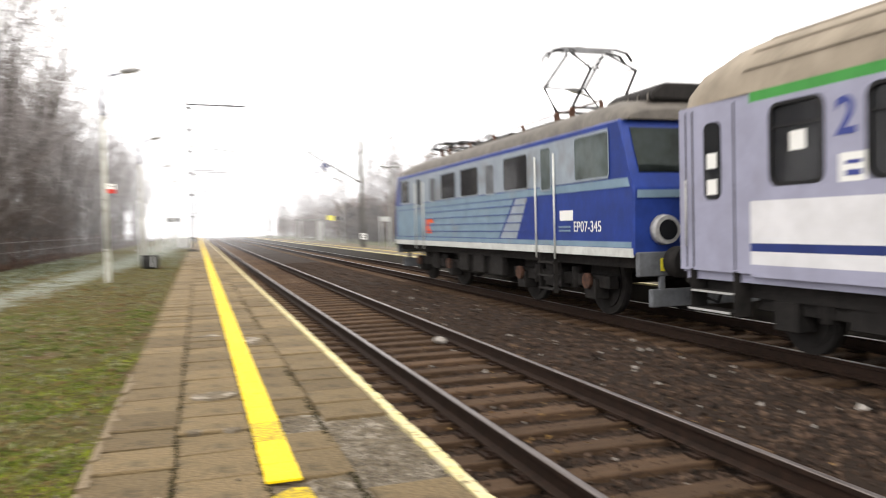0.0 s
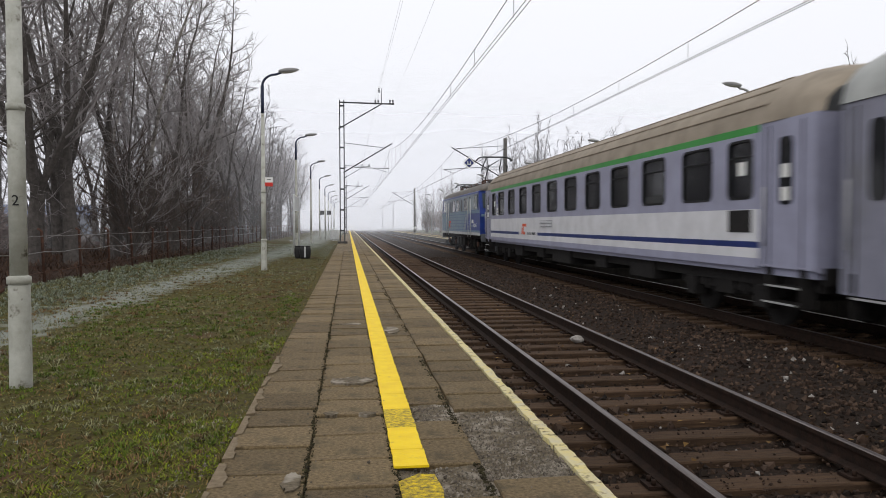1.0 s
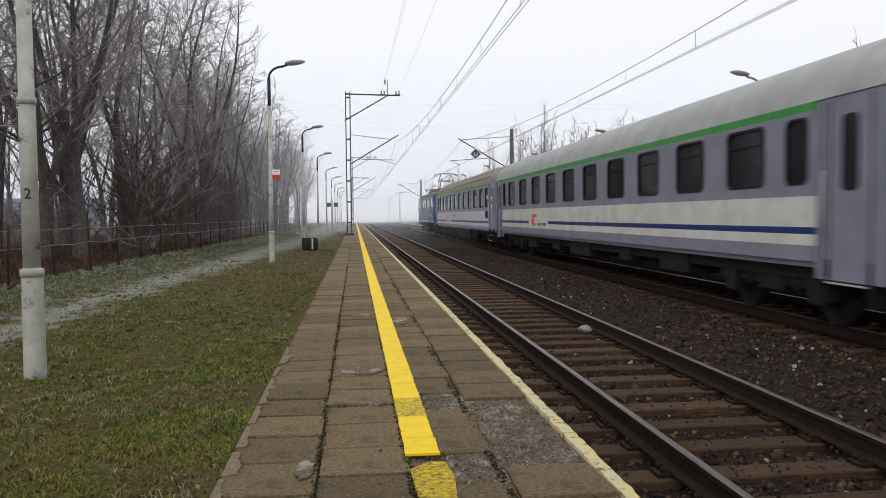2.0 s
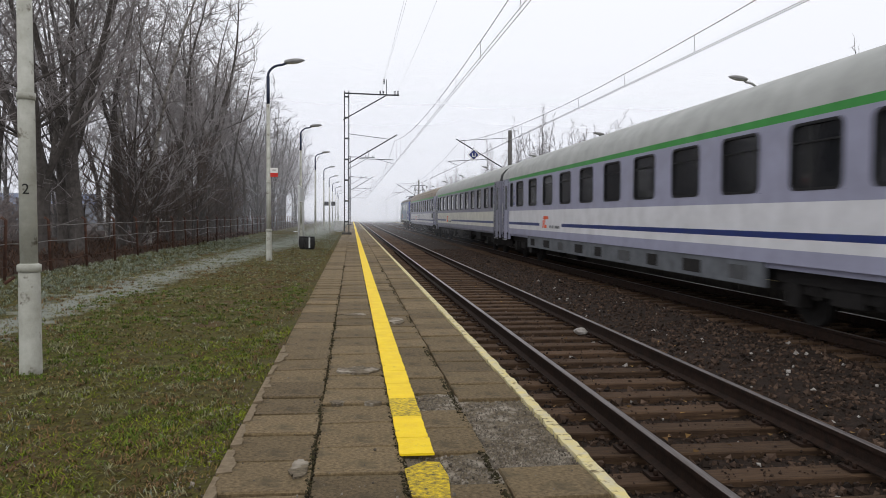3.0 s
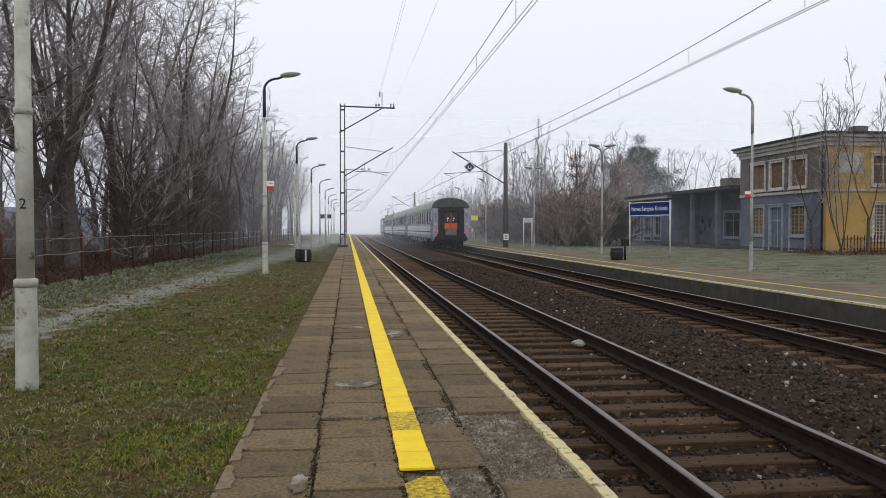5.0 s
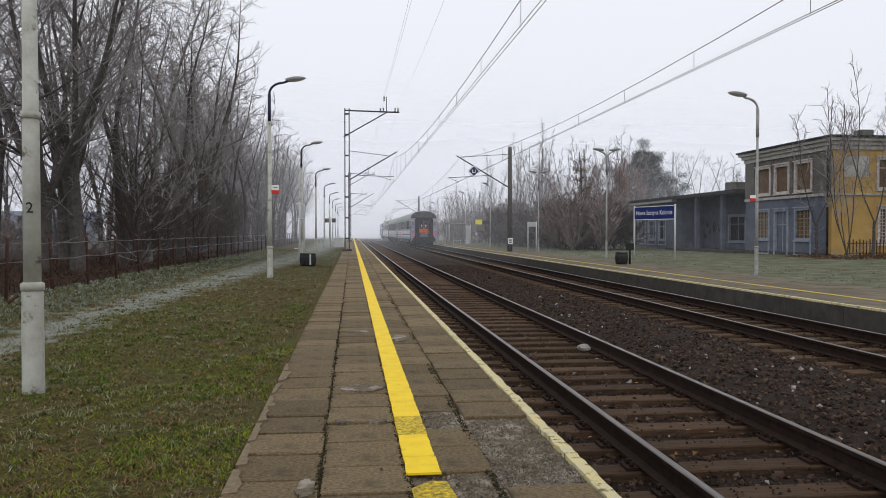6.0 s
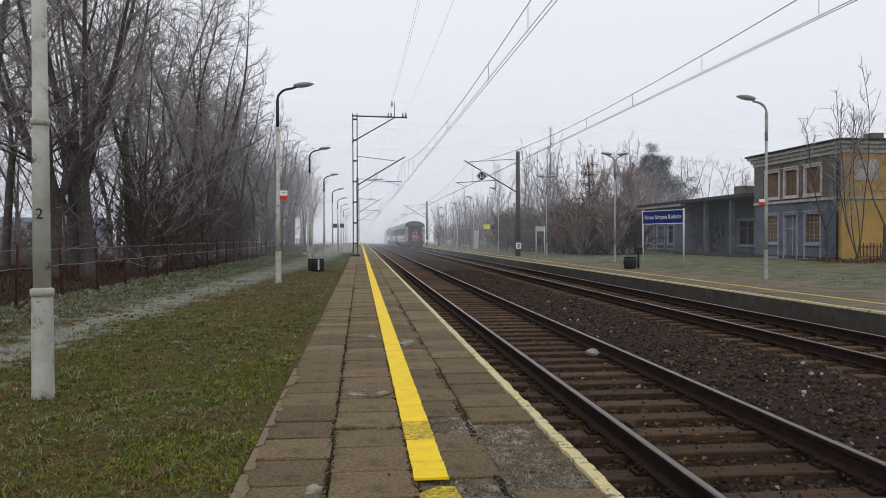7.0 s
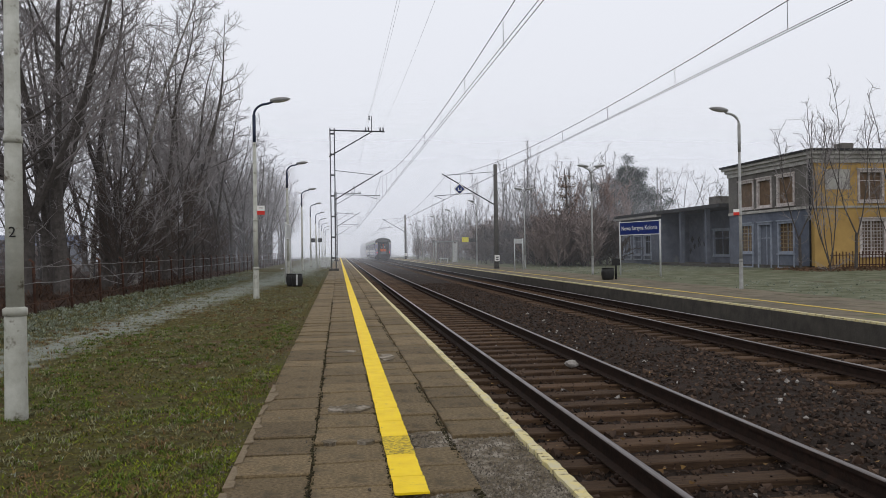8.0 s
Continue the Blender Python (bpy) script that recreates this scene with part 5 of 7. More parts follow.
def framed(parent, axis, at, u0, u1, z0, z1, frame_m, fill_m, bars=0, proud=0.05, label="", cross=True, apron=0.0, hood=True):
    """A window or door in an opening: surround, recessed leaf, glazing bars."""
    def bx(bm, a, b, c, d, e, f_):
        box(bm, *((a, b, c, d) if axis == "x" else (c, d, a, b)), e, f_)
    bm = bmesh.new()
    w = 0.13
    for a, b, c, d in ((u0 - w, u0 + 0.02, z0 - w, z1 + w), (u1 - 0.02, u1 + w, z0 - w, z1 + w), (u0, u1, z1 - 0.02, z1 + w), (u0, u1, z0 - w, z0 + 0.02)):
        bx(bm, at - proud, at + 0.10, a, b, c, d)
    win = part("window", bm, frame_m, parent, label)
    bm = bmesh.new()
    bx(bm, at + 0.12, at + 0.16, u0, u1, z0, z1)
    part("pane", bm, fill_m, win)
    if apron:
        bm = bmesh.new()
        bx(bm, at - proud * 0.5, at + 0.03, u0 + 0.02, u1 - 0.02, z0 - apron, z0 - w)
        part("apron", bm, fill_m if frame_m is not M_BLUEFRAME else M_BLUEWALL, win)
        bm = bmesh.new()
        for a, b in ((u0 - w, u0), (u1, u1 + w)):
            bx(bm, at - proud, at + 0.03, a, b, z0 - apron, z0 - w)
        bx(bm, at - proud - 0.03, at + 0.03, u0 - w, u1 + w, z0 - apron - 0.10, z0 - apron)
        part("apron_frame", bm, frame_m, win)
    if hood:
        bm = bmesh.new()
        bx(bm, at - proud - 0.07, at + 0.03, u0 - w - 0.05, u1 + w + 0.05, z1 + w, z1 + w + 0.07)
        part("lintel", bm, frame_m, win)
        bm = bmesh.new()
        bx(bm, at - proud - 0.06, at + 0.03, u0 - w - 0.04, u1 + w + 0.04, z0 - w - 0.06, z0 - w)
        part("sill", bm, frame_m, win)
    if not cross:
        for k in range(4):
            bm = bmesh.new()
            a, b = u0 + (u1 - u0) * k / 4 + 0.008, u0 + (u1 - u0) * (k + 1) / 4 - 0.008
            bx(bm, at + 0.085 + 0.008 * (k % 2), at + 0.118, a, b, z0, z1 - 0.03 * (k % 3))
            part("board", bm, fill_m, win)
        return win
    bm = bmesh.new()
    bx(bm, at + 0.09, at + 0.118, (u0 + u1) / 2 - 0.03, (u0 + u1) / 2 + 0.03, z0, z1)
    bx(bm, at + 0.09, at + 0.118, u0, u1, z0 + (z1 - z0) * 0.68, z0 + (z1 - z0) * 0.68 + 0.05)
    part("window_bar", bm, frame_m, win)
    if bars:
        bm = bmesh.new()
        for k in range(1, bars):
            u = u0 + (u1 - u0) * k / bars
            bx(bm, at + 0.03, at + 0.05, u - 0.02, u + 0.02, z0, z1)
        for k in range(1, bars + 3):
            z = z0 + (z1 - z0) * k / (bars + 3)
            bx(bm, at + 0.03, at + 0.05, u0, u1, z - 0.02, z + 0.02)
        part("grille", bm, M_LATTICE if bars < 6 else M_WHITEFRAME, win)
    return win


BX, BY0, BY1, BH = 26.7, 40.2, 49.7, 6.32
house = thing("station_building", "disused two-storey station building in grimy ochre and blue-grey plaster", "building")
up = [(42.15, 43.75, 3.95, 5.55), (44.55, 46.0, 3.95, 5.55), (46.65, 48.25, 3.95, 5.55)]
dn = [(42.2, 43.7, 1.05, 2.75), (44.6, 45.95, 0.0, 2.75), (46.75, 48.15, 1.05, 2.75)]
bm = bmesh.new()
pierced(bm, "x", BX, 0.4, BY0 + 0.4, BY1, 3.55, BH, up, 1)
pierced(bm, "x", BX, 0.4, BY0 + 0.4, BY1, -0.3, 3.55, dn, 0)
part("front_wall", bm, [M_BLUEWALL, M_GREYWALL], house)
oc = [(29.5, 30.9, 3.95, 5.55), (29.6, 31.0, 0.85, 2.75), (34.0, 35.4, 3.95, 5.55), (34.0, 35.4, 0.85, 2.75)]
bm = bmesh.new()
pierced(bm, "y", BY0, 0.4, BX, 40.0, -0.3, BH, oc)
part("ochre_wall", bm, M_OCHRE, house)
bm = bmesh.new()
box(bm, BX + 0.4, 40.0, BY1 - 0.4, BY1, -0.3, BH)
box(bm, 39.6, 40.0, BY0 + 0.4, BY1 - 0.4, -0.3, BH)
part("back_wall", bm, M_OCHRE, house)
bm = bmesh.new()
for d, z0, z1 in ((0.10, BH - 0.25, BH), (0.22, BH, BH + 0.22), (0.38, BH + 0.22, BH + 0.40)):
    box(bm, BX - d, 40 + d, BY0 - d, BY1 + d, z0 + 0.002, z1)
part("cornice", bm, M_CORNICE, house, "flaking pale stepped cornice")
bm = bmesh.new()
box(bm, BX - 0.48, 40.5, BY0 - 0.48, BY1 + 0.48, BH + 0.402, BH + 0.52)
part("roof", bm, M_TARROOF, house)
bm = bmesh.new()
box(bm, BX - 0.10, 40.1, BY0 - 0.10, BY0, 3.50, 3.62)
box(bm, BX - 0.10, BX, BY0, BY1, 3.50, 3.66)
part("string_course", bm, M_CORNICE, house)
for y0, y1 in ((BY0 + 0.05, 41.75), (44.05, 44.25), (46.2, 46.4), (48.55, BY1)):
    bm = bmesh.new()
    box(bm, BX - 0.045, BX, y0, y1, 3.67, BH - 0.26)
    part("pilaster", bm, M_GREYWALL, house)
bm = bmesh.new()
box(bm, BX - 0.05, BX - 0.002, BY0, BY1, -0.3, 0.22)
part("plinth", bm, M_WALL, house)
bm = bmesh.new()
tube(bm, [(BX - 0.1, BY0 + 0.25, BH), (BX - 0.1, BY0 + 0.25, 0.0)], 0.055, 8)
part("downpipe", bm, M_TARROOF, house, "dark downpipe at the corner")
bm = bmesh.new()
box(bm, 31.5, 32.3, 44.5, 45.3, BH + 0.5, BH + 1.5)
part("chimney", bm, M_GREYWALL, house)
for a, b, c, d in up:
    framed(house, "x", BX, a, b, c, d, M_WHITEFRAME, M_BOARD, 0, 0.06, "boarded window with a peeling white frame", cross=False)
for i, (a, b, c, d) in enumerate(dn):
    framed(house, "x", BX, a, b, c, d, M_BLUEFRAME, M_BLUEWALL if i == 1 else M_BOARD, 0 if i == 1 else 4, 0.06,
           "bricked-up blue-grey doorway" if i == 1 else "grilled window with a blue-grey frame", apron=0.0 if i == 1 else 0.95)
for a, b, c, d in oc:
    framed(house, "y", BY0, a, b, c, d, M_WHITEFRAME, M_BOARD, 7 if c < 2 else 0, 0.05, "white-framed window in the ochre wall")
bm = bmesh.new()
box(bm, 27.35, 28.9, BY0 - 0.03, BY0, 4.55, 5.7)
part("blank_panel", bm, M_CORNICE, house, "pale blank plaster panel")

wing = thing("station_wing", "low flat-roofed station wing with an open columned porch", "building")
WY1, WZ = 70.4, 4.15
low = [(63.2, 64.55, 0.85, 2.4), (65.3, 66.9, 0.85, 2.4), (67.75, 69.5, 0.85, 2.4)]
bm = bmesh.new()
pierced(bm, "x", BX, 0.35, 60.9, WY1, -0.3, WZ, low)
box(bm, BX + 0.35, BX + 2.4, 60.9, 61.2, -0.3, WZ)
pierced(bm, "x", BX + 2.4, 0.3, BY1, 61.2, -0.3, WZ, [(51.0, 52.2, 0, 2.3), (54.2, 56.6, 0.8, 2.6)])
box(bm, BX + 0.35, BX + 8, WY1 - 0.3, WY1, -0.3, WZ)
part("wall", bm, M_BLUEWALL, wing)
for a, b, c, d in low:
    framed(wing, "x", BX, a, b, c, d, M_BLUEFRAME, M_BLUEWALL if a > 64 else M_GLASS, 0, 0.06, apron=0.45)
framed(wing, "x", BX + 2.4, 54.2, 56.6, 0.8, 2.6, M_BLUEFRAME, M_GLASS)
framed(wing, "x", BX + 2.4, 51.0, 52.2, 0.0, 2.3, M_BLUEFRAME, M_BLUEWALL)
for y in (53.2, 57.4):
    bm = bmesh.new()
    box(bm, BX - 0.02, BX + 0.3, y - 0.16, y + 0.16, -0.3, WZ)
    part("column", bm, M_BLUEWALL, wing, bevel=0.02)
bm = bmesh.new()
box(bm, BX - 0.5, BX + 8.2, BY1 + 0.55, WY1 + 0.4, WZ, WZ + 0.25)
part("roof", bm, M_TARROOF, wing, "dark tarred flat roof edge")
bm = bmesh.new()
box(bm, BX - 0.46, BX - 0.02, 60.9, WY1 + 0.3, WZ - 0.20, WZ - 0.002)
part("fascia", bm, M_CORNICE, wing)
bm = bmesh.new()
box(bm, 28.2, 29.3, 54.5, 55.6, WZ + 0.25, WZ + 1.05)
part("chimney", bm, M_GREYWALL, wing)
bm = bmesh.new()
box(bm, BX - 0.9, BX + 2.4, BY1, 61.0, -0.3, 0.16)
part("porch_floor", bm, M_WALL, wing)
# graffiti: dark scrawls on the porch wall
bm = bmesh.new()
for k in range(7):
    a = random.uniform(57.8, 60.4)
    z = random.uniform(0.9, 2.0)
    tube(bm, [(BX + 2.385, a, z), (BX + 2.385, a + 0.2, z + 0.35), (BX + 2.385, a + 0.3, z - 0.1), (BX + 2.385, a + 0.45, z + 0.2)], 0.035, 4)
part("graffiti", bm, M_BLACK, wing)

# picket fence in front of the ochre wall
pf = thing("picket_fence", "low dark picket fence before the ochre wall", "fence")
for k in range(46):
    bm = bmesh.new()
    x = 27.1 + k * 0.2
    box(bm, x, x + 0.05, 39.2, 39.23, -0.1, 1.0 + 0.05 * math.sin(k * 2.3))
    part("picket", bm, M_RUST, pf)
for z in (0.25, 0.8):
    bm = bmesh.new()
    box(bm, 27.0, 36.3, 39.235, 39.275, z, z + 0.05)
    part("rail", bm, M_RUST, pf)

# ---- trees ----
M_BARK = mat("dark_bark", (0.105, 0.094, 0.088), (0.058, 0.052, 0.048), 6, 8, bump=0.6, rough=0.95)
M_BARK_BIRCH = mat("birch_bark", (0.34, 0.32, 0.29), (0.06, 0.05, 0.045), 2.2, 6, bump=0.3, rough=0.9, stretch=(1, 1, 3))
# twigs: frost, and fog haze put into the colour as extra paleness
M_TWIG = mat("frosted_hazed_twigs", (0.300, 0.280, 0.280), (0.160, 0.145, 0.143), 0.5, 3, rough=0.95)
M_TWIG_SHRUB = mat("grey_brown_twigs", (0.105, 0.084, 0.074), (0.058, 0.046, 0.040), 0.7, 3, rough=0.95)
# brown twigs are also painted paler to stand for the haze before them
M_TWIG_BROWN = mat("hazed_reddish_twigs", (0.250, 0.198, 0.182), (0.160, 0.130, 0.120), 1.0, 3, rough=0.95)
M_NEEDLE = mat("dark_pine_needles", (0.030, 0.042, 0.030), (0.018, 0.026, 0.020), 1.0, 4, island=0.4, rough=0.9)
M_SHEDROOF = mat("blue_sheet_roof", (0.05, 0.075, 0.15), (0.035, 0.05, 0.10), 1.0, 5, rough=0.6)
M_LEAF = mat("withered_leaves", (0.13, 0.075, 0.045), (0.085, 0.055, 0.035), 3, island=0.4, rough=0.9)


class Limbs:
    """Collects tapered tubes as plain lists."""

    def __init__(self, plain=False):
        self.v, self.f, self.plain = [], [], plain

    def add(self, pts, r0, r1, sides):
        n = len(pts)
        base = len(self.v)
        d = (pts[-1] - pts[0]).normalized()
        side = d.cross(Vector((0.3, 0.5, 0.81))).normalized()
        up = side.cross(d)
        for i, p in enumerate(pts):
            r = r0 + (r1 - r0) * i / (n - 1)
            for k in range(sides):
                a = 2 * math.pi * k / sides
                self.v.append(tuple(p + (side * math.cos(a) + up * math.sin(a)) * r))
        for i in range(n - 1):
            for k in range(sides):
                a, b = base + i * sides + k, base + i * sides + (k + 1) % sides
                self.f.append((a, b, b + sides, a + sides))

    def spike(self, p, tip, r):
        """A fine twig that runs out to a point."""
        base = len(self.v)
        d = (tip - p).normalized()
        side = d.cross(Vector((0.3, 0.5, 0.81))).normalized()
        up = side.cross(d)
        if self.plain:
            self.v += [tuple(p - side * r), tuple(p + side * r), tuple(tip)]
            self.f.append((base, base + 1, base + 2))
            return
        for a in (0, 2.094, 4.189):
            self.v.append(tuple(p + (side * math.cos(a) + up * math.sin(a)) * r))
        self.v.append(tuple(tip))
        self.f += [(base, base + 1, base + 3), (base + 1, base + 2, base + 3), (base + 2, base, base + 3)]

    def path(self, p, d, length, n, rng, bend=0.12, lift=0.0):
        pts = [p.copy()]
        for _ in range(n):
            d = (d + Vector((rng.uniform(-bend, bend), rng.uniform(-bend, bend), rng.uniform(-bend, bend) + lift))).normalized()
            p = p + d * (length / n)
            pts.append(p.copy())
        return pts

    def mesh(self, name, m):
        return raw(name, self.v, self.f, m)


def tree(name, label, category, H, seed, r=0.19, first=0.25, boughs=34, spread=0.30, steep=0.9, twigs=(7, 6), bark=M_BARK,
         twig_m=M_TWIG, droop=0.0, thin=0.007, group="bare trees", plain=True):
    rng = random.Random(seed)
    ob = thing(name, label, category, group=group)
    trunk, crown = Limbs(), Limbs(plain)
    stem = trunk.path(Vector((0, 0, -0.2)), Vector((rng.uniform(-0.06, 0.06), rng.uniform(-0.06, 0.06), 1)), H, 12, rng, 0.085, 0.06)
    trunk.add(stem[:2], r * 1.45, r, 9)
    trunk.add(stem[1:], r, 0.02, 8)
    for b in range(boughs):
        u = first + (0.97 - first) * (b + rng.random()) / boughs
        k = min(int(u * 12), 11)
        p = stem[k].lerp(stem[k + 1], u * 12 - k)
        az = b * 2.4 + rng.uniform(-0.5, 0.5)
        L = H * spread * (1.0 - 0.58 * u) * rng.uniform(0.6, 1.25)
        d = Vector((math.cos(az), math.sin(az), steep * rng.uniform(0.5, 1.3))).normalized()
        pts = crown.path(p, d, L, 5, rng, 0.16, 0.05)
        rb = max(0.016, r * 0.32 * (1 - u * 0.75))
        (trunk if rb > 0.06 else crown).add(pts, rb, 0.012, 5)
        for s in range(twigs[0]):
            v = 0.2 + 0.8 * (s + rng.random()) / twigs[0]
            kk = min(int(v * 5), 4)
            q = pts[kk].lerp(pts[kk + 1], v * 5 - kk)
            dd = ((pts[kk + 1] - pts[kk]).normalized() + Vector((rng.uniform(-1, 1), rng.uniform(-1, 1), rng.uniform(-0.35, 0.9)))).normalized()
            l2 = L * rng.uniform(0.25, 0.55)
            p2 = crown.path(q, dd, l2, 3, rng, 0.22, 0.04 - droop)
            crown.add(p2[::3] if plain else p2, 0.015, thin, 3)
            for t in range(twigs[1]):
                w = 0.2 + 0.8 * (t + rng.random()) / twigs[1]
                k3 = min(int(w * 3), 2)
                q3 = p2[k3].lerp(p2[k3 + 1], w * 3 - k3)
                d3 = ((p2[k3 + 1] - p2[k3]).normalized() + Vector((rng.uniform(-0.9, 0.9), rng.uniform(-0.9, 0.9), rng.uniform(-0.6, 0.7) - droop * 2))).normalized()
                crown.spike(q3, q3 + d3 * (l2 * rng.uniform(0.4, 0.95)), thin * 1.05)
    t_ob = new("trunk", trunk.mesh("trunk", bark))
    c_ob = new("crown", crown.mesh("crown", twig_m))
    t_ob.parent = c_ob.parent = ob
    return ob


def scaled(x, y, z, turn, s):
    return pose(x, y, z, 0, 0, turn) @ Matrix.Diagonal((s, s, s, 1))


def spreading(name, label, H, seed, r, leaders, fork, lean, counts, reach, bark=M_BARK, twig_m=M_TWIG, droop=0.0, thin=0.007, low=0.10, plain=False, group="bare trees", rise=(0.25, 0.75)):
    """A bare tree: a trunk that forks into rising leaders, which bear boughs, branches and fine twigs."""
    rng = random.Random(seed)
    ob = thing(name, label, "tree", group=group)
    trunk, crown = Limbs(), Limbs(plain)

    def off(amount, up=0.0):
        return Vector((rng.uniform(-amount, amount), rng.uniform(-amount, amount), rng.uniform(-amount, amount) + up))

    def along(pts, u):
        k = min(int(u * (len(pts) - 1)), len(pts) - 2)
        return pts[k].lerp(pts[k + 1], u * (len(pts) - 1) - k), (pts[k + 1] - pts[k]).normalized()

    def fringe(pts, length, n):
        for t in range(n):
            q, d = along(pts, 0.10 + 0.90 * (t + rng.random()) / n)
            way = (d * 0.8 + off(0.85, 0.08 - droop * 2.5)).normalized()
            tip = q + way * length * rng.uniform(0.45, 1.1)
            crown.spike(q, tip, thin)

    stem = trunk.path(Vector((0, 0, -0.2)), off(0.05, 1.0), H * fork + 0.2, 6, rng, 0.05, 0.03)
    trunk.add(stem[:2], r * 1.5, r * 1.06, 10)
    trunk.add(stem[1:], r * 1.06, r * 0.82, 10)
    for i in range(leaders):
        az = 2 * math.pi * (i + rng.uniform(-0.3, 0.3)) / leaders
        tilt = lean * rng.uniform(0.55, 1.25)
        base = stem[-1] if i % 2 == 0 or leaders == 1 else stem[-2]
        arm = trunk.path(base, Vector((math.cos(az) * tilt, math.sin(az) * tilt, 1)).normalized(), H * (1 - fork) * rng.uniform(0.82, 1.04), 9, rng, 0.13, 0.10)
        rl = r * (0.80 if leaders == 1 else 0.50) * rng.uniform(0.8, 1.15)
        trunk.add(arm, rl, 0.014, 7)
        for b in range(counts[0]):
            u = low + (0.985 - low) * (b + rng.random()) / counts[0]
            p, d = along(arm, u)
            turn = b * 2.4 + rng.uniform(-0.6, 0.6)
            L = H * reach * (1.0 - 0.66 * u) * rng.uniform(0.6, 1.25)
            way = (d * rng.uniform(*rise) + Vector((math.cos(turn), math.sin(turn), 0.10))).normalized()
            bough = crown.path(p, way, L, 4 if plain else 6, rng, 0.20, 0.07 - droop)
            rb = max(0.014, rl * 0.40 * (1 - 0.72 * u))
            (trunk if rb > 0.05 else crown).add(bough, rb, 0.010, 3 if plain else 4)
            for k in range(counts[1]):
                q, e = along(bough, 0.14 + 0.86 * (k + rng.random()) / counts[1])
                l2 = (0.34 + 0.30 * L) * rng.uniform(0.55, 1.2)
                branch = crown.path(q, (e * 0.7 + off(0.8, 0.18)).normalized(), l2, 2 if plain else 3, rng, 0.26, 0.05 - droop)
                crown.add(branch, 0.013, thin, 3)
                fringe(branch, l2 * 0.55, counts[2])
            fringe(bough[2:], L * 0.22, 4)
    for k in range(7):
        q, e = along(stem, rng.uniform(0.2, 0.95))
        turn = rng.uniform(0, 6.28)
        sucker = crown.path(q, Vector((math.cos(turn), math.sin(turn), 0.5)).normalized(), H * 0.09 * rng.uniform(0.5, 1.4), 4, rng, 0.25, 0.05)
        crown.add(sucker, 0.018, 0.006, 3)
        fringe(sucker, 0.5, 8)
    for part_name, limbs, m in (("trunk", trunk, bark), ("crown", crown, twig_m)):
        piece = new(part_name, limbs.mesh(part_name, m))
        piece.parent = ob
    return ob


rng = random.Random(21)
near_trees = [spreading("bare_tree", "broad bare dark-barked tree forking into rising limbs", 16.4, 1, 0.27, 4, 0.26, 0.42, (19, 7, 8), 0.23),
              spreading("bare_tree", "tall bare tree with two long leaders behind the fence", 17.0, 2, 0.20, 2, 0.34, 0.24, (32, 7, 8), 0.21),
              spreading("bare_tree", "wide-crowned bare tree with low curving limbs", 15.5, 3, 0.30, 5, 0.17, 0.60, (16, 7, 8), 0.24),
              spreading("birch", "bare birch with fine drooping twigs and pale bark", 16.2, 4, 0.13, 1, 0.14, 0.05, (44, 7, 8), 0.20, M_BARK_BIRCH, M_TWIG, 0.07),
              spreading("bare_tree", "young bare tree twigged down to the ground", 11.5, 5, 0.10, 3, 0.05, 0.38, (20, 6, 8), 0.25)]
far_trees = [spreading("bare_tree", "bare tree with a rounded crown in the fog", 16.0, 11, 0.24, 3, 0.24, 0.40, (13, 5, 6), 0.24, thin=0.011, plain=True),
             spreading("bare_tree", "slender bare tree fading into the fog", 16.6, 12, 0.17, 1, 0.20, 0.10, (32, 5, 6), 0.23, thin=0.011, plain=True),
             spreading("bare_tree", "low broad bare tree in the fog", 13.0, 13, 0.17, 4, 0.12, 0.50, (11, 5, 6), 0.26, thin=0.011, plain=True)]
fixed = ((near_trees[2], -11.3, 29.5, 200, 1.0), (near_trees[0], -10.2, 30.3, 20, 1.0), (near_trees[1], -9.7, 34.1, 80, 0.97),
         (near_trees[3], -9.4, 37.2, 40, 1.0), (near_trees[4], -8.7, 33.0, 10, 0.9))
spots = []
for ob, x, y, turn, s in fixed:
    ob.matrix_basis = scaled(x, y, 0, turn, s)
    spots.append((x, y))
for ob, x, y, turn in ((far_trees[0], -9.6, 64.0, 0), (far_trees[1], -9.2, 69.0, 50), (far_trees[2], -8.9, 74.0, 100)):
    ob.matrix_basis = scaled(x, y, 0, turn, 1.0)
    spots.append((x, y))
for _ in range(6000):
    if len(spots) > 92:
        break
    y = rng.uniform(23, 165)
    x = (-8.9 if y < 60 else -9.3) - rng.random() ** 1.5 * (9 if y < 60 else 12)
    if x < -0.44 * y - 1 or any((x - a) ** 2 + ((y - b) * 0.8) ** 2 < (3.3 if y < 60 else 2.5) ** 2 for a, b in spots):
        continue
    spots.append((x, y))
    if y < 52:
        kind = near_trees[rng.choices(range(5), (3, 4, 1, 4, 4))[0]]
    else:
        kind = far_trees[rng.choices(range(3), (4, 4, 2))[0]]
    grow = rng.uniform(0.86, 1.06) * (1.0 if x > -11 else 1.12)
    copy_thing(kind, scaled(x, y, 0, rng.uniform(0, 360), grow))

for x, y, kind in ((-26, 62, 0), (-31, 72, 2), (-24, 68, 1), (-37, 80, 0), (-29, 84, 2), (-42, 92, 0), (-47, 98, 1), (-22, 57, 2), (-33, 64, 2), (-19, 52, 2)):
    copy_thing(far_trees[kind], scaled(x, y, 0, rng.uniform(0, 360), rng.uniform(0.8, 1.0)))

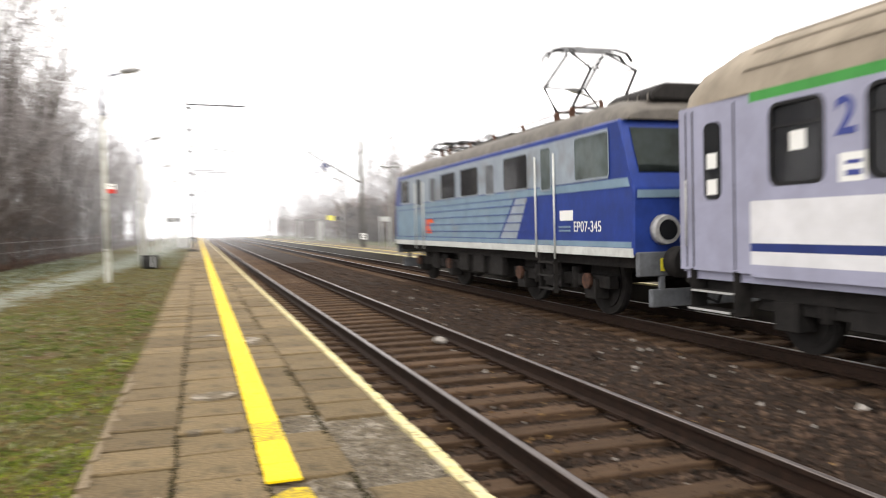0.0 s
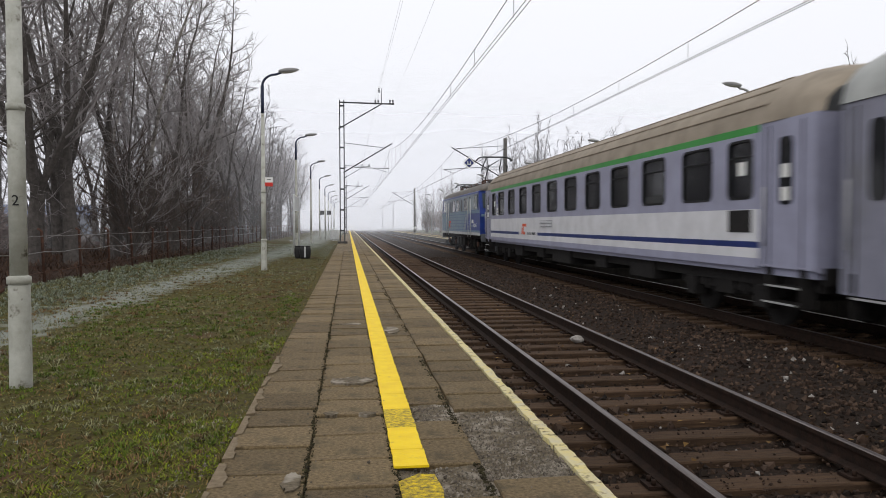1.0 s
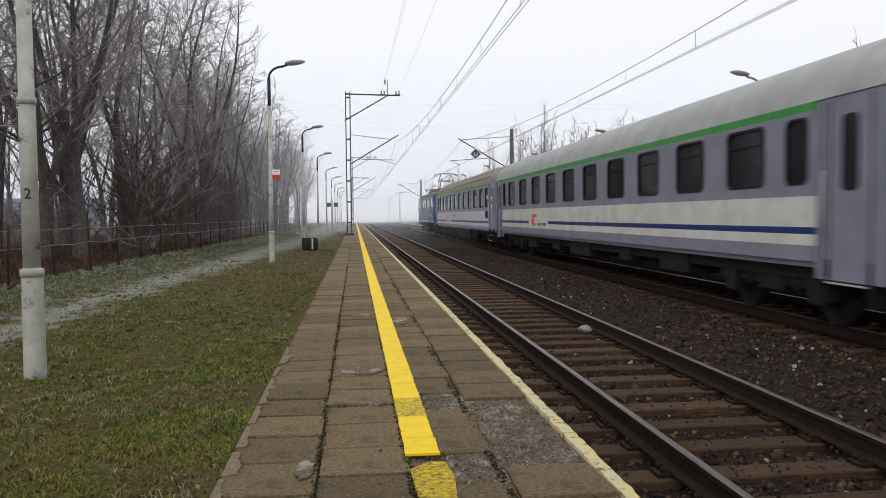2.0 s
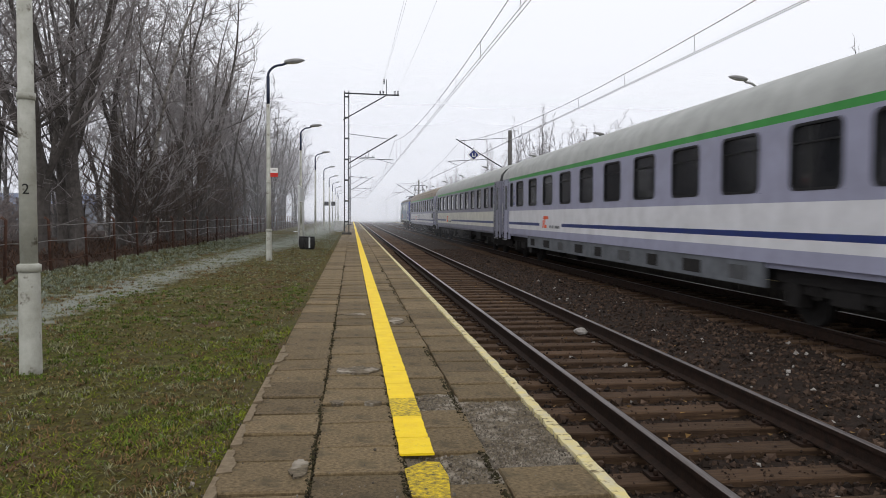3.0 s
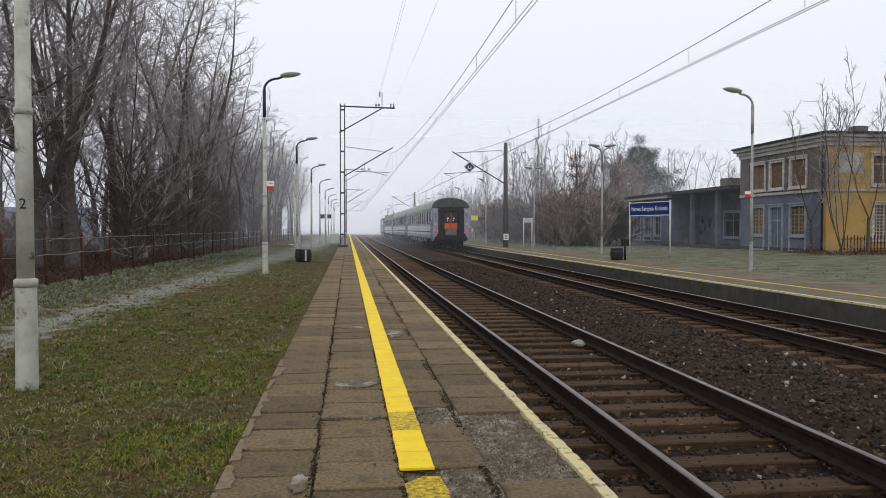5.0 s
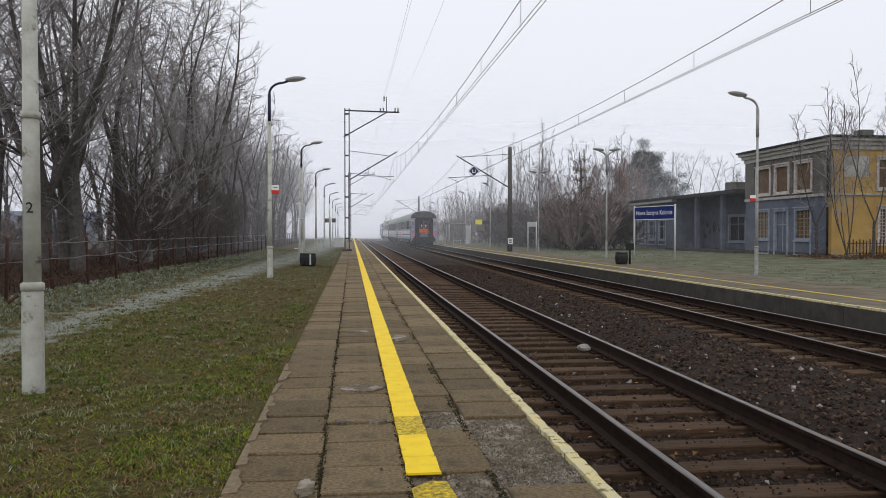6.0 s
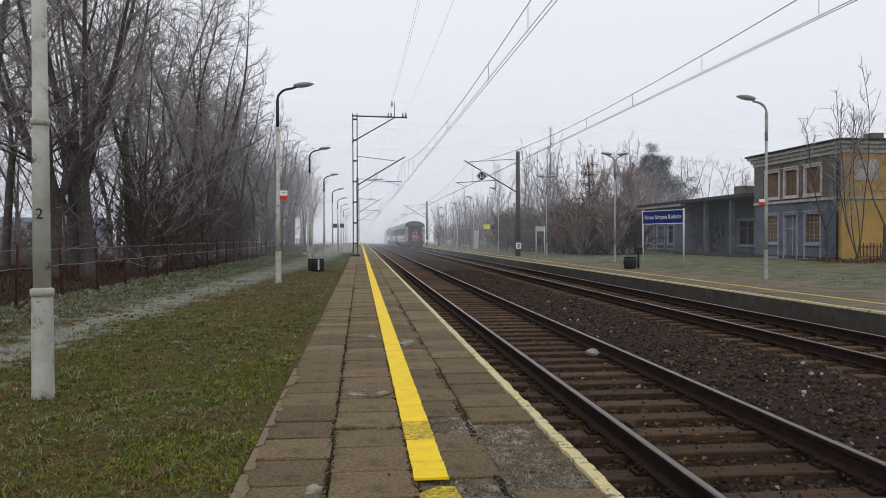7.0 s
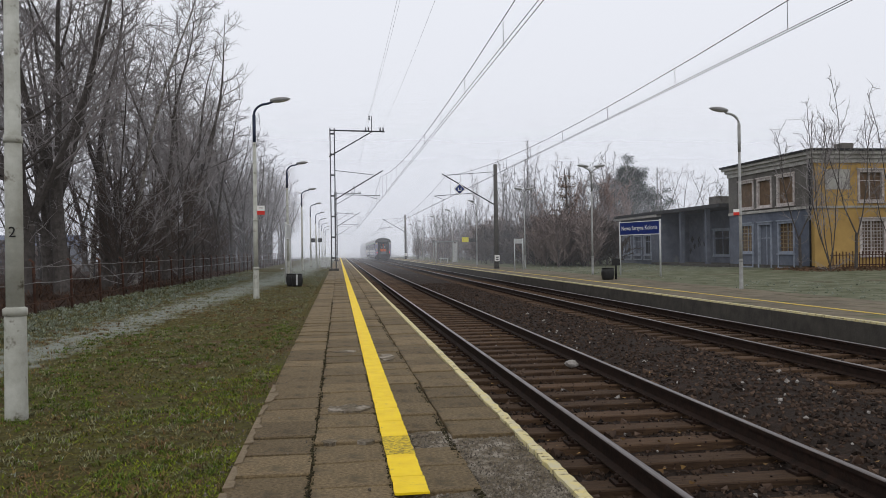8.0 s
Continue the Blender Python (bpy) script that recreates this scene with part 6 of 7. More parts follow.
shrub = tree("shrub", "leafless tangled shrub under the trees", "shrub", 3.6, 9, 0.03, 0.02, 26, 0.60, 0.9, (5, 5), M_BARK, M_TWIG_SHRUB, 0.0, 0.007, "shrubs")
shrub.matrix_basis = scaled(-9.0, 33, 0, 0, 1)
for k in range(60):
    y = 34 + k * 1.45 + rng.uniform(-1, 1)
    copy_thing(shrub, scaled(rng.uniform(-9.0 - 0.12 * y, -8.1), y, 0, rng.uniform(0, 360), rng.uniform(0.7, 1.5)))

# right side: saplings, hedge, thicket, a pine, trees behind the station
sap = spreading("sapling", "leafless many-stemmed young tree by the station wall", 9.6, 12, 0.062, 5, 0.03, 0.30, (12, 4, 4), 0.20, M_BARK, M_TWIG, 0.0, 0.006, 0.18, rise=(1.0, 2.0))
sap.matrix_basis = scaled(25.6, 37.2, 0, 0, 1.0)
stem_tree = spreading("sapling", "leafless young tree with two crooked stems by the station wall", 8.6, 17, 0.085, 2, 0.22, 0.30, (14, 4, 4), 0.24, M_BARK, M_TWIG, 0.0, 0.006, 0.12, rise=(0.7, 1.6))
stem_tree.matrix_basis = scaled(25.7, 40.0, 0, 0, 1.0)
for ob, x, y, a, s in ((stem_tree, 27.9, 38.4, 200, 1.05), (sap, 30.6, 38.4, 300, 1.0)):
    copy_thing(ob, scaled(x, y, 0, a, s))
thick = spreading("thicket_tree", "thin bare tree in the foggy thicket", 11.0, 14, 0.075, 3, 0.10, 0.22, (11, 4, 4), 0.18, M_BARK, M_TWIG, 0.0, 0.012, 0.10, True, "thicket trees", (0.8, 1.8))
thick.matrix_basis = scaled(20, 78, 0, 0, 1)
for k in range(60):
    y = rng.uniform(66, 180) if k < 40 else rng.uniform(66, 100)
    x = rng.uniform(16.5, 19) + rng.uniform(0, 1) ** 1.4 * min(16, 0.36 * y - 17)
    copy_thing(thick, scaled(x, y, 0, rng.uniform(0, 360), rng.uniform(0.55, 1.1) * (1.0 if y < 120 else 0.85)))
for k in range(40):
    y = rng.uniform(100, 138) if k < 32 else rng.uniform(145, 180)
    copy_thing(thick, scaled(rng.uniform(13.6, 19.5), y, 0, rng.uniform(0, 360), rng.uniform(0.5, 0.8)))
for k in range(10):
    y = rng.uniform(72, 98)
    copy_thing(thick, scaled(rng.uniform(0.215, 0.37) * y, y, 0, rng.uniform(0, 360), rng.uniform(0.75, 1.15)))
bush = tree("brown_shrub", "dense dark brown leafless hedge shrub behind the far platform", "shrub", 4.2, 15, 0.05, 0.02, 26, 0.5, 1.1, (5, 5), M_BARK, M_TWIG_BROWN, 0, 0.034, "hedge shrubs")
bush.matrix_basis = scaled(17.5, 60, 0, 0, 1)
for k in range(14):
    y = rng.uniform(44, 62)
    copy_thing(bush, scaled(rng.uniform(-0.50, -0.34) * y, y, -0.3, rng.uniform(0, 360), rng.uniform(0.5, 0.75)))
for k in range(46):
    y = 57 + 1.3 * k + rng.uniform(-0.8, 0.8)
    copy_thing(bush, scaled(16.4 + rng.random() * 5.0, y, -0.1, rng.uniform(0, 360), rng.uniform(0.8, 1.25)))
for k in range(26):
    y = rng.uniform(60, 92) if k < 16 else rng.uniform(74, 90)
    copy_thing(bush, scaled((rng.uniform(17, min(0.35 * y - 1.2, 27)) if k < 16 else rng.uniform(0.33, 0.40) * y), y, -0.1, rng.uniform(0, 360), rng.uniform(0.9, 1.35)))
for k in range(20):
    copy_thing(bush, scaled(rng.uniform(13.8, 18), 96 + 2.8 * k, -0.1, rng.uniform(0, 360), rng.uniform(0.5, 0.95)))
for x, y, kind, s in ((38.5, 92, 2, 0.95), (36.3, 95, 1, 0.80), (47, 108, 0, 0.92), (52, 112, 2, 1.1), (57, 110, 0, 0.9), (24, 96, 1, 0.85), (64, 90, 0, 0.7), (43, 120, 0, 0.8)):
    copy_thing(far_trees[kind], scaled(x, y, 0, rng.uniform(0, 360), s))


def leafy(name, label, x, y, H, seed, low, reach, boughs, per, spread, blade, material):
    """A tree whose crown is many loose clumps of needles or leaves on limbs."""
    rng = np.random.default_rng(seed)
    ob = thing(name, label, "tree", pose(x, y, 0))
    limbs = Limbs()
    rr = random.Random(seed)
    stem = limbs.path(Vector((0, 0, -0.2)), Vector((0.02, 0, 1)), H * 0.93, 10, rr, 0.05, 0.05)
    limbs.add(stem, H * 0.018, 0.03, 8)
    cents = []
    for k in range(boughs):
        u = low + (0.99 - low) * rr.random()
        i = min(int(u * 10), 10)
        a = rr.uniform(0, 6.28)
        L = H * reach * min((1.03 - u) ** 0.55, (1.03 - u) * 1.5) * rr.uniform(0.5, 1.15)
        pts = limbs.path(stem[i], Vector((math.cos(a), math.sin(a), 0.35)), L, 4, rr, 0.18, 0.05)
        limbs.add(pts, 0.05, 0.012, 4)
        cents += [pts[2], pts[3], pts[4]]
    cents += [stem[10], stem[10] + Vector((0.2, 0, 0.5)), stem[10] + Vector((-0.2, 0.1, 0.9))]
    c = np.repeat(np.array([tuple(q) for q in cents]), per, 0) + rng.normal(0, spread, (len(cents) * per, 3)) * (1, 1, 0.55)
    d = rng.normal(size=c.shape)
    d /= np.linalg.norm(d, axis=1, keepdims=True)
    s = np.cross(d, rng.normal(size=c.shape))
    s /= np.linalg.norm(s, axis=1, keepdims=True)
    v = np.stack([c - s * blade[0], c + s * blade[0], c + d * blade[1]], 1).reshape(-1, 3)
    t = new("trunk", limbs.mesh("trunk", M_BARK))
    g = new("crown", raw("crown", v, np.arange(len(v)).reshape(-1, 3), material))
    t.parent = g.parent = ob
    return ob


M_TWIG_RED = mat("russet_twigs", (0.275, 0.185, 0.155), (0.18, 0.125, 0.108), 1.0, 3, rough=0.95)
russet = tree("russet_shrub", "tall dense russet-twigged shrub behind the far platform", "shrub", 8.2, 25, 0.06, 0.05, 34, 0.30, 1.5, (6, 6), M_BARK, M_TWIG_RED, 0, 0.016, "russet shrubs")
russet.matrix_basis = scaled(25.2, 72, 0, 0, 1)
for x, y, a, s in ((23.6, 74, 60, 1.0), (27.0, 75, 120, 1.05), (26.4, 71, 210, 0.9), (28.8, 77, 300, 1.0), (22.2, 72, 20, 0.85), (30.5, 80, 80, 1.0), (21.0, 78, 150, 0.9), (29.0, 73.5, 250, 0.75)):
    copy_thing(russet, scaled(x, y, 0, a, s))
for k in range(20):
    y = rng.uniform(59, 67)
    copy_thing(bush, scaled(rng.uniform(0.265, 0.345) * y, y, -0.1, rng.uniform(0, 360), rng.uniform(0.7, 1.0)))
hedge = tree("hedge_shrub", "dense dark leafless hedge shrub behind the far platform", "shrub", 3.0, 41, 0.04, 0.02, 34, 0.62, 1.0, (6, 6), M_BARK, M_TWIG_SHRUB, 0, 0.030, "hedge shrubs")
hedge.matrix_basis = scaled(14.6, 78, -0.1, 0, 1.0)
for k in range(24):
    u = k / 23
    copy_thing(hedge, scaled(15.0 + 7.6 * u + rng.uniform(-0.4, 0.4), 76 - 14 * u + rng.uniform(-0.6, 0.6), -0.1, rng.uniform(0, 360), rng.uniform(0.85, 1.2)))
poplar = spreading("poplar", "slim upright leafless poplar in the fog", 15.0, 33, 0.11, 1, 0.12, 0.02, (44, 3, 4), 0.12, M_BARK, M_TWIG, 0.0, 0.012, 0.05, True, "poplars", (2.0, 3.6))
poplar.matrix_basis = scaled(23.2, 94, 0, 0, 1)
copy_thing(shrub, scaled(26.75, 50.75, 4.36, 40, 0.36))
leafy("pine", "dark broad-crowned pine in the fog", 40.6, 104, 14.6, 5, 0.28, 0.60, 90, 240, 0.46, (0.030, 0.24), M_NEEDLE)
leafy("leafy_tree", "small tree keeping some withered brown leaves", 20.6, 68, 9.6, 8, 0.30, 0.24, 44, 9, 0.35, (0.05, 0.12), M_LEAF)

# fallen leaves and low scrub at the foot of the station wall
lr = np.random.default_rng(4)
n = 5200
c = np.stack([lr.uniform(23.8, 37, n), 40.0 - 4.2 * lr.uniform(0, 1, n) ** 1.6, lr.uniform(0.0, 0.14, n)], -1)
a, b = lr.normal(size=(n, 3)), lr.normal(size=(n, 3))
a /= np.linalg.norm(a, axis=1, keepdims=True)
b /= np.linalg.norm(b, axis=1, keepdims=True)
v = np.stack([c, c + a * 0.13, c + a * 0.06 + b * 0.1], 1).reshape(-1, 3)
tagged(new("fallen_leaves", raw("fallen_leaves", v, np.arange(3 * n).reshape(-1, 3), M_LEAF)), "brown fallen leaves heaped by the station wall", "leaves", kind="stuff")


# a low shed in the field beyond the trees
shed = thing("field_shed", "long low blue-grey shed in the field beyond the trees", "shed", pose(-52, 118, 0, 0, 0, 12))
bm = bmesh.new()
box(bm, -22, 14, 0, 8, -0.3, 2.9)
part("wall", bm, M_BLUEWALL, shed)
bm = bmesh.new()
prism(bm, [(-0.6, 2.9), (8.6, 2.9), (4, 4.6)], "x", -22.5, 14.5)
part("roof", bm, M_SHEDROOF, shed)


# ---- fog haze: leaning half-clear white sheets across the line pale the distance ----
def veil(y, density):
    m = bpy.data.materials.new("fog_haze_sheet")
    m.use_nodes = True
    n, l = m.node_tree.nodes, m.node_tree.links
    n.remove(n["Principled BSDF"])
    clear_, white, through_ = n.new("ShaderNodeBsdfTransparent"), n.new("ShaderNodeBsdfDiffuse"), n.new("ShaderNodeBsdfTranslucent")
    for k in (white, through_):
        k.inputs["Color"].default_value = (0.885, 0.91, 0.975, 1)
    both, mix = n.new("ShaderNodeMixShader"), n.new("ShaderNodeMixShader")
    both.inputs[0].default_value = 0.1
    l.new(white.outputs[0], both.inputs[1])
    l.new(through_.outputs[0], both.inputs[2])
    tex, mp, rg = n.new("ShaderNodeTexNoise"), n.new("ShaderNodeTexCoord"), n.new("ShaderNodeMapRange")
    tex.inputs["Scale"].default_value, tex.inputs["Detail"].default_value = 0.05, 2
    l.new(mp.outputs["Object"], tex.inputs["Vector"])
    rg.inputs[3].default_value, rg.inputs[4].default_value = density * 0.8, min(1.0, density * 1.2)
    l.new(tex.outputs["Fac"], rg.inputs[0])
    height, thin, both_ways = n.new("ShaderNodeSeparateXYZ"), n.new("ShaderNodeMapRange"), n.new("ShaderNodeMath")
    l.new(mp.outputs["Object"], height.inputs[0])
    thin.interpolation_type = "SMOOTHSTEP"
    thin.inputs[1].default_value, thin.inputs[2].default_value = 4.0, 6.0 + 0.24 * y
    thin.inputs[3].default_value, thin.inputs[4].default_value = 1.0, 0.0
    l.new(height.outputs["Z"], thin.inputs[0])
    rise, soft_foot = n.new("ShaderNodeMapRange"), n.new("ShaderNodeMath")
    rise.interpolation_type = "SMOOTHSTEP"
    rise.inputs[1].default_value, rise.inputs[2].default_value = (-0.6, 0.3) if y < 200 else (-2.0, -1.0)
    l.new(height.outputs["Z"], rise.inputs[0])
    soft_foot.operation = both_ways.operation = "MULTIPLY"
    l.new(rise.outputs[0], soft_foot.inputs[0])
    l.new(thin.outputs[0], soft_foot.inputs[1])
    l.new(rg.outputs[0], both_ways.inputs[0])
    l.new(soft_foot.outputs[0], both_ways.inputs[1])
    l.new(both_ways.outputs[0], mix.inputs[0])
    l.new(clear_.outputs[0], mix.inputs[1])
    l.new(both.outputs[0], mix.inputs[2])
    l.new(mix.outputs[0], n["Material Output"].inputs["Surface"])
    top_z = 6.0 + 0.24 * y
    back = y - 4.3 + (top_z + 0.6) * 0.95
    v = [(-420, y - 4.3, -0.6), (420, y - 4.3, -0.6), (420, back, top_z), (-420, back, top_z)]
    ob = new("fog_haze_sheet", raw("fog_haze_sheet", v, [(0, 1, 2, 3)], m))
    return tagged(ob, "pale see-through sheet standing in for fog haze across the railway", "fog", kind="stuff")


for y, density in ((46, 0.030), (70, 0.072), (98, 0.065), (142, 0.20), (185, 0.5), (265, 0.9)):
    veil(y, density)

# ---- sleepers, paving slabs, painted lines and grass: the many small pieces ----
bm = bmesh.new()
box(bm, -1.28, 1.28, -0.125, 0.125, -0.15, 0.0)
sleeper_mesh = finish(bm, "sleeper", M_SLEEPER, 0.012)
bm = bmesh.new()
box(bm, -0.17, 0.17, -0.08, 0.08, 0.0, 0.022)
for dx in (-0.12, 0.12):
    for dy in (-0.045, 0.045):
        tube(bm, [(dx, dy, 0.02), (dx, dy, 0.06)], 0.018, 6)
plate_mesh = finish(bm, "rail_plate", M_RAIL)
SLEEPER_TOP = RAIL - 0.172 - 0.024
PITCH, PHASE = 0.62, 0.20
for c, first, count, name in ((TRACK_A, 2, 150, "near_track"), (TRACK_B, 2, 150, "far_track")):
    bedding = thing(name, "line of tarred wooden sleepers with iron rail plates", "railway track", group="tracks")
    for k in range(count):
        y = PHASE + (k + first) * PITCH
        s = new("sleeper", sleeper_mesh)
        s.parent = bedding
        s.matrix_basis = pose(c + random.uniform(-0.03, 0.03), y, SLEEPER_TOP - random.uniform(0, 0.012), 0, 0, random.uniform(-0.8, 0.8))
        if k < 60:
            for side in (-0.7535, 0.7535):
                q = new("rail_plate", plate_mesh)
                q.parent = bedding
                q.matrix_basis = pose(c + side, y, SLEEPER_TOP)
    v, f = [], []
    for k in list(range(-18, 0)) + list(range(count, count + 700)):
        y = PHASE + (k + first) * PITCH
        b0 = len(v)
        v += [(c - 1.28, y - 0.125, SLEEPER_TOP), (c + 1.28, y - 0.125, SLEEPER_TOP), (c + 1.28, y + 0.125, SLEEPER_TOP), (c - 1.28, y + 0.125, SLEEPER_TOP),
              (c - 1.28, y - 0.125, SLEEPER_TOP - 0.1), (c + 1.28, y - 0.125, SLEEPER_TOP - 0.1)]
        f += [(b0, b0 + 1, b0 + 2, b0 + 3), (b0 + 4, b0 + 5, b0 + 1, b0)]
    far = new("distant_sleepers", raw("distant_sleepers", v, f, M_SLEEPER))
    far.parent = bedding
    tagged(far, "line of sleepers running into the fog", kind="stuff")

# paving: four columns of half-metre slabs; the rubble patch has lost some
COLS = ((-0.715, -0.215, 4.43), (-0.205, 0.300, 4.15), (0.310, 0.812, 4.47), (0.826, 1.310, 4.20))
paving = thing("platform_paving", "worn brown concrete slabs with mossy joints", "paving", kind="structure")


def slab_mesh(w, seed):
    r = random.Random(seed)
    bm = bmesh.new()
    box(bm, -w / 2, w / 2, -0.250, 0.250, -0.065, 0.0)
    bmesh.ops.bevel(bm, geom=[e for e in bm.edges if all(v_.co.z > -0.01 for v_ in e.verts)], offset=0.008, segments=1, affect="EDGES")
    for v_ in bm.verts:
        if v_.co.z > -0.02:
            v_.co.x += r.uniform(-0.005, 0.005)
            v_.co.y += r.uniform(-0.005, 0.005)
    return finish(bm, "slab", M_SLAB)


for ci, (x0, x1, phase) in enumerate(COLS):
    w = x1 - x0
    meshes = [slab_mesh(w, 10 * ci + k) for k in range(4)]
    v, f = [], []
    for k in range(-160, 420):
        y = phase + k * 0.525
        mid = y + 0.2625
        lost = (ci == 2 and (5.45 < mid < 6.0 or 3.9 < mid < 4.45)) or (ci == 3 and 4.2 < mid < 5.7)
        if lost:
            continue
        z = random.uniform(-0.012, 0.004)
        if -8 < k < 65:
            s = new("slab", meshes[k % 4])
            s.parent = paving
            s.matrix_basis = pose((x0 + x1) / 2 + random.uniform(-0.005, 0.005), mid, z, random.uniform(-1.3, 1.3), random.uniform(-0.7, 0.7), random.uniform(-0.7, 0.7))
        else:
            b0 = len(v)
            for zz in (z - 0.06, z):
                v += [(x0 + 0.003, y + 0.008, zz), (x1 - 0.003, y + 0.008, zz), (x1 - 0.003, y + 0.517, zz), (x0 + 0.003, y + 0.517, zz)]
            f += [tuple(b0 + i for i in q) for q in ((4, 5, 6, 7), (0, 1, 5, 4), (1, 2, 6, 5), (3, 0, 4, 7))]
    rest = new("distant_slabs", raw("distant_slabs", v, f, M_SLAB_FAR))
    rest.parent = paving
    tagged(rest, kind="stuff")

# pale broken corners along the grass edge, ragged
rr = random.Random(77)
for k in range(9):
    y = 3.70 + k * 0.525 + rr.uniform(-0.03, 0.03)
    n_ = 14
    long_, deep = rr.uniform(0.42, 0.505), rr.uniform(0.04, 0.10)
    lean_, wave = rr.uniform(0.4, 1.6), rr.uniform(0, 6)
    outline = [(-0.724, y + long_), (-0.724, y)]
    for q in range(n_):
        u = (q + 0.5) / n_
        d_ = deep * (0.62 + 0.30 * math.sin(wave + 3.2 * u * lean_) + 0.10 * math.sin(wave * 2 + 13 * u)) + rr.uniform(0, 0.012)
        outline.append((-0.724 + d_ + 0.004, y + long_ * u))
    bm = bmesh.new()
    prism(bm, outline, "z", -0.03, 0.0065)
    part("broken_edge", bm, M_CHIP, paving)

# rubble where slabs are gone
v, f = [], []
gx, gy = np.linspace(0.30, 1.31, 40), np.linspace(3.6, 6.05, 96)
hv = []
for y in gy:
    for x in gx:
        hv.append((x, y, -0.028 + 0.022 * noise.noise((x * 5, y * 5, 1)) + 0.010 * noise.noise((x * 19, y * 19, 3))))
hf = [(j * 40 + i, j * 40 + i + 1, (j + 1) * 40 + i + 1, (j + 1) * 40 + i) for j in range(95) for i in range(39)]
tagged(new("rubble_patch", raw("rubble_patch", hv, hf, M_MORTAR)), "crumbled pale mortar and gravel where slabs are missing", "rubble", kind="stuff")
for cx, cy, rx, ry, seed in ((0.06, 6.95, 0.19, 0.15, 1), (-0.10, 5.75, 0.05, 0.07, 2), (0.17, 5.72, 0.06, 0.05, 3), (-0.28, 4.25, 0.05, 0.15, 4), (0.60, 10.2, 0.10, 0.30, 5),
                             (0.05, 10.9, 0.16, 0.10, 6)):
    bm = bmesh.new()
    prism(bm, [(cx + rx * math.cos(q) * (1 + 0.5 * noise.noise((math.cos(q) * 2, math.sin(q) * 2, seed * 3))),
                cy + ry * math.sin(q) * (1 + 0.5 * noise.noise((math.cos(q) * 3, math.sin(q) * 3, seed * 5)))) for q in (2 * math.pi * k / 28 for k in range(28))], "z", -0.02, 0.010)
    part("mortar_smear", bm, M_MORTAR, paving, "pale crumbled mortar smeared on a slab")
M_GRIT = mat("platform_grit", (0.21, 0.185, 0.15), (0.12, 0.10, 0.08), 12, 3, island=0.5, rough=0.9)
for seed, n, xr, yr in ((31, 1500, (0.30, 0.82), (3.6, 4.45)), (32, 900, (0.30, 0.82), (5.45, 6.0)), (33, 2600, (0.80, 1.31), (4.2, 5.75)), (34, 260, (-0.72, 1.3), (3.4, 12)),
                        (35, 900, (-0.95, -0.68), (3.2, 14))):
    v, f = pebbles(n, xr, yr, lambda x, y: 0.0 if xr[1] > 1.29 and xr[0] < -0.5 else -0.018, 0.006, seed)
    tagged(new("grit", raw("grit", v, f, M_GRIT)), "fine grey grit on the worn paving", "gravel", kind="stuff")


def ragged(x0, x1, y0, y1, loose, n=9):
    """The outline of a painted strip whose long edges have crumbled a little."""
    ys = [y0 + (y1 - y0) * k / n for k in range(n + 1)]
    return ([(x1 + random.uniform(-loose, loose), y) for y in ys] + [(x0 + random.uniform(-loose, loose), y) for y in ys[::-1]])


M_YELLOW_MID = mat("scuffed_yellow_paint", (0.86, 0.61, 0.015), (0.20, 0.15, 0.03), 36, 8, bump=0.6, bump_scale=60, rough=0.65)
# the yellow safety line, laid slab by slab, and the worn edge line
for k in range(-1, 420):
    y0 = COLS[1][2] + 0.10 + (k + 0.0) * 0.525
    if y0 < 4.2 or y0 > 160:
        continue
    if k < 100:
        bm = bmesh.new()
        prism(bm, ragged(0.292, 0.492, max(y0, 4.44), y0 + 0.519, 0.004), "z", -0.005, 0.009)
        part("yellow_line", bm, M_YELLOW_MID if k == 2 else M_YELLOW, paving, "bright yellow painted safety line")
bm = bmesh.new()
box(bm, 0.292, 0.492, 4.22 + 0.525 * 99, 260, -0.02, 0.0095)
part("yellow_line", bm, M_YELLOW, paving, "bright yellow painted safety line")
bm = bmesh.new()
prism(bm, [(0.31, 3.78), (0.50, 3.72), (0.53, 4.05), (0.51, 4.30), (0.42, 4.32), (0.30, 4.20)], "z", -0.02, 0.0)
part("worn_yellow_line", bm, M_YELLOW_WORN, paving, "half-worn yellow paint on gravel")
for k in range(-38, 120):
    bm = bmesh.new()
    y = k * 1.05
    prism(bm, ragged(1.318, 1.394, y, y + 1.045, 0.009, 14), "z", -0.045, 0.006)
    part("edge_stone", bm, M_EDGE, paving, "edge stone with faded pale yellow paint")
bm = bmesh.new()
box(bm, 1.318, 1.398, 126, 260, -0.045, 0.006)
part("edge_stone", bm, M_EDGE, paving)


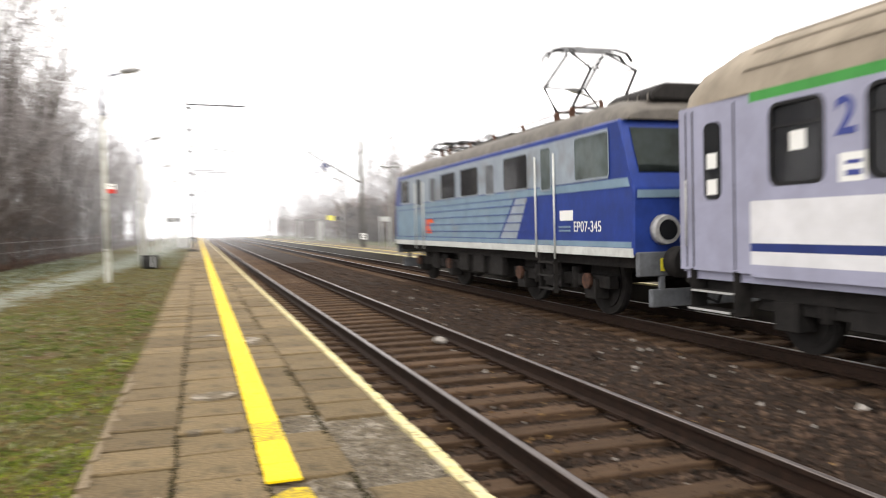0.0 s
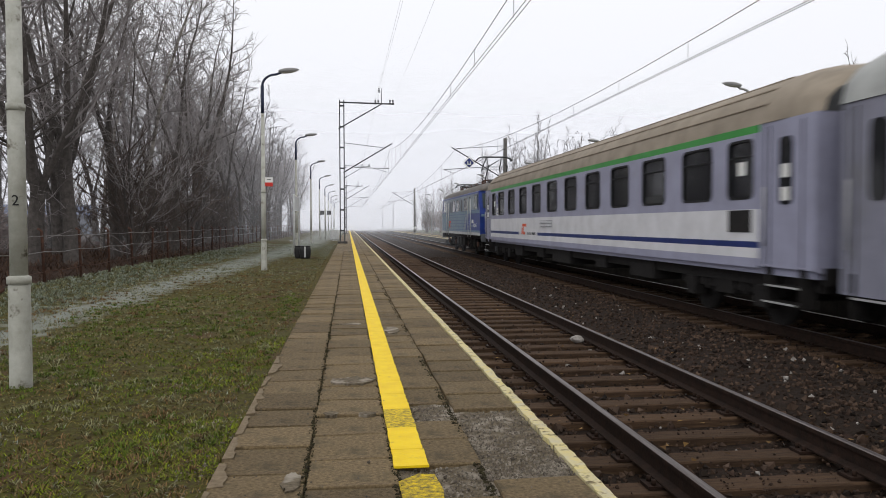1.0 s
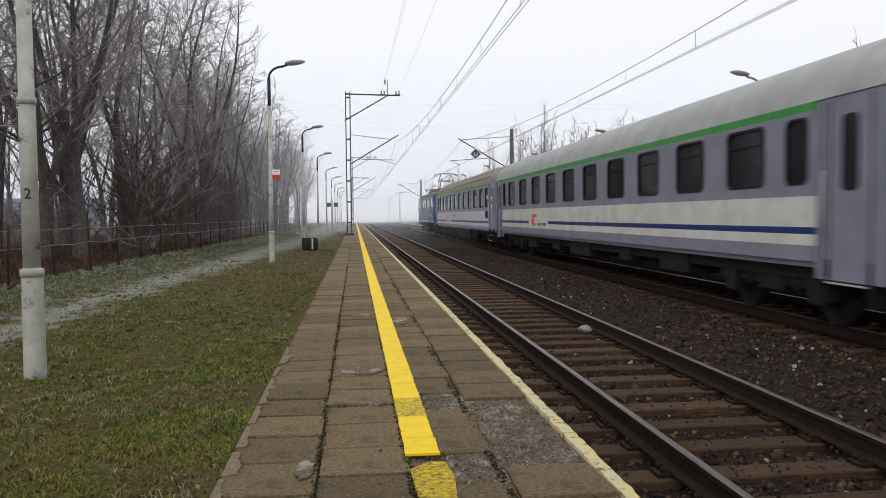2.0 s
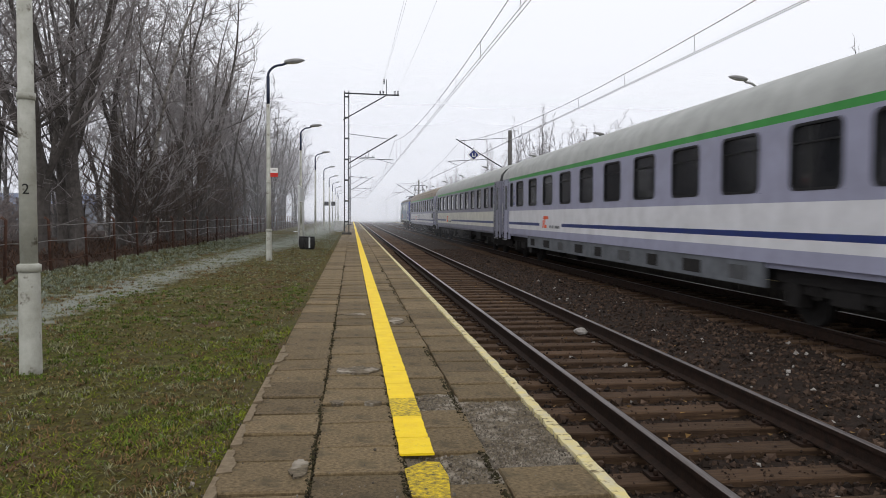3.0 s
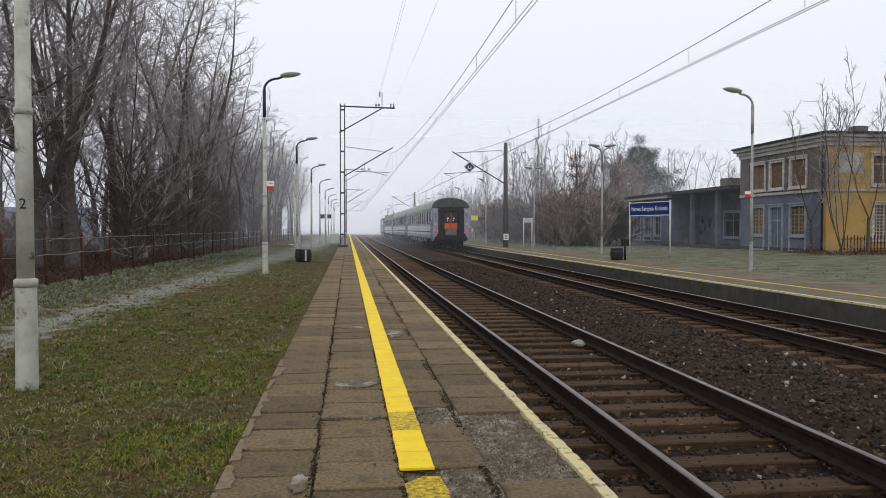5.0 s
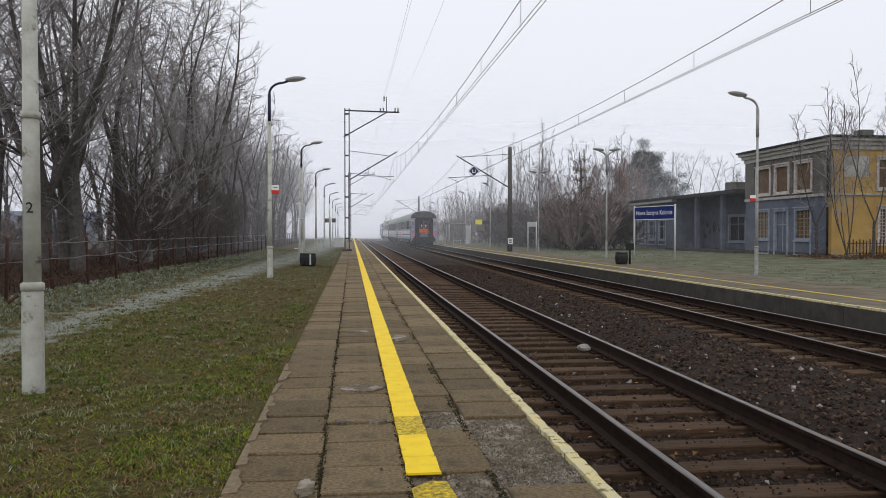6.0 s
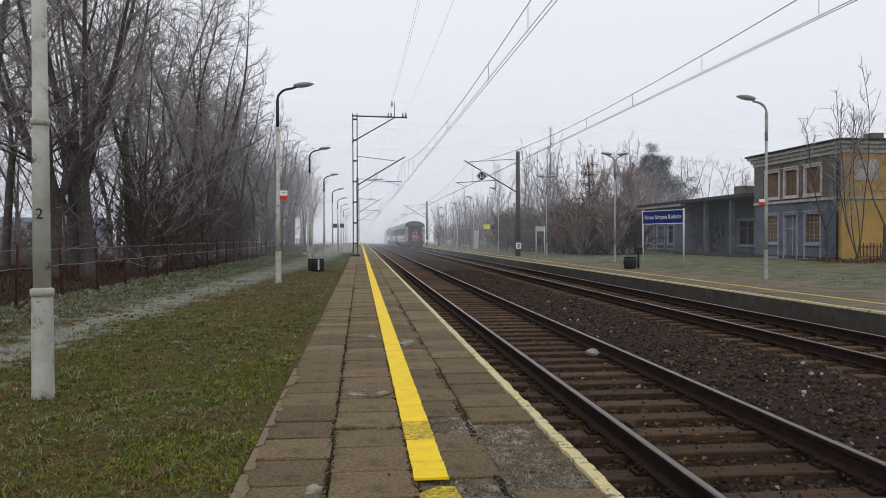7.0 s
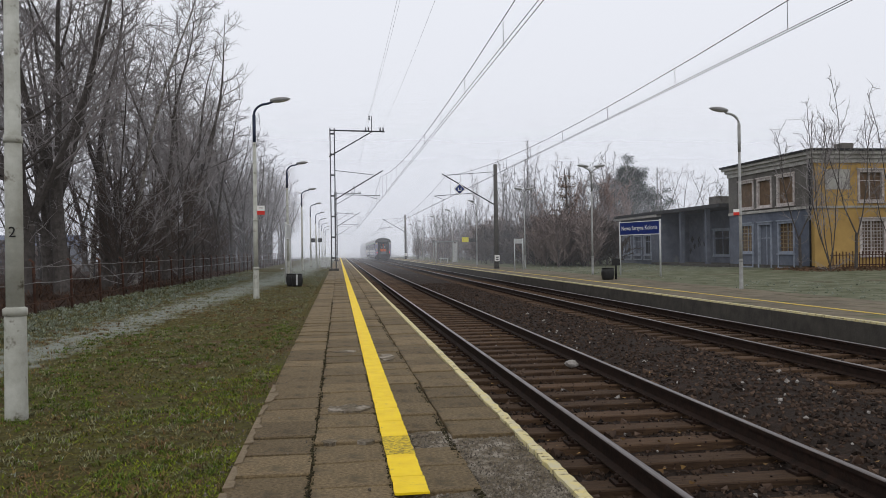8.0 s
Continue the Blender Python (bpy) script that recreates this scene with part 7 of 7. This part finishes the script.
# grass: short blades, thick near the platform, frosted along the path
def blades(n, xr, yr, pick, height, seed, material, label):
    g = np.random.default_rng(seed)
    x = g.uniform(*xr, n)
    y = yr[0] + (yr[1] - yr[0]) * g.uniform(0, 1, n) ** 2.0
    keep = np.array([pick(a, b) for a, b in zip(x, y)]) > g.uniform(0, 1, n)
    x, y = x[keep], y[keep]
    n = len(x)
    z = np.array([turf_height(a, b) for a, b in zip(x, y)])
    h = height * np.minimum(g.lognormal(0, 0.35, n), 1.8)
    az, lean = g.uniform(0, 6.283, n), g.uniform(0.5, 2.6, n)
    c = np.stack([x, y, z - 0.004], -1)
    tip = np.stack([np.cos(az) * lean * h, np.sin(az) * lean * h, h], -1)
    side = np.stack([-np.sin(az), np.cos(az), 0 * az], -1) * (0.0036 + 0.00028 * y)[:, None]
    v = np.stack([c - side, c + side, c + tip * 0.55 + side * 0.7, c + tip], 1).reshape(-1, 3)
    f = (np.array([(0, 1, 2), (0, 2, 3)])[None] + 4 * np.arange(n)[:, None, None]).reshape(-1, 3)
    return tagged(new("grass", raw("grass", v, f, material)), label, "grass", kind="stuff")


M_BLADE_ROUGH = mat("rough_frosted_blades", (0.105, 0.120, 0.060), (0.070, 0.062, 0.028), 1.5, 4, island=0.5, rough=0.9)
M_BRACKEN = mat("dead_bracken", (0.075, 0.040, 0.024), (0.036, 0.022, 0.015), 1.5, 4, island=0.5, rough=0.95)


def bare(x, y):
    return 0.85 * (noise.noise((x * 0.8, y * 0.8, 11)) > -0.32) * (1 - 0.8 * frosty(x, y))


blades(120000, (-7.0, -0.72), (1.0, 34), bare, 0.018, 5, M_BLADE, "short mossy green and brown winter grass")
blades(90000, (-7.0, -0.9), (1.5, 58), lambda x, y: 0.05 + 0.45 * min(1.0, max(0.0, (y - 14) / 16)) + 0.30 * (noise.noise((x * 0.9, y * 0.9, 2)) > 0.0) + 0.15 * (x < -4.6) + 0.8 * frosty(x, y) * (noise.noise((x * 1.5, y * 1.5, 2)) > -0.2), 0.018, 6, M_BLADE_FROST, "frosted pale grass along the beaten path")
blades(30000, (-7.0, -0.72), (1.9, -7.8), bare, 0.018, 15, M_BLADE, "short mossy green and brown winter grass")
blades(14000, (-7.2, -5.4), (8.0, 40), lambda x, y: 0.9, 0.06, 7, M_BLADE_ROUGH, "longer rough grass along the fence")
blades(16000, (-16, -7.1), (9.0, 60), lambda x, y: 0.9 * (x > -0.5 * y), 0.16, 9, M_BRACKEN, "dead brown bracken and litter behind the fence")
M_MOSS = mat("bright_moss", (0.165, 0.205, 0.008), (0.090, 0.112, 0.012), 3.0, 3, island=0.4, rough=0.9)
blades(70000, (-3.4, -0.74), (3.0, 10), lambda x, y: 0.9 * (noise.noise((x * 1.3, y * 0.9, 21)) > -0.05) * min(1.0, max(0.15, 1.25 + 0.45 * x)), 0.017, 11, M_MOSS, "bright green moss beside the platform edge")


def tufts(n, per, xr, yr, pick, height, seed, material, label, ground=turf_height):
    """Loose tufts: bundles of bent blades that spring from one root."""
    g = np.random.default_rng(seed)
    x = g.uniform(*xr, n)
    y = yr[0] + (yr[1] - yr[0]) * g.uniform(0, 1, n) ** 1.7
    keep = np.array([pick(a, b) for a, b in zip(x, y)]) > g.uniform(0, 1, n)
    x, y = x[keep], y[keep]
    z = np.array([ground(a, b) for a, b in zip(x, y)])
    size = np.repeat(g.lognormal(0, 0.3, len(x)), per)
    c = np.repeat(np.stack([x, y, z - 0.004], -1), per, 0) + g.normal(0, 0.022, (len(x) * per, 3)) * (1, 1, 0)
    n = len(c)
    az, out = g.uniform(0, 6.283, n), g.uniform(0.5, 1.9, n)
    h = height * size * g.uniform(0.5, 1.2, n)
    way = np.stack([np.cos(az) * out, np.sin(az) * out, 0 * az], -1) * h[:, None]
    side = np.stack([-np.sin(az), np.cos(az), 0 * az], -1) * (0.0026 + 0.00024 * c[:, 1])[:, None]
    rise = np.stack([0 * h, 0 * h, h], -1)
    v = np.stack([c - side, c + side, c + way * 0.5 + rise * 0.85 + side * 0.8, c + way * 0.5 + rise * 0.85 - side * 0.8, c + way * 1.15 + rise * 0.7], 1).reshape(-1, 3)
    f4 = (np.array([(0, 1, 2), (0, 2, 3), (3, 2, 4)])[None] + 5 * np.arange(n)[:, None, None]).reshape(-1, 3)
    return tagged(new("grass_tufts", raw("grass_tufts", v, f4, material)), label, "grass", kind="stuff")


M_TUFT = mat("frost_tipped_tufts", (0.235, 0.228, 0.135), (0.145, 0.145, 0.068), 1.6, 4, island=0.5, rough=0.9)
M_TUFT_BROWN = mat("withered_tufts", (0.20, 0.125, 0.058), (0.115, 0.072, 0.034), 1.6, 4, island=0.5, rough=0.9)
M_TUFT_GREEN = mat("green_tufts", (0.105, 0.150, 0.020), (0.060, 0.085, 0.014), 1.6, 4, island=0.5, rough=0.9)
tufts(3600, 10, (-7.0, -0.85), (3.0, 26), lambda x, y: 0.25 + 0.6 * (noise.noise((x * 0.7, y * 0.7, 51)) > 0.02), 0.036, 61, M_TUFT, "pale frost-tipped tufts of grass in the turf")
tufts(2600, 9, (-5.2, -0.85), (3.0, 22), lambda x, y: 0.15 + 0.8 * (noise.noise((x * 0.6, y * 0.5, 57)) > 0.05), 0.032, 62, M_TUFT_BROWN, "withered brown tufts of grass in the turf")
tufts(3400, 9, (-4.2, -0.80), (3.0, 16), lambda x, y: 0.15 + 0.8 * (noise.noise((x * 0.8, y * 0.6, 63)) > -0.05), 0.030, 63, M_TUFT_GREEN, "fresh green tufts of grass by the platform")
tufts(2600, 10, (-7.2, -5.0), (8.0, 46), lambda x, y: 0.8, 0.055, 64, M_BLADE_FROST, "longer frosted grass beyond the beaten path")
tufts(2600, 7, (13.35, 26.5), (18, 62), lambda x, y: 0.3 + 0.6 * (noise.noise((x * 0.35, y * 0.25, 71)) > 0.0), 0.05, 65, M_BLADE_FROST, "frosted tufts on the lawn before the station", lambda x, y: -0.03)
M_LEAF_PALE = mat("yellow_brown_leaves", (0.26, 0.16, 0.055), (0.14, 0.08, 0.035), 3, island=0.5, rough=0.85)
M_STRAW = mat("dry_straw_blades", (0.24, 0.20, 0.10), (0.15, 0.105, 0.05), 2.0, 3, island=0.4, rough=0.9)
blades(13000, (-6.3, -0.8), (3.2, 26), lambda x, y: 0.8 * (noise.noise((x * 0.9, y * 0.9, 31)) > -0.1), 0.020, 13, M_STRAW, "dry straw-coloured blades in the turf")

# moss and dirt in the joints between the slab columns; debris and leaves on the sleepers
M_JOINT = mat("mossy_joint_dirt", (0.050, 0.045, 0.020), (0.026, 0.020, 0.012), 14, 4, island=0.5, rough=0.95)
for seed, x in ((41, -0.21), (42, 0.295), (43, 0.785)):
    v, f = pebbles(1500, (x - 0.022, x + 0.022), (3.2, 22), lambda a, b: -0.008, 0.007, seed)
    tagged(new("joint_dirt", raw("joint_dirt", v, f, M_JOINT)), "dark mossy dirt in the slab joints", "dirt", kind="stuff")
for seed, c in ((51, TRACK_A), (52, TRACK_B)):
    v, f = pebbles(2600, (c - 1.25, c + 1.25), (3, 26), lambda a, b: SLEEPER_TOP, 0.011, seed)
    tagged(new("track_debris", raw("track_debris", v, f, M_STONE)), "small dark debris lying on the sleepers", "debris", kind="stuff")
lr = np.random.default_rng(14)
n = 420
c = np.stack([lr.uniform(1.6, 6.2, n), 3.2 + 22 * lr.uniform(0, 1, n) ** 1.6, np.full(n, SLEEPER_TOP + 0.02)], -1)
a, b = lr.normal(size=(n, 3)) * (1, 1, 0.3), lr.normal(size=(n, 3)) * (1, 1, 0.3)
a /= np.linalg.norm(a, axis=1, keepdims=True)
b /= np.linalg.norm(b, axis=1, keepdims=True)
v = np.stack([c, c + a * 0.05, c + a * 0.025 + b * 0.04], 1).reshape(-1, 3)
tagged(new("scattered_leaves", raw("scattered_leaves", v, np.arange(3 * n).reshape(-1, 3), M_LEAF_PALE)), "few yellow-brown leaves scattered on the track", "leaves", kind="stuff")


motions()
